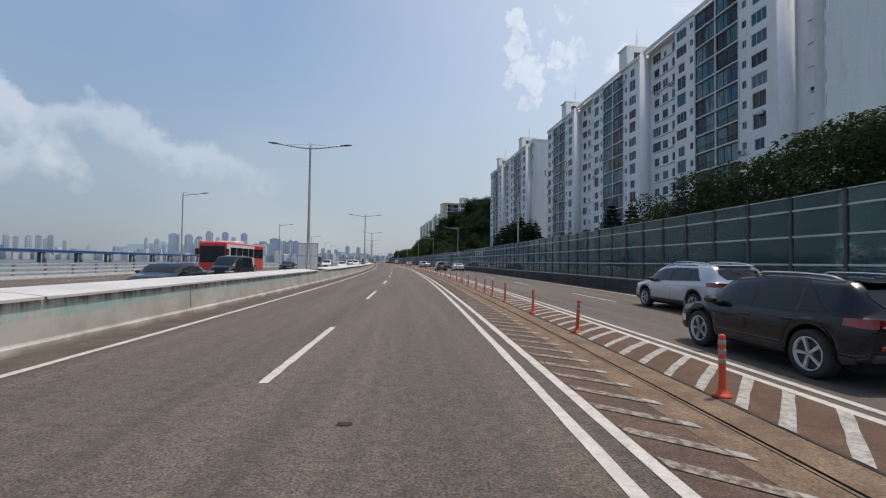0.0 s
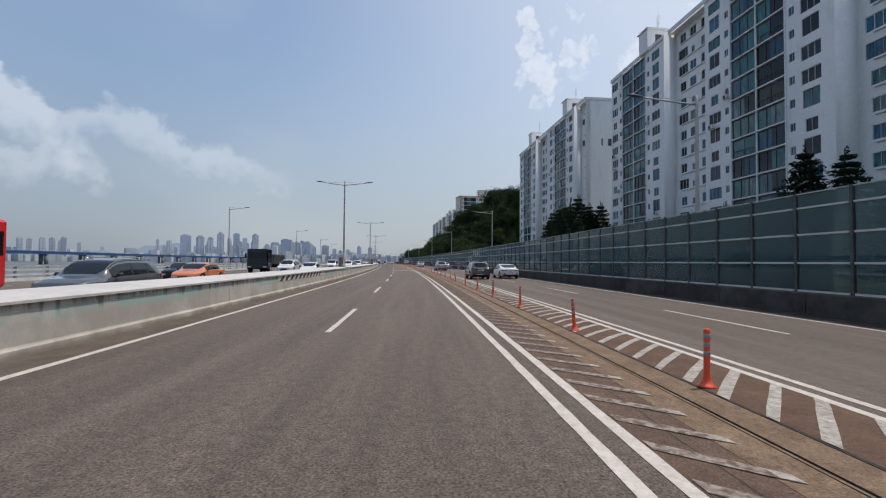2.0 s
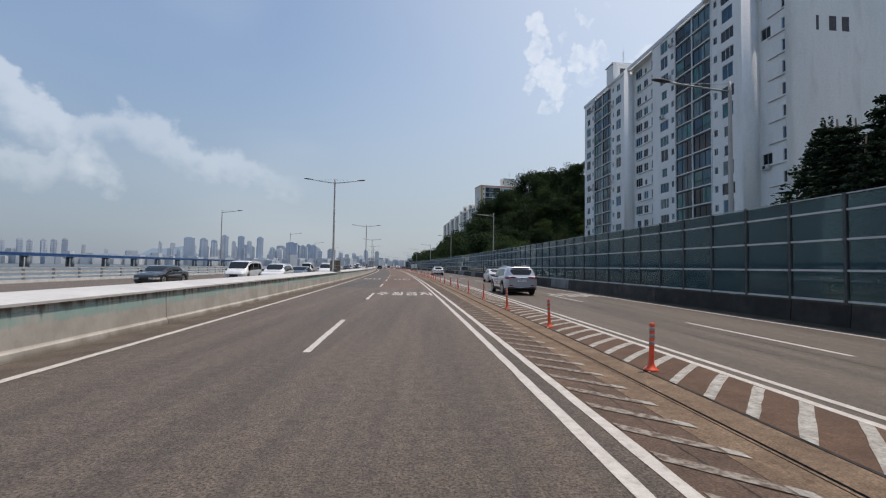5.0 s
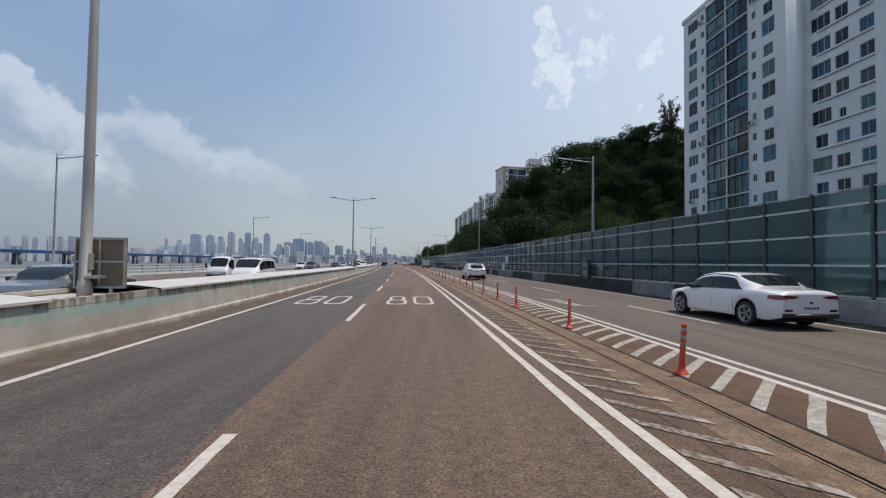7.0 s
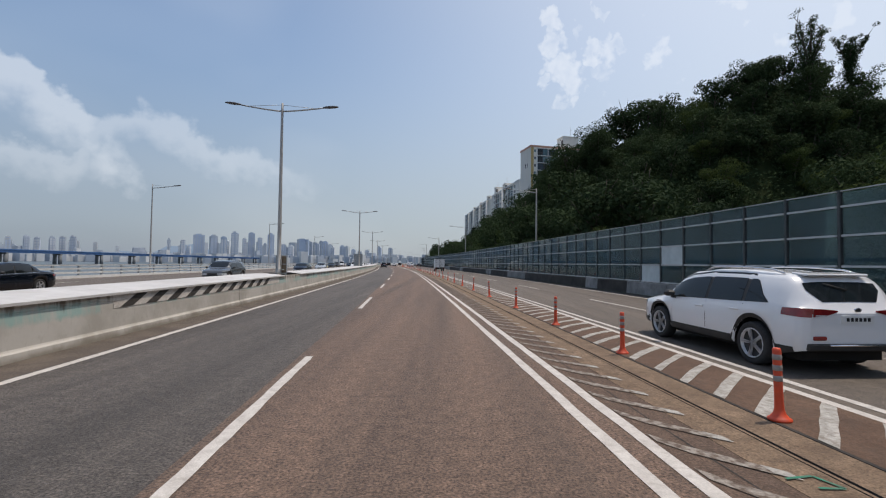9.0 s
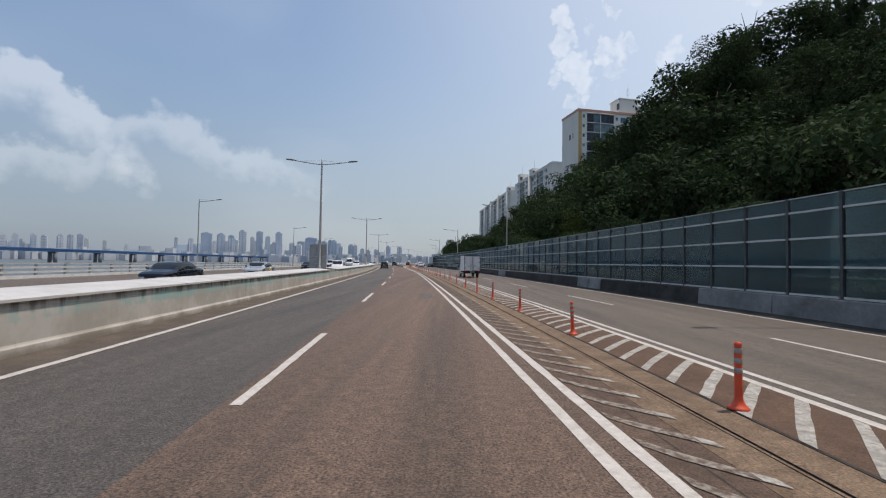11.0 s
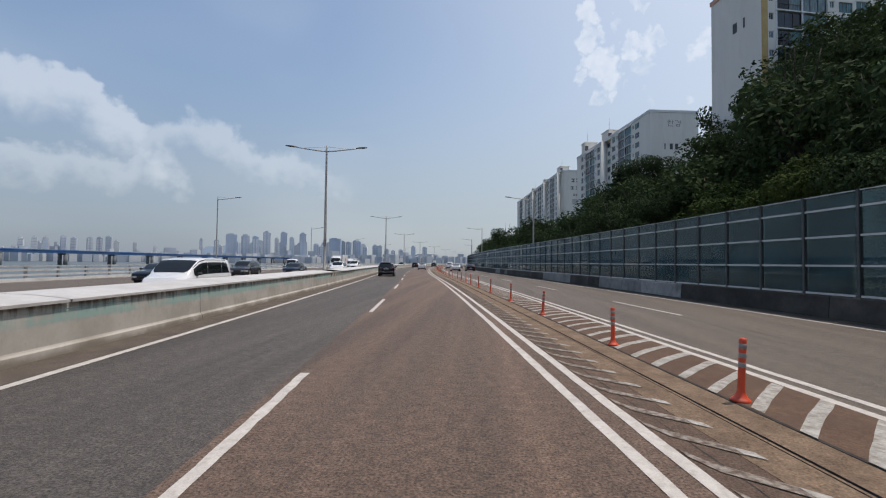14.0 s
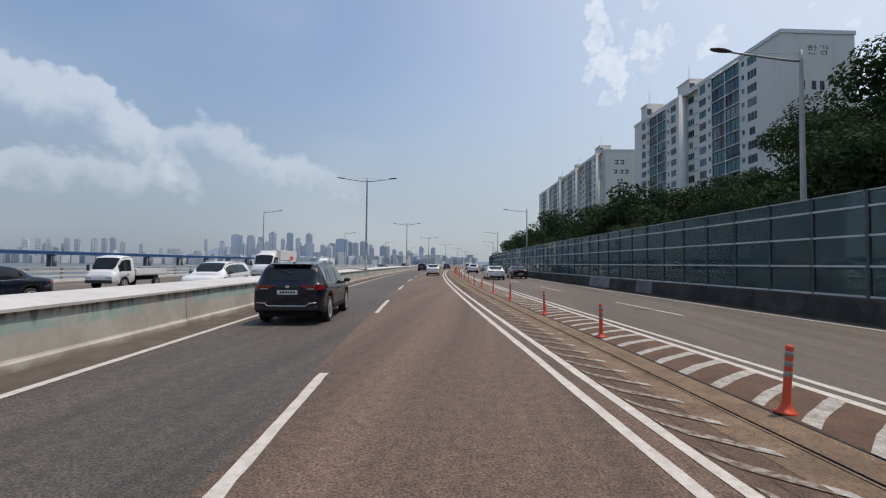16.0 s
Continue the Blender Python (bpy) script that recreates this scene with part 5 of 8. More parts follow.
def window_meshes():
    """Meshes that the windows of all blocks share: frame and panes, by kind."""
    made = {}
    for key, w, h, bars, mat_f in (("small", 0.72, 0.95, (0.5,), "frame"), ("middle", 1.45, 1.40, (0.5,), "frame"), ("wide", 2.35, 1.55, (0.33, 0.66), "frame"),
                                   ("tall", 2.0, 1.95, (0.5,), "frame"), ("balcony", 3.95, 2.28, (0.34, 0.67), "frame_dark"), ("railed", 3.95, 2.28, (0.5,), "frame_dark")):
        bm = bmesh.new()
        t = 0.06
        cuts = [-w / 2] + [-w / 2 + w * b for b in bars] + [w / 2]
        lights = []
        for k, (a, b) in enumerate(zip(cuts, cuts[1:])):
            lights.append((a + (t if k == 0 else 0.03), b - (t if k == len(bars) else 0.03), t, h - t))
        wall_with_holes(bm, -w / 2, w / 2, 0, h, -0.05, lights, 0.10)
        for p, q in (((-w / 2, 0), (w / 2, 0)), ((w / 2, 0), (w / 2, h)), ((w / 2, h), (-w / 2, h)), ((-w / 2, h), (-w / 2, 0))):
            bm.faces.new([bm.verts.new(c) for c in ((p[0], -0.05, p[1]), (q[0], -0.05, q[1]), (q[0], 0.05, q[1]), (p[0], 0.05, p[1]))])
        bmesh.ops.remove_doubles(bm, verts=bm.verts, dist=0.0005)
        if key == "railed":
            add_box(bm, -w / 2 + t, w / 2 - t, -0.06, -0.03, 0.82, 0.88)
            for k in range(10):
                x = -w / 2 + w * (k + 0.5) / 10
                add_box(bm, x - 0.012, x + 0.012, -0.055, -0.035, t, 0.82)
        fr = bpy.data.meshes.new("window_frame")
        bm.to_mesh(fr)
        bm.free()
        fr.materials.append(M[mat_f])
        bm = bmesh.new()
        n = 2 if key in ("balcony", "railed") else 1
        pw = (w - 2 * t) / n
        add_box(bm, -pw / 2, pw / 2, -0.004, 0.004, 0, h - 2 * t)
        pn = bpy.data.meshes.new("pane")
        bm.to_mesh(pn)
        bm.free()
        pn.materials.append(M["bal_pane" if key in ("balcony", "railed") else "pane"])
        made[key] = (fr, pn, w, h, n, t)
    return made


WM = window_meshes()


def put_window(parent, key, u, z, depth, rng):
    """A window in the face at depth (metres into the block), its middle at u along it."""
    fr, pn, w, h, n, t = WM[key]
    ob = share("window" if n == 1 else "balcony_window", fr, parent, pose(u, depth, z))
    for k in range(n):
        pw = (w - 2 * t) / n
        share("pane", pn, ob, pose(-w / 2 + t + pw * (k + 0.5), 0.01 + 0.012 * (k % 2), t))
    return ob


def block(label, near, far, depth, roof, centres, wall="white_wall", boxes=(), seed=1, low=2, gable_mark=None, flip=False, ac=True, full=True):
    """A slab block of flats. near, far: the ends of its front at the ground; centres: where its balcony bays stand along the front."""
    near, far = Vector((*near, 0)), Vector((*far, 0))
    d = far - near
    L = d.length
    # local u along the front from the near end, y into the block, z up; the front looks to -y
    ang = math.degrees(math.atan2(d.y, d.x))
    t = thing("apartment_block", label, "apartment building")
    base = Matrix.Translation(near) @ pose(0, 0, 0, 0, 0, ang)
    if not flip:
        base = base @ Matrix.Diagonal((1, -1, 1, 1))
    t.matrix_basis = base
    rng = random.Random(seed)
    floors = int(roof / FLOOR)
    z_of = [roof - 0.55 - FLOOR * (floors - k) for k in range(floors)]
    REC = 1.3
    # plan of the front: a list of (u0, u1, depth, kind)
    holes = {0.0: [], REC: []}
    wins = []
    bays, cols, recs = [], [], []
    cs = sorted(centres)
    for c in cs:
        bays.append((c - 4.2, c + 4.2))
    for k, c in enumerate(cs):
        lo = (cs[k - 1] + 8.9) if k else 0.0
        r0, r1 = max(lo, c - 19.8), c - 11.2
        if r1 - r0 > 3:
            recs.append((r0 if r0 > 0.5 else 0.0, r1))
            cols.append(r1)
    top = roof - 0.3

    def opening(u, key, k, dep, zoff):
        w, h = WM[key][2], WM[key][3]
        z = z_of[k] + zoff
        holes[dep].append((u - w / 2, u + w / 2, z, z + h))
        wins.append((u, key, z, dep + 0.12))

    for k in range(low, floors):
        for c in cs:
            for s in (-1, 1):
                if 1.0 < c + s * 5.0 < L - 0.6:
                    opening(c + s * 5.0, "small", k, 0.0, 1.1)
                if 1.2 < c + s * 7.3 < L - 1.3:
                    opening(c + s * 7.3, rng.choice(("wide", "wide", "tall", "middle")), k, 0.0, 0.55)
        for r0, r1 in recs:
            w = r1 - r0
            for q in ((0.22, "middle"), (0.52, "small" if rng.random() < 0.3 else "middle"), (0.80, "wide" if rng.random() < 0.6 else "middle")):
                if w > 6 or q[0] != 0.52:
                    opening(r0 + w * q[0], q[1], k, REC, 0.80)
    # faces of the front
    bm = bmesh.new()
    spans = []
    u = 0.0
    marks = sorted([(a, b, "bay") for a, b in bays] + [(a, b, "rec") for a, b in recs])
    for a, b, kind in marks + [(L, L, "end")]:
        if a > u + 0.01:
            spans.append((u, a))
        u = max(u, b)
    for a, b in spans:
        hh = [h for h in holes[0.0] if h[0] >= a - 0.01 and h[1] <= b + 0.01]
        wall_with_holes(bm, a, b, 0, roof, 0.0, hh)
    for a, b in recs:
        hh = [h for h in holes[REC] if h[0] >= a - 0.01 and h[1] <= b + 0.01]
        wall_with_holes(bm, a, b, 0, roof - 0.4, REC, hh)
        for q in (a, b):
            bm.faces.new([bm.verts.new(p) for p in ((q, 0, 0), (q, REC, 0), (q, REC, roof), (q, 0, roof))])
    for a, b in bays:
        BK = 0.9
        bm.faces.new([bm.verts.new(p) for p in ((a, BK, 0), (b, BK, 0), (b, BK, roof), (a, BK, roof))])
        for q in (a, b):
            bm.faces.new([bm.verts.new(p) for p in ((q, 0, 0), (q, BK, 0), (q, BK, roof), (q, 0, roof))])
    # sides, back and roof
    for q in (((0, 0), (0, depth)), ((L, 0), (L, depth)), ((0, depth), (L, depth))):
        (ua, ya), (ub, yb) = q
        bm.faces.new([bm.verts.new(p) for p in ((ua, ya, 0), (ub, yb, 0), (ub, yb, roof), (ua, ya, roof))])
    bm.faces.new([bm.verts.new(p) for p in ((0, 0, roof - 0.45), (L, 0, roof - 0.45), (L, depth, roof - 0.45), (0, depth, roof - 0.45))])
    part("wall", bm, M[wall], t)
    bm = bmesh.new()
    for a, b, c, e in ((-0.15, L + 0.15, -0.18, 0.12), (-0.15, L + 0.15, depth - 0.12, depth + 0.15), (-0.15, 0.12, 0.12, depth - 0.12), (L - 0.12, L + 0.15, 0.12, depth - 0.12)):
        add_box(bm, a, b, c, e, roof - 0.30, roof + 0.35)
    part("parapet", bm, M["peach" if wall == "cream_wall" and flip else "slab"], t)
    # rounded pilasters where a bay meets a recess
    for c in cols:
        bm = bmesh.new()
        lathe(bm, [(0.85, 0), (0.85, roof + 0.2)], 18, 0, "z", (c + 0.55, 0.45, 0))
        part("pilaster", bm, M[wall], t, "rounded white pilaster", True)
    # slab edges and ledges
    slab_me = None
    for a, b in bays:
        mid = (a + b) / 2
        bm = bmesh.new()
        for x in (a, mid, b):
            add_box(bm, x - 0.09, x + 0.09, -0.10, 0.4, 0, roof - 0.3)
        part("mullion", bm, M["slab"], t)
        for k in range(low, floors + 1):
            z = (z_of[k] if k < floors else z_of[-1] + FLOOR) - 0.14
            if slab_me is None:
                bm = bmesh.new()
                add_box(bm, -4.2, 4.2, -0.12, 0.5, 0, 0.20, 0, None, 0.02)
                ob = part("slab_edge", bm, M["slab"], t)
                slab_me = ob.data
                ob.matrix_basis = pose(mid, 0, z)
            else:
                share("slab_edge", slab_me, t, pose(mid, 0, z))
        for k in range(low, floors):
            for s in (-2.05, 2.05):
                put_window(t, "railed" if rng.random() < 0.3 else "balcony", mid + s, z_of[k] + 0.10, 0.10, rng)
    for a, b in recs:
        bm = bmesh.new()
        add_box(bm, 0.02, b - a - 1.4, -0.16, 0.02, 0, 0.08)
        ob = part("ledge", bm, M["ledge"], t)
        ob.matrix_basis = pose(a, REC, z_of[low] + 0.50)
        for k in range(low + 1, floors):
            share("ledge", ob.data, t, pose(a, REC, z_of[k] + 0.50))
    for u, key, z, dep in wins:
        put_window(t, key, u, z, dep, rng)
    # stair and lift houses on the roof
    for u, hgt, w in boxes:
        bm = bmesh.new()
        add_box(bm, u - w / 2, u + w / 2, -0.5 if hgt == 3.6 else 1.0, 5.5, roof - 0.2, roof + hgt, 0, None, 0.08)
        add_box(bm, u - w / 2 - 0.2, u + w / 2 + 0.2, -0.7 if hgt == 3.6 else 0.8, 5.7, roof + hgt, roof + hgt + 0.25)
        rh = part("roof_house", bm, M[wall], t)
        bm = bmesh.new()
        add_box(bm, u - w / 2 - 0.03, u - w / 2 + 0.02, 1.0, 2.2, roof + hgt * 0.35, roof + hgt * 0.75)
        part("vent_window", bm, M["frame_dark"], rh)
        bm = bmesh.new()
        add_tube(bm, (u + 1, 3, roof + hgt), (u + 1, 3, roof + hgt + 5.5), 0.05, 0.02, 6)
        for j in range(4):
            add_box(bm, u + 0.4, u + 1.6, 2.98, 3.02, roof + hgt + 2.2 + 0.5 * j, roof + hgt + 2.24 + 0.5 * j)
        part("aerial", bm, M["galv"], t)
    if gable_mark:
        n_, zz, size = gable_mark
        # a block number, as plain bars
        for k in range(n_):
            bm = bmesh.new()
            w = size * 0.52
            x = depth * 0.30 + k * size * 0.95
            add_box(bm, -0.03, 0.0, x, x + w * 0.35 if k == 0 else x + w, zz, zz + size)
            part("number_bar", bm, M["letter"], t)
    if wall == "cream_wall" and flip:
        bm = bmesh.new()
        add_box(bm, 0.02, 1.0, -0.05, -0.004, 0, roof - 0.35)
        part("corner_band", bm, M["ochre"], t, "ochre band up the corner")
    if ac:
        for k in range(int(len(wins) * 0.07)):
            u, key, z, dep = rng.choice(wins)
            a = copy_thing(AC, base @ pose(u + rng.uniform(-0.5, 0.5), dep - 0.55, z - 0.72))
    return t


def make_ac():
    a = thing("air_conditioner_unit", "grey outdoor air-conditioner unit on a wall bracket", "air conditioner", "outdoor units")
    bm = bmesh.new()
    add_box(bm, -0.40, 0.40, -0.16, 0.16, 0.06, 0.62, 0, None, 0.02)
    part("casing", bm, M["ac"], a)
    bm = bmesh.new()
    lathe(bm, [(0.22, 0.0), (0.22, -0.012), (0.19, -0.014), (0.05, -0.014)], 14, 0, "y", (0.12, -0.16, 0.34))
    part("fan_grille", bm, M["black_plastic"], a)
    bm = bmesh.new()
    for x in (-0.32, 0.32):
        add_box(bm, x - 0.02, x + 0.02, -0.18, 0.40, 0.0, 0.06)
    part("bracket", bm, M["galv"], a)
    return a


AC = make_ac()
AC.matrix_basis = pose(42.2, 50, 20, 0, 0, 90)
block("long white apartment block with glazed balconies and rounded pilasters", (42.6, 43.2), (39.2, 124.0), 13, 39.4, (14.4, 43.1, 72.1),
      boxes=((38.4, 3.6, 2.8), (67.9, 3.6, 2.8)), seed=2, gable_mark=(3, 33.6, 1.9))
block("white apartment block with dark balcony glazing beside a wooded hill", (38.4, 136.6), (35.26, 193.1), 13, 40.6, (16.4, 47.0),
      boxes=((12.0, 3.6, 3.0), (42.5, 3.6, 3.0)), seed=3, gable_mark=(3, 29.5, 1.7))
block("cream apartment block with peach parapet behind the trees", (24.0, 314.7), (66.0, 324.5), 9.3, 43.6, (6.6, 24.0), wall="cream_wall", boxes=((16.0, 4.5, 6.0),), seed=4, low=5, flip=True, gable_mark=(2, 36.5, 1.5))
NAMED = block("long white apartment block above dark trees", (28.7, 367.9), (21.6, 420.0), 13, 41.5, (14.0, 40.0), wall="cream_wall", boxes=((30.0, 3.2, 5.0), (49.0, 4.5, 3.5)), seed=5, low=6, ac=False, gable_mark=(3, 31.6, 1.5))
FAR = block("distant white apartment block above dark trees", (24.0, 466.0), (13.0, 580.0), 13, 46.5, (16.0, 44.0, 73.0, 100.0), wall="cream_wall", boxes=((8.0, 3.0, 6.0), (38.0, 2.5, 4.0), (68.0, 2.5, 4.0)), seed=6, low=8, ac=False)


def gable_writing():
    """The two painted syllables on a gable, stroke by stroke in cells ten wide."""
    han = ((2, 9.2, 4.5, 9.8), (0.5, 7.8, 6, 8.4), (1.5, 6.6, 5, 7.2), (1.5, 4.6, 5, 5.2), (1.5, 4.6, 2.1, 7.2), (4.4, 4.6, 5, 7.2), (7.4, 3.6, 8.1, 10), (8.1, 6.6, 9.6, 7.2), (1.8, 0.4, 2.5, 3.2), (1.8, 0.4, 8.6, 1.0))
    gang = ((0.8, 8.6, 5.2, 9.2), (4.5, 5.0, 5.2, 9.2), (7.4, 3.8, 8.1, 10), (8.1, 6.6, 9.6, 7.2), (2.6, 3.0, 7.2, 3.6), (2.6, 0.2, 7.2, 0.8), (2.0, 0.5, 2.7, 3.3), (7.0, 0.5, 7.7, 3.3))
    for j, sy in enumerate((han, gang)):
        bm = bmesh.new()
        for y0, z0, y1, z1 in sy:
            add_box(bm, -0.03, 0.0, 4.6 + 2.1 * j + y0 * 0.18, 4.6 + 2.1 * j + y1 * 0.18, 37.6 + z0 * 0.17, 37.6 + z1 * 0.17)
        part("painted_syllable", bm, M["letter"], NAMED)


gable_writing()


def gable_bars():
    """Writing too far off to read, and two panels below it, on a distant gable."""
    for z, xs, w, h in ((41.0, (5.0, 7.2), 1.5, 1.7), (37.4, (4.6, 7.0, 9.0), 1.4, 1.5), (34.3, (5.8, 7.0), 0.8, 1.0)):
        for x in xs:
            bm = bmesh.new()
            add_box(bm, -0.03, 0.0, x, x + w, z, z + h * 0.28)
            add_box(bm, -0.03, 0.0, x, x + w, z + h * 0.7, z + h)
            add_box(bm, -0.03, 0.0, x + w * 0.6, x + w * 0.85, z + h * 0.28, z + h * 0.7)
            part("writing_bar", bm, M["letter"], FAR)
    for z, h in ((30.2, 2.6), (22.5, 3.6)):
        bm = bmesh.new()
        add_box(bm, -0.05, 0.0, 5.2, 8.6, z, z + h)
        part("gable_panel", bm, M["ledge"], FAR)


gable_bars()


# ---- trees ----
def leaves(bm, centre, rad, n, size, rng, mi=0, flat=1.0):
    for _ in range(n):
        while True:
            p = Vector((rng.uniform(-1, 1), rng.uniform(-1, 1), rng.uniform(-1, 1)))
            if 0.25 < p.length < 1:
                break
        p = p.normalized() * (p.length ** 0.55)
        c = Vector(centre) + Vector((p.x * rad[0], p.y * rad[1], p.z * rad[2]))
        s = size * rng.uniform(0.6, 1.3)
        out = (p + Vector((0, 0, 0.5)) + Vector((rng.gauss(0, 0.55), rng.gauss(0, 0.55), rng.gauss(0, 0.55)))).normalized()
        q = out.to_track_quat("Z", "Y").to_matrix() @ Matrix.Rotation(rng.uniform(0, 6.28), 3, "Z")
        bend = s * rng.uniform(-0.25, 0.25)
        pts = [(-s, -s * 0.15, 0), (0.1 * s, -s * 0.55, bend), (s, s * 0.1, 0), (-0.1 * s, s * 0.55, bend)]
        f = bm.faces.new([bm.verts.new(c + q @ Vector(k)) for k in pts])
        f.material_index = mi


def limb(bm, p0, p1, r0, r1, rng, n=4):
    prev, r = Vector(p0), r0
    for k in range(1, n + 1):
        t = k / n
        p = Vector(p0).lerp(Vector(p1), t) + Vector((rng.gauss(0, 0.12), rng.gauss(0, 0.12), 0)) * (Vector(p1) - Vector(p0)).length * 0.15
        rr = r0 + (r1 - r0) * t
        add_tube(bm, prev, p, r, rr, 7, 0, k == n)
        prev, r = p, rr


def broadleaf(h, seed, mt, label, name="tree", bare=0, full=1.0):
    rng = random.Random(seed)
    grow = full ** -0.5
    t = thing(name, label, "tree", "trees on the slope")
    tr, cr = bmesh.new(), bmesh.new()
    limb(tr, (0, 0, -0.6), (rng.uniform(-0.4, 0.4), rng.uniform(-0.4, 0.4), h * 0.62), h * 0.022, h * 0.010, rng, 5)
    for k in range(9):
        a, z0 = 2.4 * k + rng.uniform(-0.4, 0.4), h * rng.uniform(0.25, 0.6)
        R, z1 = h * rng.uniform(0.18, 0.36), min(h * 0.93, z0 + h * rng.uniform(0.12, 0.4))
        tip = Vector((R * math.cos(a), R * math.sin(a), z1))
        limb(tr, (0, 0, z0), tip, h * 0.010, h * 0.003, rng, 3)
        rad = h * rng.uniform(0.13, 0.20)
        leaves(cr, tip, (rad * 1.15, rad * 1.15, rad * 0.8), int(400 * full), h * 0.0165 * grow, rng)
    leaves(cr, (0, 0, h * 0.72), (h * 0.24, h * 0.24, h * 0.24), int(1100 * full), h * 0.017 * grow, rng)
    leaves(cr, (0, 0, h * 0.45), (h * 0.30, h * 0.30, h * 0.20), int(850 * full), h * 0.018 * grow, rng)
    leaves(cr, (0, 0, h * 0.20), (h * 0.26, h * 0.26, h * 0.18), int(500 * full), h * 0.018 * grow, rng)
    for k in range(bare):
        a = rng.uniform(0, 6.28)
        limb(tr, (0, 0, h * 0.7), (h * 0.13 * math.cos(a), h * 0.13 * math.sin(a), h * rng.uniform(1.0, 1.18)), h * 0.010, h * 0.002, rng, 3)
    part("trunk", tr, M["bark"], t)
    part("crown", cr, M[mt], t)
    return t


def ragged_tree(h, seed):
    """An old tree with upright, half bare limbs in sleeves of creeper."""
    rng = random.Random(seed)
    t = thing("tree", "ragged old tree with half-bare limbs wrapped in creepers", "tree", "trees on the slope")
    tr, cr = bmesh.new(), bmesh.new()
    limb(tr, (0, 0, -0.6), (0.2, 0, h * 0.5), h * 0.026, h * 0.018, rng, 4)
    for k in range(7):
        a = k * 0.9 + rng.uniform(-0.3, 0.3)
        lean = h * rng.uniform(0.06, 0.26)
        p0 = Vector((0, 0, h * rng.uniform(0.25, 0.5)))
        p1 = Vector((lean * math.cos(a), lean * math.sin(a), h * rng.uniform(0.68, 1.0)))
        limb(tr, p0, p1, h * 0.014, h * 0.003, rng, 4)
        for q in range(12):
            f = q / 11
            if f > 0.85 and rng.random() < 0.6:
                continue
            c = p0.lerp(p1, f)
            r = h * (0.075 - 0.045 * f) * rng.uniform(0.6, 1.4)
            leaves(cr, c, (r, r, r * 0.9), 85, 0.12, rng)
        for j in range(4):
            f = rng.uniform(0.5, 1.0)
            c = p0.lerp(p1, f)
            e = c + Vector((rng.gauss(0, 0.07), rng.gauss(0, 0.07), rng.uniform(0.03, 0.13))) * h
            limb(tr, c, e, h * 0.004, h * 0.001, rng, 2)
            if rng.random() < 0.6:
                leaves(cr, e, (h * 0.045, h * 0.045, h * 0.03), 60, 0.10, rng)
    leaves(cr, (0, 0, h * 0.30), (h * 0.15, h * 0.15, h * 0.22), 900, 0.14, rng)
    part("trunk", tr, M["bark"], t)
    part("crown", cr, M["leaf_mid"], t)
    return t


def conifer(h, seed, label):
    rng = random.Random(seed)
    t = thing("conifer", label, "tree", "conifers behind the barrier")
    tr, cr = bmesh.new(), bmesh.new()
    limb(tr, (0, 0, -0.5), (0, 0, h * 0.98), h * 0.02, h * 0.003, rng, 4)
    n = 15
    for k in range(n):
        z = h * (0.10 + 0.87 * (k / n) ** 0.92)
        R = h * 0.30 * (1 - k / n) ** 0.95 + 0.06
        for j in range(9):
            a = j * 0.70 + k * 1.1 + rng.uniform(-0.25, 0.25)
            r = R * rng.uniform(0.6, 1.15)
            tip = Vector((r * math.cos(a), r * math.sin(a), z - 0.16 * r + rng.uniform(-0.15, 0.1)))
            add_tube(tr, (0, 0, z), tip, 0.03, 0.008, 5, 0, False)
            for q in (0.3, 0.5, 0.7, 0.86, 1.0):
                c = Vector((0, 0, z)).lerp(tip, q)
                f = 0.16 * r * (1.15 - q) + 0.10
                leaves(cr, c, (f * 1.5, f * 1.5, 0.14 + 0.05 * r), 9, 0.06 + 0.045 * min(1.0, r), rng)
    leaves(cr, (0, 0, h * 0.97), (0.07, 0.07, 0.30), 40, 0.06, rng)
    part("trunk", tr, M["bark"], t)
    part("crown", cr, M["leaf_dark"], t)
    return t


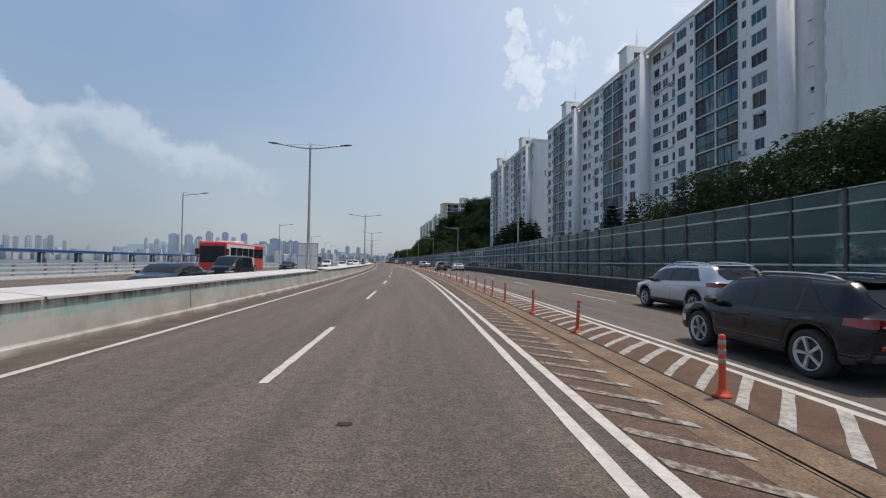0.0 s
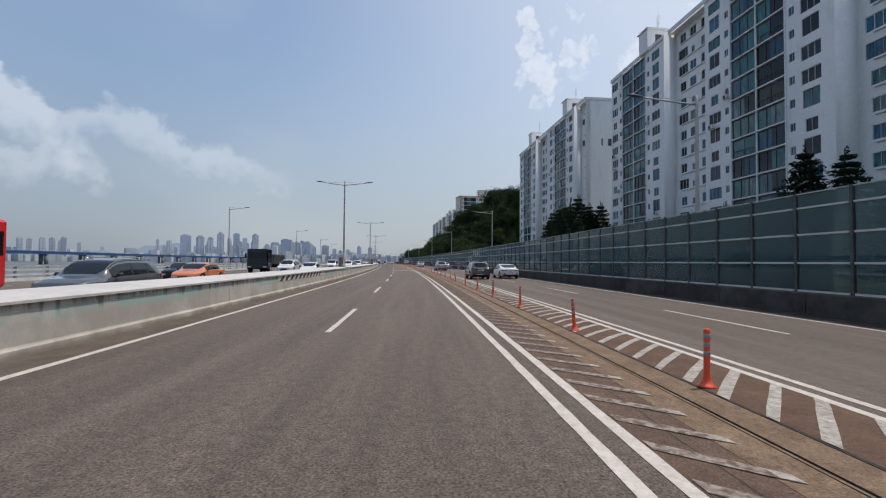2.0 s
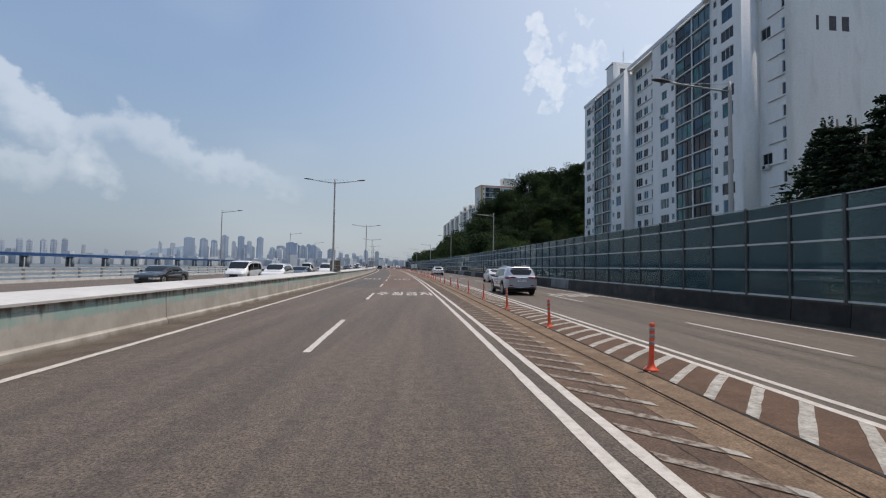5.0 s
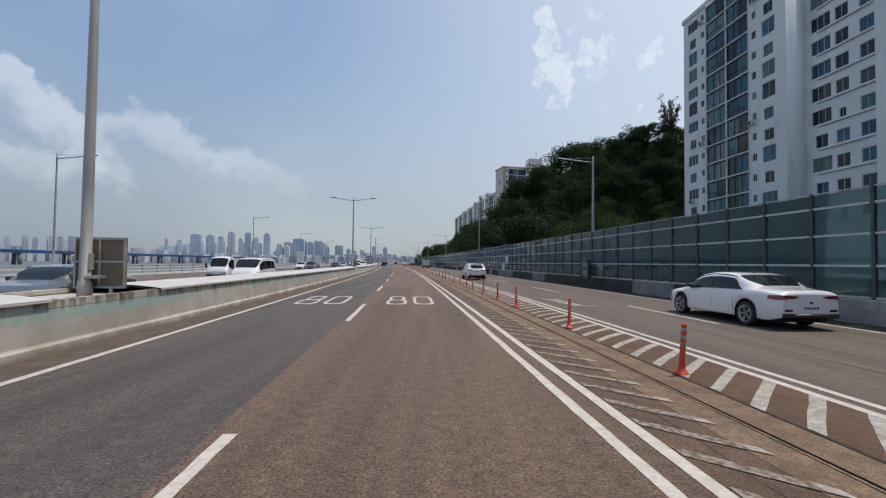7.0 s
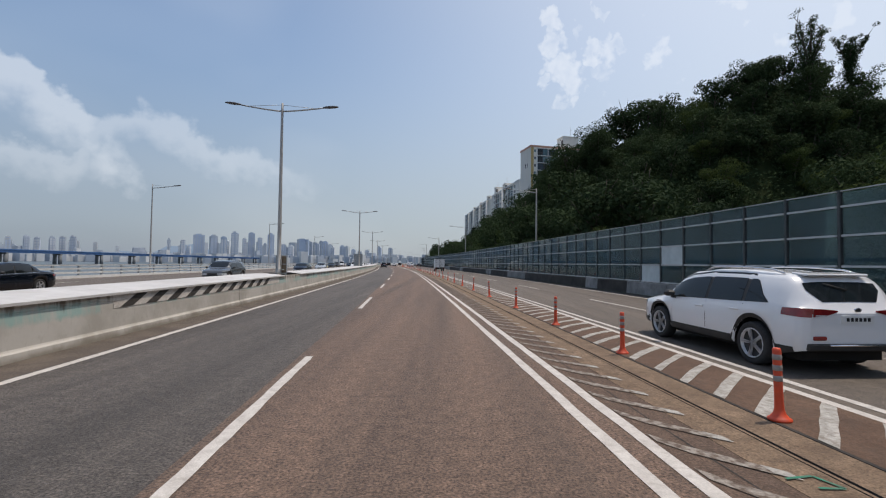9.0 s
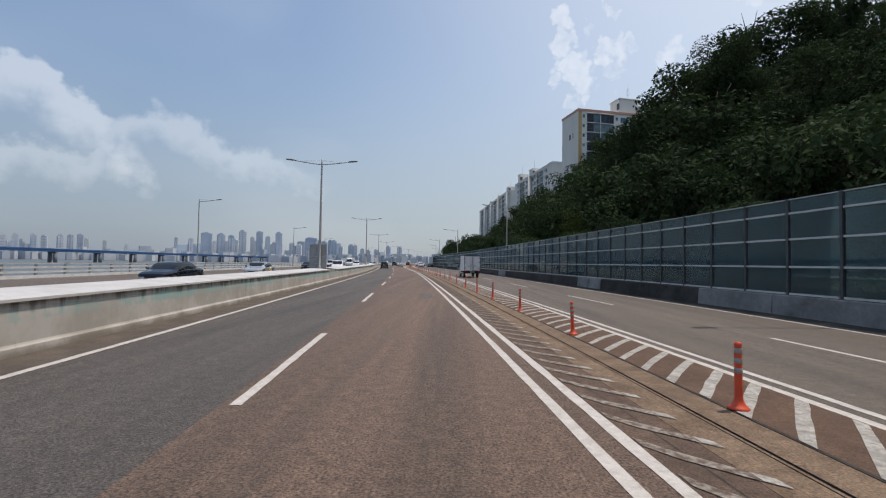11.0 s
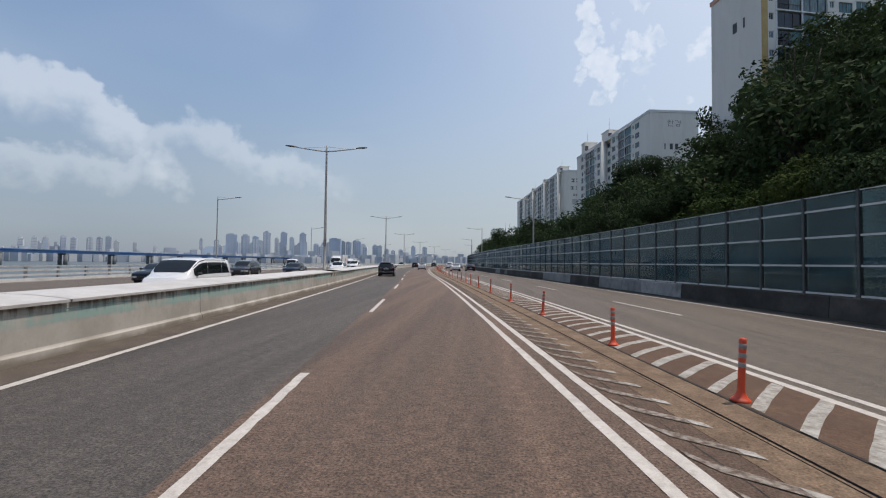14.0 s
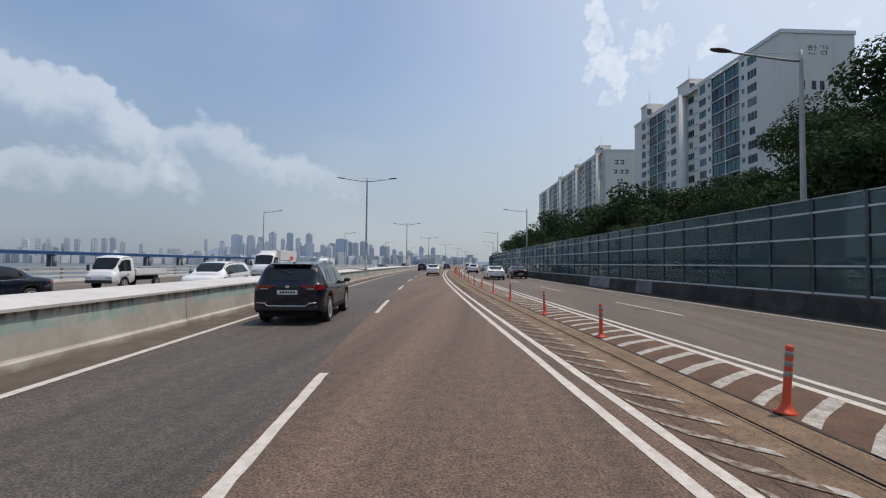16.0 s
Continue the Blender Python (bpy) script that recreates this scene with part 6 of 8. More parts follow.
def plant_trees():
    rng = random.Random(17)
    kinds = [broadleaf(9.5, 31, "leaf_mid", "full broadleaf tree with dense dark green crown", full=1.6),
             broadleaf(11.0, 32, "leaf_mid", "tall broadleaf tree with open dark green crown", bare=3),
             broadleaf(8.0, 33, "leaf_light", "broadleaf tree with lighter green crown"),
             broadleaf(9.0, 34, "leaf_mid", "spreading broadleaf tree with dark green crown", full=1.6),
             broadleaf(9.5, 35, "leaf_mid", "full broadleaf tree on the wooded slope", full=0.40),
             broadleaf(10.5, 36, "leaf_mid", "tall broadleaf tree on the wooded slope", bare=3, full=0.40),
             broadleaf(9.0, 37, "leaf_mid", "spreading broadleaf tree on the wooded slope", full=0.40)]
    used = [False] * len(kinds)

    def plant(k, v, o, s=1.0, dz=0.0):
        p = at(v, o, hill(v, o) - 0.3 + dz)
        m = Matrix.Translation(p) @ pose(0, 0, 0, rng.uniform(-5, 5), rng.uniform(-5, 5), rng.uniform(0, 360)) @ Matrix.Diagonal((s * rng.uniform(0.9, 1.15), s * rng.uniform(0.9, 1.15), s, 1))
        if not used[k]:
            used[k] = True
            kinds[k].matrix_basis = m
            return kinds[k]
        ob = copy_thing(kinds[k], m)
        ob.matrix_basis = m
        return ob

    # the wooded slope, row behind row
    for o, step, jit in ((17.5, 5.2, 1.4), (23.0, 5.0, 2.0), (29.5, 5.6, 2.2), (36.5, 6.0, 2.4), (44.0, 6.2, 2.6), (52.0, 6.6, 3.0), (60.0, 8.0, 3.0), (68.0, 9.0, 3.0)):
        v = 202.0 if o < 30 else 200.0
        end = 450 if o < 26 else (372 if o < 32 else (322 if o < 55 else 278))
        while v < end:
            k = rng.choice((0, 0, 1, 3, 3, 3)) if o < 20 and v < 330 else rng.choice((4, 4, 5, 6, 6, 2 if o < 26 and v < 330 else 4))
            s = rng.uniform(0.75, 1.12) * (0.62 if o < 20 else 1.0)
            if v < 246 and o > 33:
                s *= 0.68
            if v > 330:
                s *= 0.95
            if o < 20 and v > 372:
                s *= 0.9
            if 294 < v < 336 and o < 48:
                s *= 0.76
            plant(k, v + rng.uniform(-1, 1), o + rng.uniform(-jit, jit), s)
            v += step * rng.uniform(0.8, 1.25)
    # ragged tall trees on the crest, wrapped in creepers
    for v, o, h, seed in ((222.0, 64.0, 14.0, 51), (222.0, 71.0, 11.5, 52), (240.0, 50.0, 9.5, 53), (268.0, 40.0, 9.0, 54)):
        ragged_tree(h, seed).matrix_basis = Matrix.Translation(at(v, o, hill(v, o) - 0.3))
    # the end of the slope, closely grown
    for _ in range(80):
        v, o = rng.uniform(196, 232), rng.uniform(22, 72)
        plant(rng.choice((4, 4, 6, 6, 2)), v, o, rng.uniform(0.5, 0.72) if hill(v, o) > 3 else rng.uniform(0.35, 0.5))
    for v, o, k, h in ((292, 18.5, 0, 0.85), (295.5, 20, 3, 0.8), (289, 20.5, 3, 0.85), (316, 18.5, 3, 0.7), (320, 30, 0, 0.95), (315, 27, 3, 0.9), (325, 33, 0, 1.0), (311, 31, 3, 1.0), (328, 28, 0, 0.8), (306, 29, 3, 1.05), (318, 36, 0, 1.1), (332, 24, 3, 0.65), (324, 24, 0, 0.7), (310, 24, 0, 0.8), (303, 21, 3, 0.75), (250, 36, 1, 1.25), (257, 34, 0, 1.3), (246, 40, 0, 1.2)):
        plant(k, v, o, h)
    # yellowish shrubs behind the barrier
    for _ in range(26):
        plant(2, rng.uniform(186, 222), rng.uniform(15.8, 21), rng.uniform(0.32, 0.5))
    # garden trees in front of the blocks
    for v, o, k, s in ((26, 22, 0, 0.95), (31, 24, 3, 1.0), (33, 21, 0, 0.75), (31, 28, 3, 0.9), (21, 24, 0, 1.05), (16, 21, 3, 1.0), (10, 23, 0, 1.1), (29, 19, 2, 0.55),
                       (188, 20, 2, 0.55), (193, 22, 0, 0.6), (198, 19, 2, 0.62), (160, 19, 0, 0.60), (165, 20, 3, 0.72), (171, 20, 2, 0.80), (177, 21, 0, 0.75), (168, 22, 2, 0.85), (174, 19, 2, 0.72)):
        plant(k, v, o, s)
    c = conifer(8.2, 41, "dark pointed conifer behind the noise barrier")
    spots = ((70.5, 35, 1.45), (69.5, 38.0, 1.42), (62, 32, 0.75), (115, 33.0, 1.76), (118, 36.5, 1.62), (111.5, 30, 1.5), (113, 36.5, 1.55), (108.5, 27.5, 1.15), (121, 38.5, 1.4), (124, 37.0, 1.1), (106, 25, 0.8), (104, 29, 0.9), (80, 35, 1.0), (113, 27.5, 1.35), (116.5, 30, 1.5), (110, 25.5, 1.1), (119, 32, 1.6), (308, 27, 1.45), (313, 29, 1.2))
    for i, (v, o, s) in enumerate(spots):
        p = at(v, o, hill(v, o) - 0.1)
        m = Matrix.Translation(p) @ pose(0, 0, 0, 0, 0, rng.uniform(0, 360)) @ Matrix.Diagonal((s * 1.4, s * 1.4, s, 1))
        if i == 0:
            c.matrix_basis = m
        else:
            ob = copy_thing(c, m)
            ob.matrix_basis = m
    # creepers and scrub that cover the slope
    bm = bmesh.new()
    for q in range(12500):
        v, o = (rng.uniform(197, 420), 14.8 + 60 * rng.random() ** 1.3) if q < 4500 else (rng.uniform(190, 262), 14.8 + 60 * rng.random())
        if v > 330 and o > 30:
            continue
        z = hill(v, o)
        p = at(v, o, z + 0.5)
        r = rng.uniform(0.6, 1.5)
        leaves(bm, p, (r * 1.2, r * 1.2, 0.8), 12, 0.25, rng)
    tagged(mesh_ob("undergrowth", bm, M["leaf_mid"]), "dense creepers and scrub covering the wooded slope", "undergrowth", kind="stuff")


plant_trees()


# ---- vehicles ----
def interp(tab, x):
    return float(np.interp(x, [p[0] for p in tab], [p[1] for p in tab]))


class Shape:
    """A body's surface: sections across it, from its profiles. x runs from the tail (0) to the nose."""

    def __init__(self, L, W, top, belt, width, wheels, wr, sill=0.30, tumble=0.30):
        self.L, self.W, self.top, self.belt, self.width = L, W, top, belt, width
        self.wheels, self.wr, self.sill, self.tumble = wheels, wr, sill, tumble

    def bottom(self, x):
        z = self.sill + 0.10 * max(0, 1 - x / 0.35) + 0.02 * max(0, 1 - (self.L - x) / 0.35)
        R = self.wr + 0.075
        for c in self.wheels:
            if abs(x - c) < R:
                z = max(z, self.wr + math.sqrt(R * R - (x - c) ** 2))
        return z

    def section(self, x):
        zt = interp(self.top, x)
        zb = self.bottom(x)
        bl = min(interp(self.belt, x), zt - 0.015)
        zb = min(zb, bl - 0.12)
        w = interp(self.width, x) * self.W / 2
        g = zt - bl
        k = min(1.0, g / 0.28)
        pts = [(w * 0.955, zb), (w * 0.99, zb + 0.05), (w, zb + 0.42 * (bl - zb)), (w * 0.992, bl - 0.10), (w * 0.962, bl)]
        for ya, yh, za, zh in ((0.945, 0.90, 0.08, 0.30), (0.90, 0.75, 0.45, 0.60), (0.84, 0.58, 0.80, 0.80), (0.77, 0.40, 0.945, 0.92), (0.42, 0.20, 0.99, 0.98), (0.0, 0.0, 1.0, 1.0)):
            y = w * (yh + (ya - yh) * k)
            if 0 < ya < 0.945:
                y -= k * (self.tumble - 0.30) * g * (za if za < 0.95 else 0.5)
            pts.append((y, bl + g * (zh + (za - zh) * k)))
        return pts

    def stations(self):
        xs = {0.0, 0.02, 0.06, 0.12, self.L, self.L - 0.02, self.L - 0.06, self.L - 0.13}
        xs |= {self.L * k / 34 for k in range(35)}
        R = self.wr + 0.075
        for c in self.wheels:
            xs |= {c + R * math.cos(math.pi * k / 12) * 0.9999 for k in range(13)} | {c - R - 0.002, c + R + 0.002}
        xs |= {p[0] for p in self.top}
        return sorted(x for x in xs if 0 <= x <= self.L)

    def body(self):
        bm = bmesh.new()
        rows = []
        for x in self.stations():
            s = self.section(x)
            ring = [bm.verts.new((x, -y, z)) for y, z in s] + [bm.verts.new((x, y, z)) for y, z in s[-2::-1]]
            rows.append(ring)
        for a, b in zip(rows, rows[1:]):
            for k in range(len(a) - 1):
                f = bm.faces.new((a[k], b[k], b[k + 1], a[k + 1]))
                f.smooth = True
        bm.faces.new(rows[0])
        bm.faces.new(rows[-1][::-1])
        bmesh.ops.remove_doubles(bm, verts=bm.verts, dist=0.0005)
        bmesh.ops.recalc_face_normals(bm, faces=bm.faces)
        return bm

    def side_at(self, x, f):
        """y and z at a share f of the way from the belt to the roof edge."""
        s = self.section(x)[4:9]
        t = f * 4
        k = min(3, int(t))
        r = t - k
        return s[k][0] + (s[k + 1][0] - s[k][0]) * r, s[k][1] + (s[k + 1][1] - s[k][1]) * r

    def side_patch(self, x0, x1, f0, f1, sgn, off=0.008, n=10, slant=0.0):
        bm = bmesh.new()
        rows = []
        for i in range(n + 1):
            row = []
            for f in (f0, (2 * f0 + f1) / 3, (f0 + 2 * f1) / 3, f1):
                x = x0 + (x1 - x0) * i / n + slant * (f - f0) * (1 - i / n)
                y, z = self.side_at(x, f)
                row.append(bm.verts.new((x, sgn * (y + off), z + 0.002)))
            rows.append(row)
        for a, b in zip(rows, rows[1:]):
            for k in range(3):
                q = (a[k], b[k], b[k + 1], a[k + 1])
                bm.faces.new(q if sgn < 0 else q[::-1]).smooth = True
        return bm

    def low_at(self, x, z):
        """Half width of the flank at height z."""
        s = self.section(x)[:5]
        return float(np.interp(z, [p[1] for p in s], [p[0] for p in s]))

    def flank_patch(self, x0, x1, z0, z1, sgn, off=0.006, n=6):
        bm = bmesh.new()
        rows = []
        for i in range(n + 1):
            x = x0 + (x1 - x0) * i / n
            a, b = (z0(x), z1(x)) if callable(z0) else (z0, z1)
            back = 0.014 * max(0.0, 1 - x / 0.16)
            rows.append([bm.verts.new((x - back, sgn * (self.low_at(x, z) + off), z)) for z in (a, (a + b) / 2, b)])
        for a, b in zip(rows, rows[1:]):
            for k in range(2):
                bm.faces.new((a[k], b[k], b[k + 1], a[k + 1])).smooth = True
        bmesh.ops.recalc_face_normals(bm, faces=bm.faces)
        return bm

    def top_patch(self, x0, x1, share_y=0.93, off=0.008, n=8):
        """Glass over the sloping top between two stations (front or rear screen)."""
        bm = bmesh.new()
        rows = []
        for i in range(n + 1):
            x = x0 + (x1 - x0) * i / n
            s = self.section(x)
            e = 0.01
            dz = (interp(self.top, min(self.L, x + e)) - interp(self.top, max(0, x - e))) / (2 * e)
            nx, nz = -dz / math.hypot(1, dz), 1 / math.hypot(1, dz)
            y8, z8 = s[8]
            pts = [(-y8 * share_y * 1.06, z8), (-s[9][0], s[9][1]), (0, s[10][1]), (s[9][0], s[9][1]), (y8 * share_y * 1.06, z8)]
            rows.append([bm.verts.new((x + nx * off, y, z + nz * off)) for y, z in pts])
        for a, b in zip(rows, rows[1:]):
            for k in range(4):
                bm.faces.new((a[k], b[k], b[k + 1], a[k + 1])).smooth = True
        bmesh.ops.recalc_face_normals(bm, faces=bm.faces)
        return bm


def wheel_meshes():
    bm = bmesh.new()
    lathe(bm, [(0.66, -0.30), (0.90, -0.33), (0.975, -0.27), (1.0, -0.15), (1.0, 0.15), (0.975, 0.27), (0.90, 0.33), (0.66, 0.30), (0.66, -0.30)], 28, 0, "y", caps=False)
    ty = bpy.data.meshes.new("tyre")
    bm.to_mesh(ty)
    bm.free()
    ty.materials.append(M["tyre"])
    bm = bmesh.new()
    lathe(bm, [(0.665, 0.10), (0.70, 0.30), (0.70, 0.325), (0.655, 0.33), (0.64, 0.20), (0.12, 0.16), (0.12, 0.27), (0.03, 0.28)], 24, 0, "y", caps=False)
    for f in bm.faces:
        c = f.calc_center_median()
        if 0.2 < math.hypot(c.x, c.z) < 0.62:
            f.material_index = 1
    for k in range(5):
        for s in (-0.13, 0.13):
            m = Matrix.Rotation(2 * math.pi * k / 5 + s, 4, "Y")
            add_box(bm, 0.08, 0.67, 0.20, 0.30, -0.042, 0.042, 0, m @ Matrix.Rotation(-s * 0.6, 4, "Y"))
    rm = bpy.data.meshes.new("rim")
    bm.to_mesh(rm)
    bm.free()
    rm.materials.append(M["rim"])
    rm.materials.append(M["black_plastic"])
    return ty, rm


TYRE, RIM = wheel_meshes()


def add_wheels(t, xs, half, r, names="wheel", dual=False):
    for x in xs:
        for s in (-1, 1):
            w = new("wheel", TYRE)
            w.name = "wheel"
            w.parent = t
            k = 1.9 if dual and x < 2.5 else 1.0
            w.matrix_basis = Matrix.Translation((x, s * (half - 0.115 * k), r)) @ Matrix.Diagonal((r, r * k, r, 1)) @ (Matrix.Identity(4) if s > 0 else Matrix.Rotation(math.pi, 4, "Z"))
            share("rim", RIM, w, Matrix.Identity(4))


def finish_car(t, sh, mt, doors, screens, rear, trim="black_plastic", rails=False, plate_z=0.75, handles=True, cladding=True, chrome_line=False, bright_trim=False, lamp=0.25):
    """Glass, lamps, trim and wheels for a car-like body."""
    b = part("body", sh.body(), M[mt], t)
    L, W = sh.L, sh.W
    part("windscreen", sh.top_patch(*screens[0]), M["car_glass"], t)
    part("rear_window", sh.top_patch(*screens[1]), M["car_glass"], t)
    for s in (-1, 1):
        part("pillar_trim", sh.side_patch(doors[0][0] - 0.02, doors[-1][1], 0.12, 0.91, s, 0.005, 16, 0.60), M["black_plastic"], t)
        for q, (x0, x1) in enumerate(doors):
            part("side_window", sh.side_patch(x0, x1, 0.13, 0.90, s, slant=0.0 if q else 0.60), M["car_glass"], t)
        if chrome_line:
            part("window_trim", sh.side_patch(doors[0][0] - 0.05, doors[-1][1] + 0.05, 0.06, 0.11, s, 0.011), M["chrome"], t, "bright window trim")
        if bright_trim:
            part("quarter_trim", sh.side_patch(doors[0][0] - 0.14, doors[0][0] - 0.02, 0.25, 0.75, s, 0.011, 4), M["chrome"], t, "silver trim on the rear pillar")
        for x0, x1 in doors[-2:]:
            if handles:
                bm = bmesh.new()
                zb = interp(sh.belt, x0) - 0.14
                y = sh.low_at(x0 + 0.12, zb)
                add_box(bm, x0 + 0.02, x0 + 0.24, s * (y + 0.002) - 0.016, s * (y + 0.002) + 0.016, zb, zb + 0.035, 0, None, 0.008)
                part("door_handle", bm, M[mt], t)
            # shut line behind each door
            part("door_gap", sh.flank_patch(x0 - 0.05, x0 - 0.038, sh.sill + 0.16, interp(sh.belt, x0) - 0.01, s, 0.004, 1), M["door_gap"], t)
        x = doors[-1][1] - 0.18
        zb = interp(sh.belt, x)
        y = sh.section(x)[4][0]
        bm = bmesh.new()
        add_box(bm, x - 0.09, x + 0.10, s * y + (0.04 if s > 0 else -0.24), s * y + (0.24 if s > 0 else -0.04), zb + 0.03, zb + 0.16, 0, None, 0.045)
        add_box(bm, x - 0.02, x + 0.06, min(s * y * 0.97, s * (y + 0.08)), max(s * y * 0.97, s * (y + 0.08)), zb - 0.01, zb + 0.05)
        part("door_mirror", bm, M["black_plastic"], t)
        # lamps wrap round the corners
        z0, z1, dep = rear
        zm = z0 + 0.55 * (z1 - z0)
        part("tail_lamp", sh.flank_patch(0.0, dep, lambda x: z0 + lamp * (zm - z0) * (x / dep) ** 1.5, lambda x: z1 - lamp * (z1 - zm - 0.015) * (x / dep) ** 1.5, s, 0.010, 14), M["red_lamp"], t)
        y = sh.low_at(0.0, zm)
        bm = bmesh.new()
        poly = [(y * 0.985, z0 + 0.005), (y * 0.985, z1 - 0.005), (y * 0.72, z1 - 0.012), (y * 0.46, z1 - 0.03), (y * 0.44, z1 - 0.05), (y * 0.66, z0 + 0.035)]
        rear_f = [bm.verts.new((-0.014, s * a, b)) for a, b in poly]
        front_f = [bm.verts.new((0.02, s * a, b)) for a, b in poly]
        bm.faces.new(rear_f), bm.faces.new(front_f[::-1])
        for k in range(len(poly)):
            bm.faces.new((rear_f[k], front_f[k], front_f[(k + 1) % 6], rear_f[(k + 1) % 6]))
        bmesh.ops.recalc_face_normals(bm, faces=bm.faces)
        part("tail_lamp", bm, M["red_lamp"], t)
        bm = bmesh.new()
        add_box(bm, -0.018, 0.0, min(s * y * 0.70, s * y * 0.95), max(s * y * 0.70, s * y * 0.95), z0 + 0.018, z0 + 0.036)
        part("reversing_lamp", bm, M["clear_lamp"], t)
        # reflector low in the bumper
        bm = bmesh.new()
        yb = sh.low_at(0.0, 0.5)
        add_box(bm, -0.022, 0.01, min(s * yb * 0.68, s * yb * 0.96), max(s * yb * 0.68, s * yb * 0.96), sh.sill + 0.25, sh.sill + 0.31, 0, None, 0.01)
        part("reflector", bm, M["red_lamp"], t)
        zf = interp(sh.top, L) - 0.04
        part("headlamp", sh.flank_patch(L - 0.42, L - 0.015, min(zf, 0.82) - 0.13, min(zf, 0.82), s, 0.010, 5), M["clear_lamp"], t)
        bm = bmesh.new()
        y = sh.low_at(L, zf - 0.08)
        add_box(bm, L - 0.005, L + 0.012, min(s * y * 0.55, s * y * 0.98), max(s * y * 0.55, s * y * 0.98), min(zf, 0.82) - 0.13, min(zf, 0.82) - 0.01, 0, None, 0.004)
        part("headlamp", bm, M["clear_lamp"], t)
        if cladding:
            z_at = lambda x: sh.bottom(x) - 0.004
            z_up = lambda x: max(sh.bottom(x) + 0.07, sh.sill + 0.13)
            part("side_cladding", sh.flank_patch(0.16, L - 0.10, z_at, z_up, s, 0.007, 60), M[trim], t)
        if rails:
            bm = bmesh.new()
            x0, x1 = screens[1][1] + 0.25, screens[0][0] - 0.35
            pts = [Vector((x0 + (x1 - x0) * k / 8, s * sh.section(x0 + (x1 - x0) * k / 8)[8][0] * 0.97, sh.section(x0 + (x1 - x0) * k / 8)[8][1] + (0.015 if k in (0, 8) else 0.065))) for k in range(9)]
            add_pipe(bm, pts, 0.016)
            part("roof_rail", bm, M["chrome"], t)
    # tail: bumper, plate; nose: grille
    bm = bmesh.new()
    y = sh.low_at(0.05, 0.5) * 0.95
    add_box(bm, -0.030, 0.08, -y, y, sh.sill + 0.09, sh.sill + 0.20, 0, None, 0.02)
    part("rear_bumper", bm, M[trim], t)
    bm = bmesh.new()
    zt = sh.sill + 0.205
    ends_ = [(-y * 0.96, zt + 0.085), (-y * 0.72, zt + 0.07), (-y * 0.60, zt), (y * 0.60, zt), (y * 0.72, zt + 0.07), (y * 0.96, zt + 0.085)]
    if not bright_trim:
        ends_ = [(-y * 0.6, zt - 0.03), (y * 0.6, zt - 0.03)]
    add_pipe(bm, [(-0.03, a, b) for a, b in ends_], 0.017)
    # badge on the tailgate
    lathe(bm, [(0.045, 0.0), (0.05, 0.006), (0.04, 0.012)], 14, 0, "z", (0, 0, 0))
    for v in bm.verts:
        if abs(v.co.x) < 0.06 and abs(v.co.y) < 0.06 and v.co.z < 0.02:
            v.co = Vector((-0.004 - v.co.z, v.co.y * 1.3, plate_z + 0.20 + v.co.x * 0.7))
    part("bumper_trim", bm, M["chrome"], t, "silver bumper trim and badge")
    pl = bmesh.new()
    add_box(pl, -0.012, 0.004, -0.26, 0.26, plate_z, plate_z + 0.115)
    plate = part("number_plate", pl, M["plate"], t)
    bm = bmesh.new()
    for k in range(6):
        add_box(bm, -0.0145, -0.011, -0.20 + 0.068 * k, -0.155 + 0.068 * k, plate_z + 0.03, plate_z + 0.085)
    part("plate_bar", bm, M["door_gap"], plate)
    bm = bmesh.new()
    zf = min(0.78, interp(sh.top, L) - 0.06)
    y = sh.low_at(L, 0.55) * 0.9
    add_box(bm, L - 0.02, L + 0.018, -y * 0.55, y * 0.55, zf - 0.20, zf, 0, None, 0.01)
    add_box(bm, L - 0.02, L + 0.018, -y * 0.8, y * 0.8, sh.sill + 0.06, sh.sill + 0.22, 0, None, 0.01)
    part("grille", bm, M["black_plastic"], t)
    bm = bmesh.new()
    add_box(bm, 0.25, L - 0.25, -W / 2 + 0.26, W / 2 - 0.26, 0.20, 0.72)
    part("underbody", bm, M["under"], t)
    # rear wiper and aerial
    bm = bmesh.new()
    x = screens[1][0] + 0.10
    s = sh.section(x)
    add_tube(bm, (x - 0.02, -0.05, s[10][1] + 0.02), (x + 0.05, 0.28, sh.section(x + 0.06)[10][1] + 0.02), 0.010, 0.008, 5)
    part("wiper", bm, M["black_plastic"], t)
    bm = bmesh.new()
    x = screens[1][1] + 0.35
    z = sh.section(x)[10][1]
    add_box(bm, x - 0.09, x + 0.06, -0.025, 0.025, z - 0.01, z + 0.05, 0, None, 0.02)
    part("roof_aerial", bm, M["black_plastic"], t)
    add_wheels(t, sh.wheels, W / 2, sh.wr)
    return t


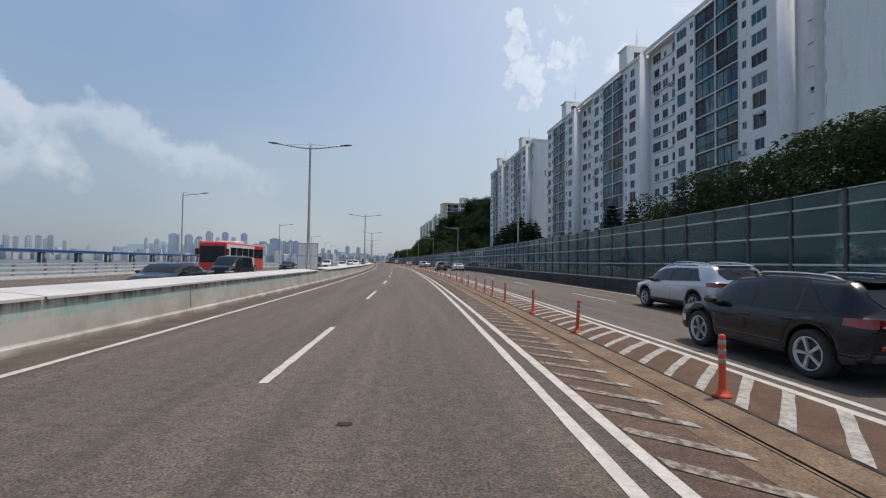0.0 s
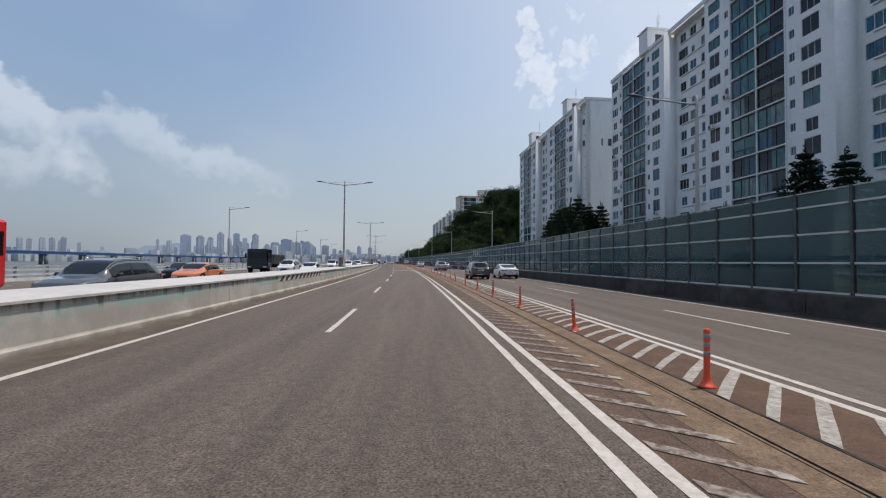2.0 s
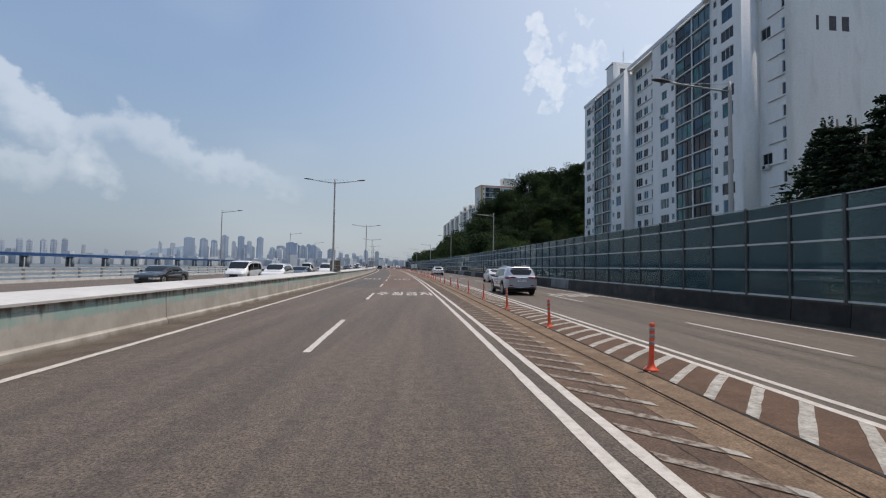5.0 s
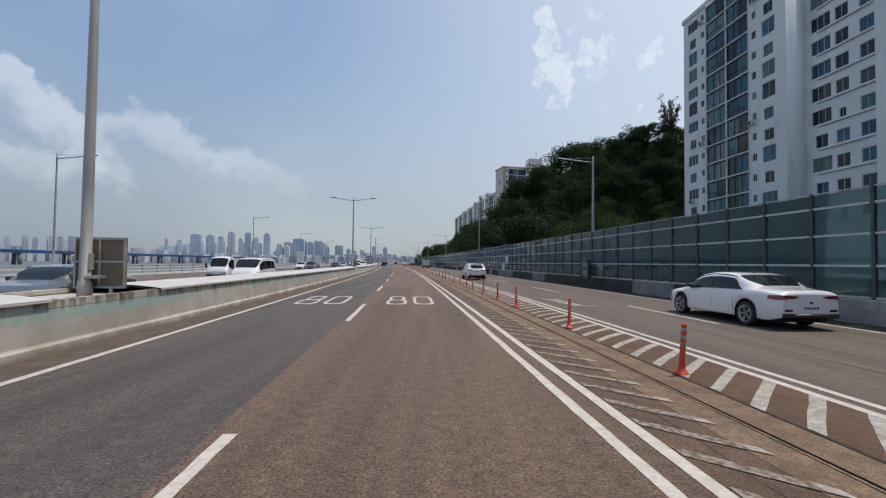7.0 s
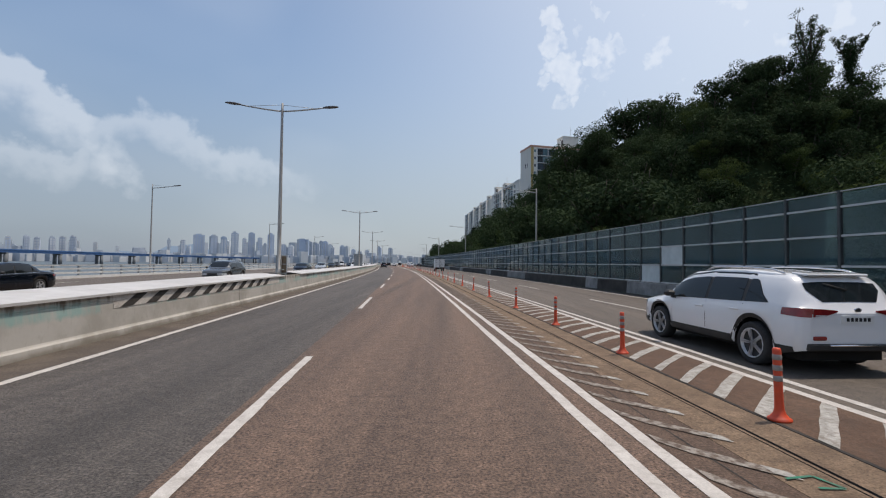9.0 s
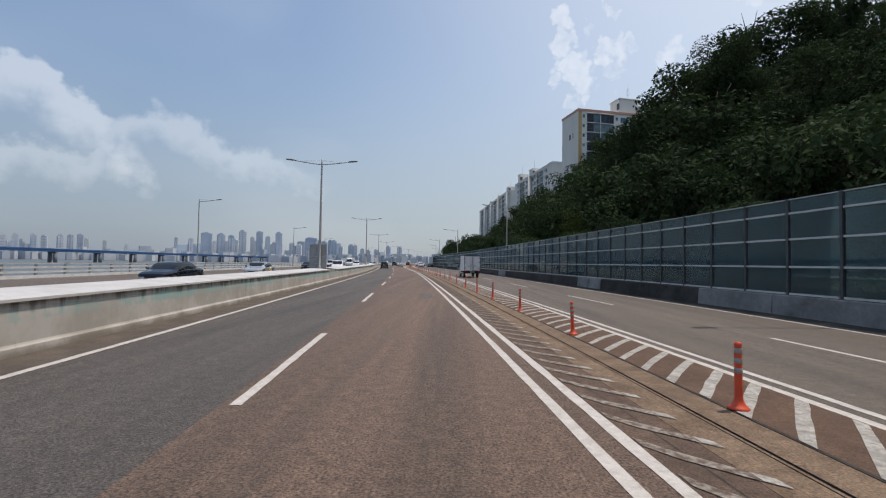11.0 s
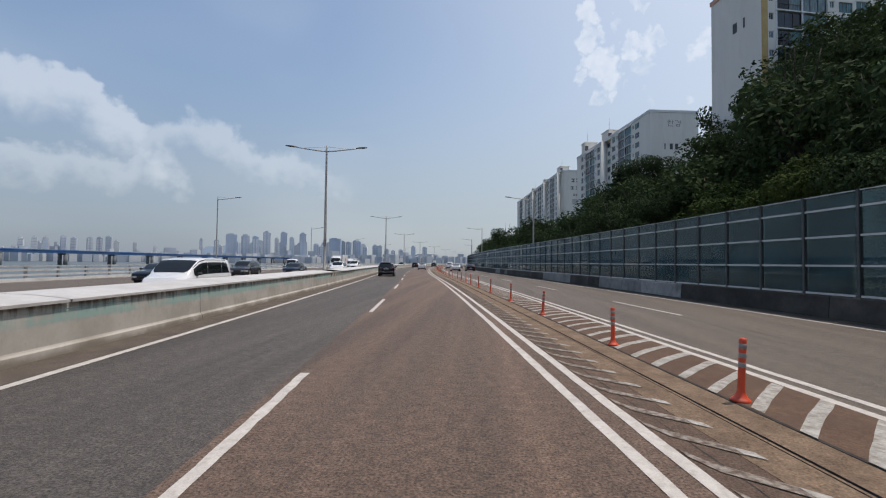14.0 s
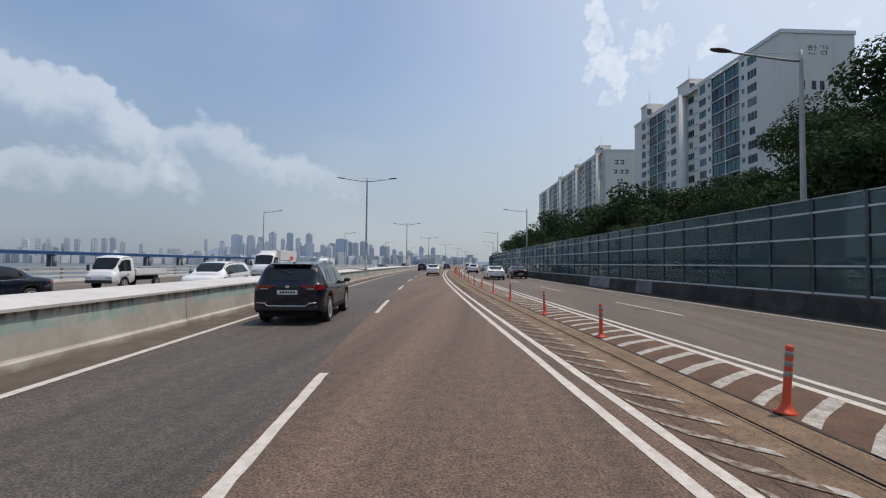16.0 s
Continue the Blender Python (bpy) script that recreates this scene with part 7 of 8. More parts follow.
def suv(label, mt, L=4.66, W=1.86, H=1.66, rails=True, group="vehicles", **kw):
    t = thing("suv", label, "car", group)
    k, z = L / 4.66, H / 1.66
    top = [(0, 0.98 * z), (0.04, 1.03 * z), (0.08, 1.09 * z), (0.33, 1.49 * z), (0.48, 1.59 * z), (1.4, 1.655 * z), (2.2, 1.66 * z), (2.75, 1.60 * z), (3.05, 1.49 * z), (3.62, 1.09 * z), (3.75, 1.04 * z), (4.3, 0.96 * z), (4.58, 0.84 * z), (4.66, 0.70 * z)]
    belt = [(0, 1.02 * z), (0.5, 1.08 * z), (1.5, 1.035 * z), (3.0, 0.99 * z), (3.6, 0.975 * z), (4.66, 0.80 * z)]
    width = [(0, 0.80), (0.02, 0.86), (0.06, 0.915), (0.14, 0.955), (0.3, 0.985), (0.6, 1.0), (3.9, 1.0), (4.3, 0.955), (4.52, 0.86), (4.66, 0.70)]
    sc = lambda tab: [(x * k, y) for x, y in tab]
    sh = Shape(L, W, sc(top), sc(belt), sc(width), (0.93 * k, 3.70 * k), 0.355, 0.30, 0.44)
    bm = bmesh.new()
    w = sh.section(0.5 * k)[8][0]
    add_box(bm, 0.29 * k, 0.58 * k, -w * 0.80, w * 0.80, 1.565 * z, 1.605 * z, 0, None, 0.015)
    for v in bm.verts:
        if v.co.x > 0.45 * k:
            v.co.z += 0.012
        else:
            v.co.z -= 0.012
    part("roof_spoiler", bm, M[mt], t)
    return finish_car(t, sh, mt, ((0.62 * k, 1.12 * k), (1.20 * k, 2.08 * k), (2.16 * k, 3.30 * k)), ((2.84 * k, 3.58 * k), (0.12 * k, 0.31 * k, 0.86)), (0.92 * z, 1.06 * z, 0.34 * k), rails=rails, plate_z=0.80, **kw)


def sedan(label, mt, L=4.9, W=1.86, H=1.45, group="vehicles", **kw):
    t = thing("sedan", label, "car", group)
    k, z = L / 4.9, H / 1.45
    top = [(0, 0.92 * z), (0.06, 1.02 * z), (0.55, 1.06 * z), (0.80, 1.09 * z), (1.55, 1.39 * z), (1.95, 1.445 * z), (2.5, 1.45 * z), (2.95, 1.38 * z), (3.25, 1.26 * z), (3.75, 0.99 * z), (3.9, 0.95 * z), (4.5, 0.86 * z), (4.82, 0.72 * z), (4.9, 0.60 * z)]
    belt = [(0, 0.90 * z), (0.6, 0.985 * z), (1.5, 0.96 * z), (3.0, 0.92 * z), (3.7, 0.90 * z), (4.9, 0.70 * z)]
    width = [(0, 0.80), (0.06, 0.88), (0.25, 0.955), (0.8, 1.0), (4.0, 1.0), (4.5, 0.93), (4.75, 0.82), (4.9, 0.64)]
    sc = lambda tab: [(x * k, y) for x, y in tab]
    sh = Shape(L, W, sc(top), sc(belt), sc(width), (1.08 * k, 3.98 * k), 0.335, 0.24)
    return finish_car(t, sh, mt, ((1.18 * k, 1.50 * k), (1.56 * k, 2.38 * k), (2.46 * k, 3.45 * k)), ((3.0 * k, 3.72 * k), (0.84 * k, 1.52 * k)), (0.78 * z, 0.90 * z, 0.32 * k), plate_z=0.52, cladding=False, chrome_line=True, **kw)


def van(label, mt, L=5.1, W=1.92, H=1.92, group="vehicles", **kw):
    t = thing("van", label, "van", group)
    k, z = L / 5.1, H / 1.92
    top = [(0, 1.05 * z), (0.04, 1.10 * z), (0.22, 1.70 * z), (0.40, 1.86 * z), (1.2, 1.92 * z), (3.0, 1.92 * z), (3.45, 1.84 * z), (3.7, 1.72 * z), (4.42, 1.16 * z), (4.6, 1.08 * z), (4.95, 0.96 * z), (5.1, 0.75 * z)]
    belt = [(0, 1.06 * z), (2.0, 1.06 * z), (3.6, 1.03 * z), (4.4, 0.98 * z), (5.1, 0.78 * z)]
    width = [(0, 0.90), (0.06, 0.95), (0.2, 0.985), (0.6, 1.0), (4.4, 1.0), (4.8, 0.94), (5.1, 0.74)]
    sc = lambda tab: [(x * k, y) for x, y in tab]
    sh = Shape(L, W, sc(top), sc(belt), sc(width), (0.95 * k, 4.12 * k), 0.34, 0.26, 0.20)
    return finish_car(t, sh, mt, ((0.35 * k, 1.25 * k), (1.33 * k, 2.75 * k), (2.85 * k, 4.05 * k)), ((3.55 * k, 4.38 * k), (0.06 * k, 0.24 * k)), (0.95 * z, 1.25 * z, 0.16 * k), plate_z=0.62, cladding=False, **kw)


def cab(t, x0, mt, W=1.72, H=1.95, L=1.75):
    """The cab of a small lorry, its back at x0."""
    z = H / 1.95
    top = [(0, 1.80 * z), (0.05, 1.86 * z), (0.3, 1.94 * z), (0.75, 1.95 * z), (0.98, 1.86 * z), (1.50, 1.10 * z), (1.60, 1.02 * z), (1.72, 0.82 * z), (1.75, 0.66 * z)]
    belt = [(0, 1.02 * z), (1.4, 0.99 * z), (1.75, 0.72 * z)]
    width = [(0, 0.97), (0.2, 1.0), (1.4, 0.985), (1.65, 0.92), (1.75, 0.82)]
    k = L / 1.75
    sc = lambda tab: [(x * k, y) for x, y in tab]
    sh = Shape(L, W, sc(top), sc(belt), sc(width), (0.86 * k,), 0.32, 0.34)
    c = part("cab", sh.body(), M[mt], t)
    c.matrix_basis = Matrix.Translation((x0, 0, 0))
    part("windscreen", sh.top_patch(1.02 * k, 1.47 * k), M["car_glass"], c)
    for s in (-1, 1):
        part("side_window", sh.side_patch(0.30 * k, 1.30 * k, 0.12, 0.86, s), M["car_glass"], c)
        part("door_gap", sh.flank_patch(0.22 * k, 0.235 * k, 0.45, 1.0 * z, s, 0.004, 1), M["door_gap"], c)
        bm = bmesh.new()
        add_box(bm, 1.18 * k, 1.26 * k, s * W * 0.5 + (0.05 if s > 0 else -0.20), s * W * 0.5 + (0.20 if s > 0 else -0.05), 1.05 * z, 1.40 * z, 0, None, 0.03)
        add_box(bm, 1.19 * k, 1.23 * k, min(s * W * 0.46, s * (W * 0.5 + 0.08)), max(s * W * 0.46, s * (W * 0.5 + 0.08)), 1.10 * z, 1.14 * z)
        part("door_mirror", bm, M["black_plastic"], c)
        bm = bmesh.new()
        add_box(bm, L - 0.03, L + 0.012, min(s * W * 0.22, s * W * 0.42), max(s * W * 0.22, s * W * 0.42), 0.60 * z, 0.74 * z, 0, None, 0.005)
        part("headlamp", bm, M["clear_lamp"], c)
        bm = bmesh.new()
        add_box(bm, 0.52 * k, 0.70 * k, min(s * (W / 2 - 0.02), s * (W / 2 + 0.018)), max(s * (W / 2 - 0.02), s * (W / 2 + 0.018)), 0.82, 0.86, 0, None, 0.006)
        part("door_handle", bm, M["black_plastic"], c)
    bm = bmesh.new()
    add_box(bm, L - 0.05, L + 0.03, -W * 0.42, W * 0.42, 0.36, 0.54, 0, None, 0.02)
    part("front_bumper", bm, M["black_plastic"], c)
    return c


def box_truck(label, mt="p_white", L=5.1, box_h=2.44, box_w=1.80, group="vehicles", sign=False, deflector=True):
    t = thing("box_truck", label, "truck", group)
    if sign:
        cab(t, L - 1.75, mt, 2.05, 2.45)
    else:
        cab(t, L - 1.75, mt)
    bx0, bx1 = 0.0, L - 1.85
    bm = bmesh.new()
    add_box(bm, bx0, bx1, -box_w / 2, box_w / 2, 0.74, box_h, 0, None, 0.015)
    box = part("cargo_box", bm, M["white_sheet"], t, "white panelled cargo box")
    bm = bmesh.new()
    w, e = box_w / 2, 0.05
    for a, b, c, d in ((-w, w, 0.72, 0.80), (-w, w, box_h - 0.06, box_h + 0.02), (-w, -w + e, 0.80, box_h - 0.06), (w - e, w, 0.80, box_h - 0.06), (-0.02, 0.02, 0.80, box_h - 0.06)):
        add_box(bm, bx0 - 0.03, bx0 + 0.02, a, b, c, d)
    part("door_frame", bm, M["black_plastic"], box)
    for s in (-1, 1):
        bm = bmesh.new()
        add_box(bm, -0.018, 0.004, min(s * 0.03, s * (w - 0.06)), max(s * 0.03, s * (w - 0.06)), 0.82, box_h - 0.08, 0, None, 0.006)
        part("rear_door", bm, M["white_sheet"], box)
        bm = bmesh.new()
        add_tube(bm, (-0.045, s * 0.16, 0.86), (-0.045, s * 0.16, box_h - 0.03), 0.016, 0.016, 8)
        for z in (1.0, 1.35, box_h - 0.35):
            add_box(bm, -0.06, -0.015, s * 0.16 - 0.035, s * 0.16 + 0.035, z, z + 0.09)
        add_box(bm, -0.065, -0.04, min(s * 0.16, s * 0.52), max(s * 0.16, s * 0.52), 1.28, 1.32)
        part("lock_bar", bm, M["lamp_dark"], box)
        bm = bmesh.new()
        for z in (1.05, 1.7, box_h - 0.3):
            add_box(bm, -0.035, -0.01, min(s * (w - 0.20), s * (w - 0.03)), max(s * (w - 0.20), s * (w - 0.03)), z, z + 0.07)
        part("hinge", bm, M["lamp_dark"], box)
        bm = bmesh.new()
        add_box(bm, -0.05, 0.06, min(s * (w - 0.32), s * (w - 0.02)), max(s * (w - 0.32), s * (w - 0.02)), 0.60, 0.74, 0, None, 0.01)
        part("tail_lamp", bm, M["red_lamp"], t)
    if sign:
        for s in (-1, 1):
            bm = bmesh.new()
            add_box(bm, bx0 + 1.2, bx0 + 2.1, s * (w + 0.004) - 0.004, s * (w + 0.004) + 0.004, 1.2, 2.2)
            part("sign_panel", bm, M["sign_red"], box, "red sign panel")
            bm = bmesh.new()
            add_box(bm, bx0 + 1.3, bx0 + 2.0, s * (w + 0.010) - 0.003, s * (w + 0.010) + 0.003, 1.62, 1.82)
            part("sign_bar", bm, M["white_sheet"], box)
    if deflector:
        bm = bmesh.new()
        add_box(bm, L - 1.75, L - 1.0, -0.72, 0.72, 1.93, box_h - 0.1, 0, None, 0.05)
        for v in bm.verts:
            if v.co.x > L - 1.2 and v.co.z > 2.1:
                v.co.x -= 0.55
        part("wind_deflector", bm, M[mt], t)
    bm = bmesh.new()
    add_box(bm, 0.1, L - 0.6, -0.38, 0.38, 0.50, 0.80)
    add_box(bm, 0.02, 0.10, -0.80, 0.80, 0.48, 0.62)
    add_box(bm, 0.3, L - 2.0, -box_w / 2 + 0.08, -box_w / 2 + 0.12, 0.55, 0.80)
    add_box(bm, 0.3, L - 2.0, box_w / 2 - 0.12, box_w / 2 - 0.08, 0.55, 0.80)
    part("chassis", bm, M["under"], t)
    bm = bmesh.new()
    add_box(bm, -0.012, 0.02, -0.24, 0.24, 0.62, 0.74)
    plate = part("number_plate", bm, M["plate"], t)
    bm = bmesh.new()
    for k in range(6):
        add_box(bm, -0.015, -0.011, -0.19 + 0.066 * k, -0.145 + 0.066 * k, 0.65, 0.71)
    part("plate_bar", bm, M["door_gap"], plate)
    add_wheels(t, (1.05, L - 0.89), 0.86, 0.32)
    return t


def pickup_truck(label, mt="p_white", L=4.9, group="vehicles"):
    t = thing("flatbed_truck", label, "truck", group)
    cab(t, L - 1.75, mt)
    bm = bmesh.new()
    add_box(bm, 0.0, L - 1.85, -0.84, 0.84, 0.74, 0.82)
    part("flatbed", bm, M["galv"], t)
    for a in ((0, L - 1.85, -0.86, -0.82), (0, L - 1.85, 0.82, 0.86), (-0.02, 0.02, -0.82, 0.82), (L - 1.89, L - 1.85, -0.82, 0.82)):
        bm = bmesh.new()
        add_box(bm, *a, 0.80, 1.14, 0, None, 0.008)
        part("side_board", bm, M[mt], t)
    bm = bmesh.new()
    add_box(bm, 0.1, L - 0.6, -0.38, 0.38, 0.46, 0.74)
    part("chassis", bm, M["under"], t)
    add_wheels(t, (0.95, L - 0.89), 0.86, 0.31)
    return t


def dump_truck(label, group="vehicles"):
    t = thing("dump_truck", label, "truck", group)
    L, W = 8.2, 2.5
    z = 1.45
    bm = bmesh.new()
    add_box(bm, L - 2.0, L, -W / 2, W / 2, 0.55, 3.05, 0, None, 0.12)
    for v in bm.verts:
        if v.co.x > L - 0.3 and v.co.z > 1.9:
            v.co.x -= 0.22
    c = part("cab", bm, M["p_black"], t)
    bm = bmesh.new()
    add_box(bm, L - 0.20, L - 0.10, -W / 2 + 0.2, W / 2 - 0.2, 1.95, 2.75, 0, None, 0.03)
    part("windscreen", bm, M["car_glass"], c)
    for s in (-1, 1):
        bm = bmesh.new()
        add_box(bm, L - 1.45, L - 0.45, s * W / 2 - 0.012, s * W / 2 + 0.012, 1.90, 2.70)
        part("side_window", bm, M["car_glass"], c)
        bm = bmesh.new()
        add_box(bm, L - 0.2, L - 0.08, s * (W / 2 + 0.12) - 0.1, s * (W / 2 + 0.12) + 0.1, 1.9, 2.5, 0, None, 0.03)
        part("door_mirror", bm, M["black_plastic"], c)
        bm = bmesh.new()
        add_box(bm, L - 0.03, L + 0.015, min(s * 0.7, s * 1.1), max(s * 0.7, s * 1.1), 0.75, 0.92)
        part("headlamp", bm, M["clear_lamp"], c)
    bm = bmesh.new()
    add_box(bm, 0.0, L - 2.2, -W / 2, W / 2, 1.15, 2.35, 0, None, 0.03)
    for k in range(7):
        x = 0.3 + k * 0.9
        for s in (-1, 1):
            add_box(bm, x, x + 0.10, s * (W / 2 + 0.03) - 0.04, s * (W / 2 + 0.03) + 0.04, 1.15, 2.35)
    part("tipper_body", bm, M["p_grey"], t)
    bm = bmesh.new()
    for k in range(5):
        add_box(bm, 0.1 + 1.18 * k, 1.2 + 1.18 * k, -W / 2 + 0.05, W / 2 - 0.05, 2.36, 2.46, 0, None, 0.04)
    part("load_cover", bm, M["brown_board"], t)
    bm = bmesh.new()
    add_box(bm, 0.2, L - 0.5, -0.5, 0.5, 0.65, 1.15)
    part("chassis", bm, M["under"], t)
    add_wheels(t, (0.9, 2.2, L - 1.2), W / 2, 0.5)
    return t


def bus(label, group="vehicles"):
    t = thing("bus", label, "bus", group)
    L, W, H = 11.5, 2.5, 3.25
    bm = bmesh.new()
    add_box(bm, 0, L, -W / 2, W / 2, 0.40, H, 0, None, 0.12)
    part("body", bm, M["bus_red"], t)
    for s in (-1, 1):
        bm = bmesh.new()
        add_box(bm, 3.3, L - 0.1, s * W / 2 - 0.006, s * W / 2 + 0.006, 0.5, H - 0.2)
        part("side_panel", bm, M["white_sheet"], t, "white side panel")
        for k in range(6):
            bm = bmesh.new()
            x = 0.25 + k * 1.72
            add_box(bm, x, x + 1.62, s * (W / 2 + 0.004) - 0.01, s * (W / 2 + 0.004) + 0.01, 1.75, 2.75)
            part("side_window", bm, M["car_glass"], t)
        for x, mt in ((4.0, "yellow"), (6.4, "sign_green")):
            bm = bmesh.new()
            add_box(bm, x, x + 1.7, s * (W / 2 + 0.004) - 0.008, s * (W / 2 + 0.004) + 0.008, 1.0, 1.5)
            part("sign_panel", bm, M[mt], t)
        bm = bmesh.new()
        add_box(bm, L - 0.25, L + 0.25, s * (W / 2 + 0.12) - 0.08, s * (W / 2 + 0.12) + 0.08, 2.0, 2.6, 0, None, 0.03)
        part("mirror", bm, M["black_plastic"], t)
    bm = bmesh.new()
    add_box(bm, L - 0.01, L + 0.02, -1.1, 1.1, 1.3, 2.85, 0, None, 0.01)
    part("windscreen", bm, M["car_glass"], t)
    bm = bmesh.new()
    add_box(bm, 5.5, 8.3, -0.9, 0.9, H - 0.03, H + 0.22, 0, None, 0.08)
    part("roof_unit", bm, M["white_sheet"], t)
    add_wheels(t, (3.0, L - 2.4), W / 2 + 0.01, 0.5)
    return t


def stand(t, v, o, on=True):
    """Put a vehicle on the road with its tail at v: with the traffic of this carriageway, or against it."""
    t.matrix_basis = road_pose(v, o, 0.0, 90 if on else -90)
    return t


def build_traffic():
    # this carriageway
    stand(suv("dark navy dusty suv with silver bumper trim", "p_navy", chrome_line=True, bright_trim=True, lamp=1.0), 300.55, -3.77)
    stand(sedan("white hatchback on the grey-brown lane far ahead", "p_white", 4.3, 1.8, 1.52), 348.0, 0.3)
    stand(suv("black suv far ahead on the expressway", "p_black", 4.4), 386.0, -3.6)
    stand(suv("dark grey suv in the far distance", "p_darkgrey", 4.5), 420.0, 0.2)
    # the lanes beside the barrier
    stand(suv("black crossover with bright roof rail and alloy wheels", "p_black", 4.20, 1.80, 1.49), 4.95, 6.82)
    stand(suv("silver-blue suv beside the noise barrier", "p_silver", 4.98, 1.99, 1.70, chrome_line=True), 12.3, 10.1)
    stand(suv("small grey suv on the lanes beside the barrier", "p_grey", 4.5), 75.0, 6.8)
    stand(sedan("small white saloon on the lanes beside the barrier", "p_white", 4.7), 77.0, 10.1)
    stand(suv("large silver-grey suv with black lower trim", "p_silver", 4.85, 1.95, 1.72, chrome_line=True), 113.35, 6.84)
    stand(sedan("white executive saloon near the noise barrier", "p_white"), 133.6, 10.05)
    stand(suv("white family suv with dark tail lamps", "p_white", 4.62, 1.87, 1.60), 164.75, 6.66)
    stand(box_truck("small white box truck with double rear doors"), 243.6, 7.25)
    stand(sedan("white saloon on the outer lanes far ahead", "p_white"), 334.5, 7.1)
    stand(sedan("dark saloon on the outer lanes far ahead", "p_black"), 338.5, 10.3)
    stand(suv("white suv far ahead beside the barrier", "p_white"), 366.0, 6.9)
    stand(sedan("silver saloon in the far distance", "p_silver"), 384.0, 10.2)
    stand(van("white van in the far distance", "p_white"), 412.0, 6.9)
    # the opposite carriageway
    lanes = {1: -11.2, 2: -14.7, 3: -18.2, 4: -21.7}

    def opp(t, v, lane):
        stand(t, v, lanes[lane], False)
    opp(sedan("dark navy saloon behind the median", "p_navy"), 24.0, 1)
    opp(van("black van behind the median", "p_black", 5.2), 41.0, 2)
    opp(bus("red and white coach with dark windows"), 54.5, 3)
    opp(suv("grey suv behind the median", "p_grey"), 54.0, 1)
    opp(sedan("black saloon by the river rail", "p_black"), 75.0, 3)
    opp(sedan("orange taxi behind the median", "p_orange"), 69.5, 2)
    opp(sedan("white saloon behind the median", "p_white"), 90.2, 1)
    opp(suv("white suv with dark grille behind the median", "p_white", 4.95, 1.95, 1.75), 94.4, 2)
    opp(dump_truck("black tipper lorry with covered load"), 98.8, 3)
    opp(suv("white suv behind the median wall", "p_white", 4.8, 1.9, 1.7), 131.5, 1)
    opp(van("white passenger van behind the median wall", "p_white", 5.15), 133.4, 2)
    opp(sedan("dark saloon on the opposite carriageway", "p_darkgrey"), 126.0, 3)
    opp(sedan("blue-grey saloon behind the median wall", "p_grey"), 141.0, 1)
    opp(van("white minivan behind the median wall", "p_white", 4.9, 1.85, 1.85), 159.0, 1)
    opp(pickup_truck("white flatbed truck on the opposite carriageway"), 163.5, 2)
    opp(sedan("black saloon near the river rail", "p_black"), 182.0, 3)
    opp(sedan("white hatchback near the river rail", "p_white", 4.2, 1.78, 1.5), 207.0, 3)
    opp(suv("grey suv near the river rail", "p_grey"), 198.0, 2)
    opp(sedan("dark navy saloon on the opposite carriageway", "p_navy"), 226.6, 2)
    taxi = sedan("pale silver taxi with yellow door stripes", "p_taxi")
    for k in range(2):
        bm = bmesh.new()
        for s in (-1, 1):
            y = s * 0.935
            q = [(0.7 + 0.5 * k, 0.36), (1.0 + 0.5 * k, 0.36), (1.5 + 0.5 * k, 0.82), (1.2 + 0.5 * k, 0.82)]
            bm.faces.new([bm.verts.new((x + 0.6, y, z)) for x, z in q])
        part("yellow_stripe", bm, M["yellow"], taxi)
    opp(taxi, 243.2, 2)
    opp(van("white and green people carrier behind the median", "p_white", 5.0, 1.95, 1.75), 274.6, 1)
    opp(sedan("black saloon beside the river rail", "p_black", 5.0), 285.0, 3)
    opp(suv("dark suv beside the river rail", "p_darkgrey", 4.6), 300.0, 3)
    opp(suv("white suv close behind the median", "p_white", 4.6), 315.4, 1)
    opp(pickup_truck("white light truck beside the river rail"), 319.0, 3)
    opp(box_truck("white refrigerated truck with red sign", L=6.6, box_h=2.75, box_w=2.05, sign=True), 335.0, 2)
    opp(sedan("dark saloon close behind the median", "p_navy"), 306.0, 2)
    opp(van("white van on the far lanes", "p_white"), 352.0, 2)
    opp(box_truck("white box truck on the far lanes"), 366.0, 3)
    opp(sedan("grey saloon on the far lanes", "p_grey"), 382.0, 1)
    opp(sedan("white saloon on the far lanes", "p_white"), 398.0, 2)
    opp(suv("black suv on the far lanes", "p_black"), 416.0, 1)


build_traffic()


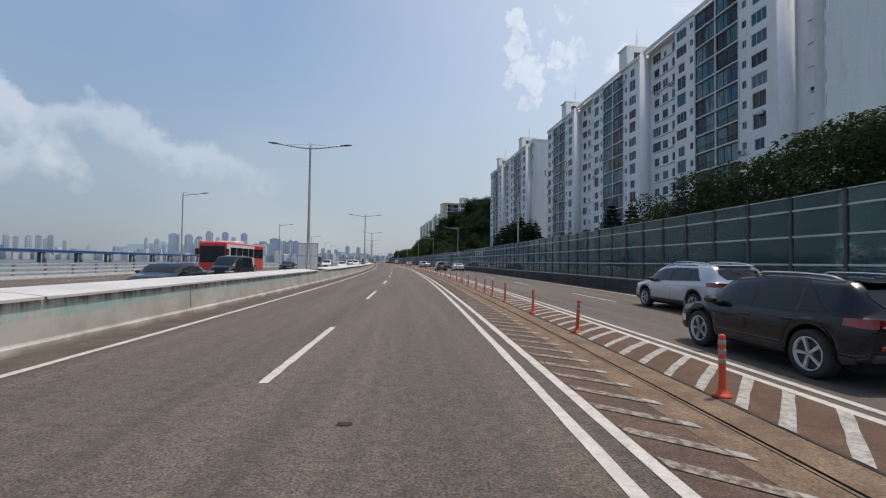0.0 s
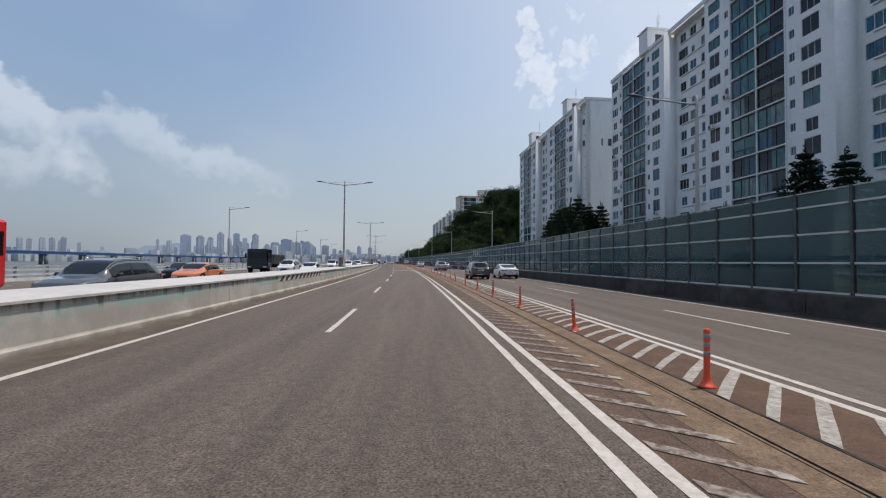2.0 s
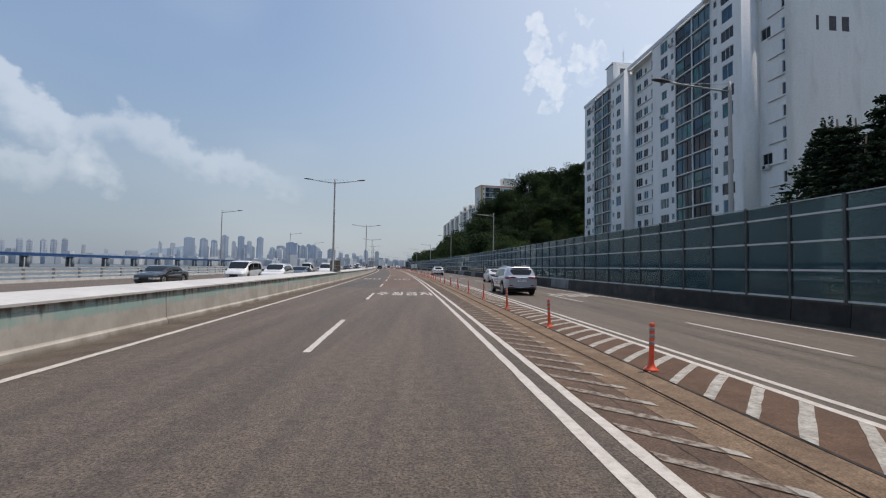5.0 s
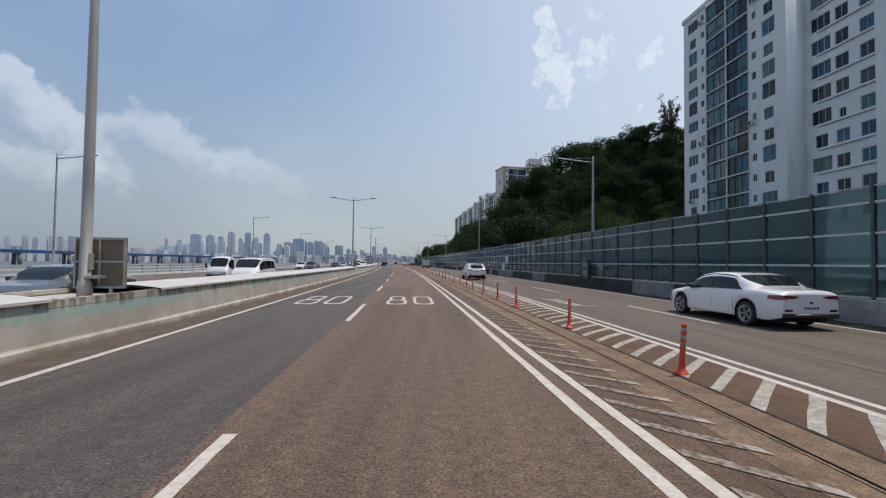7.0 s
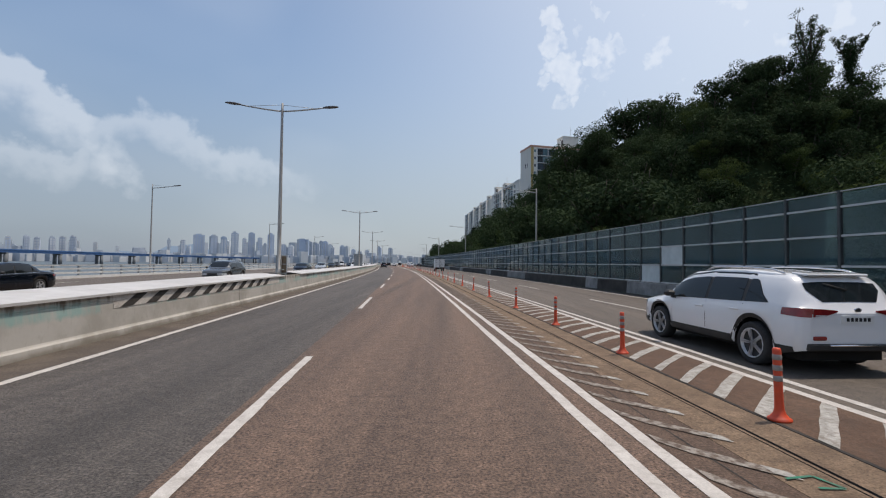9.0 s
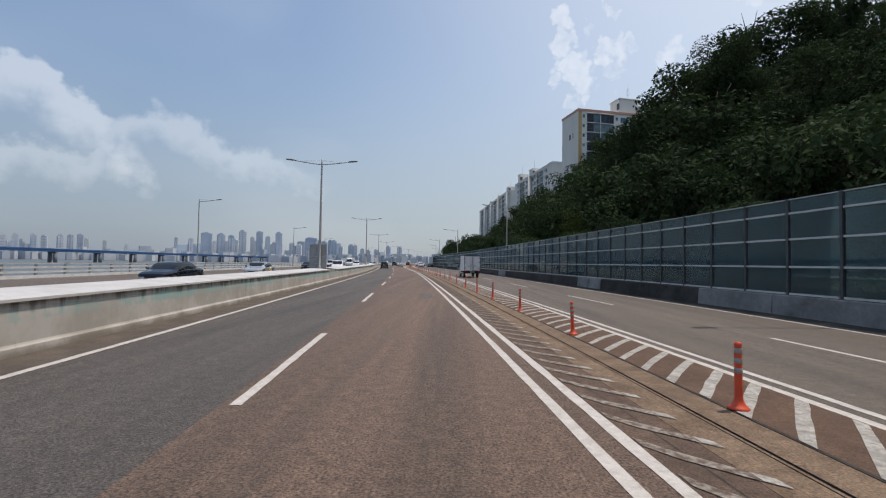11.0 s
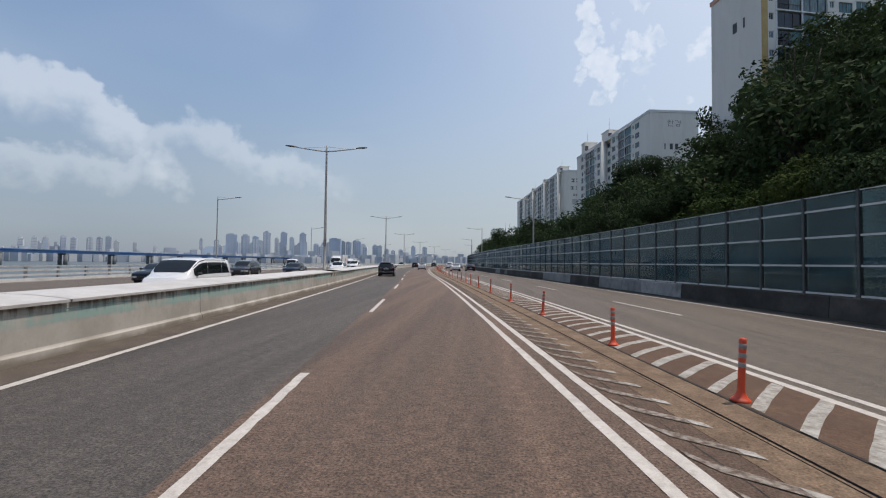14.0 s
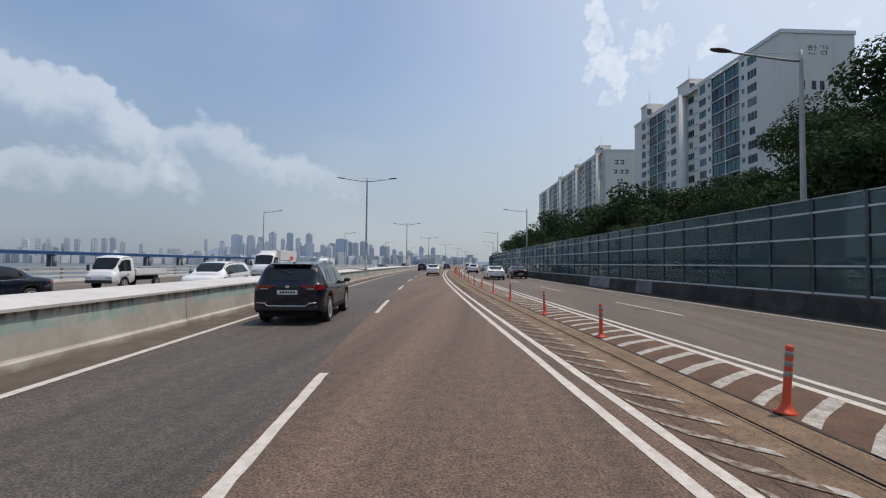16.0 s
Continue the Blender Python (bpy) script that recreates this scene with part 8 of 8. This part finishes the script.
# ---- boards on the median ----
def board(name, label, v, w, h, z, mt, o=-7.25):
    t = thing(name, label, "sign board", m=road_pose(v, o, 0.0))
    bm = bmesh.new()
    add_box(bm, -w / 2, w / 2, 0.16, 0.20, z, z + h, 0, None, 0.006)
    part("panel", bm, M[mt], t)
    for a in (-w / 2, -0.02, w / 2 - 0.04):
        bm = bmesh.new()
        add_box(bm, a, a + 0.04, 0.12, 0.16, z, z + h)
        part("stiffener", bm, M["galv"], t)
    for b in (z, z + h * 0.5, z + h - 0.05):
        bm = bmesh.new()
        add_box(bm, -w / 2 + 0.04, w / 2 - 0.04, 0.125, 0.158, b, b + 0.05)
        part("cross_rail", bm, M["galv"], t)
    bm = bmesh.new()
    add_box(bm, -0.16, 0.16, -0.10, 0.12, z + h * 0.2, z + h * 0.2 + 0.06)
    part("clamp", bm, M["galv"], t)
    for s in (-0.25, 0.25):
        bm = bmesh.new()
        add_box(bm, s - 0.03, s + 0.03, 0.10, 0.16, 0.75, z + 0.05)
        part("leg", bm, M["galv"], t)


board("direction_sign", "back of a grey steel sign board on a lamp pole", LAMPS[1], 1.5, 1.95, 0.93, "white_sheet", -7.42)
board("direction_sign", "back of a tall grey sign board on a lamp pole", LAMPS[5], 1.45, 2.1, 0.93, "board", -7.62)
board("control_board", "small weathered board beside a lamp pole", LAMPS[2], 0.7, 1.1, 0.95, "brown_board", -7.0)
board("control_board", "brown weathered board beside a lamp pole", LAMPS[3], 1.05, 1.1, 1.0, "brown_board", -6.75)
board("control_board", "small brown board beside a lamp pole", LAMPS[4], 0.6, 1.0, 0.95, "brown_board", -6.95)


def pole_plate():
    """A narrow dark notice strapped to a lamp pole, its writing as bars."""
    t = thing("notice_plate", "narrow dark notice strapped to a steel lamp pole", "sign", m=road_pose(LAMPS[6], -7.25, 0.0))
    bm = bmesh.new()
    add_box(bm, -0.09, 0.09, -0.135, -0.118, 2.75, 3.25, 0, None, 0.004)
    part("plate", bm, M["brown_board"], t)
    for k in range(3):
        bm = bmesh.new()
        add_box(bm, -0.07, 0.07, -0.139, -0.134, 2.82 + 0.14 * k, 2.90 + 0.14 * k)
        part("writing_bar", bm, M["board"], t)
    for z in (2.80, 3.18):
        bm = bmesh.new()
        lathe(bm, [(0.119, z), (0.122, z + 0.002), (0.122, z + 0.028), (0.119, z + 0.03)], 14, caps=False)
        part("strap", bm, M["galv"], t)


pole_plate()


def road_litter():
    """A scrap of litter on the lane."""
    t = thing("litter", "dark scrap of rubber lying on the asphalt lane", "litter", m=road_pose(4.1, -0.45, 0.006))
    bm = bmesh.new()
    bmesh.ops.create_icosphere(bm, subdivisions=2, radius=1.0, matrix=Matrix.Diagonal((0.075, 0.045, 0.012, 1)))
    rng = random.Random(2)
    for v in bm.verts:
        v.co += Vector((rng.gauss(0, 0.008), rng.gauss(0, 0.006), abs(rng.gauss(0, 0.004))))
        v.co.z = max(v.co.z, -0.004)
    part("scrap", bm, M["joint"], t)


road_litter()
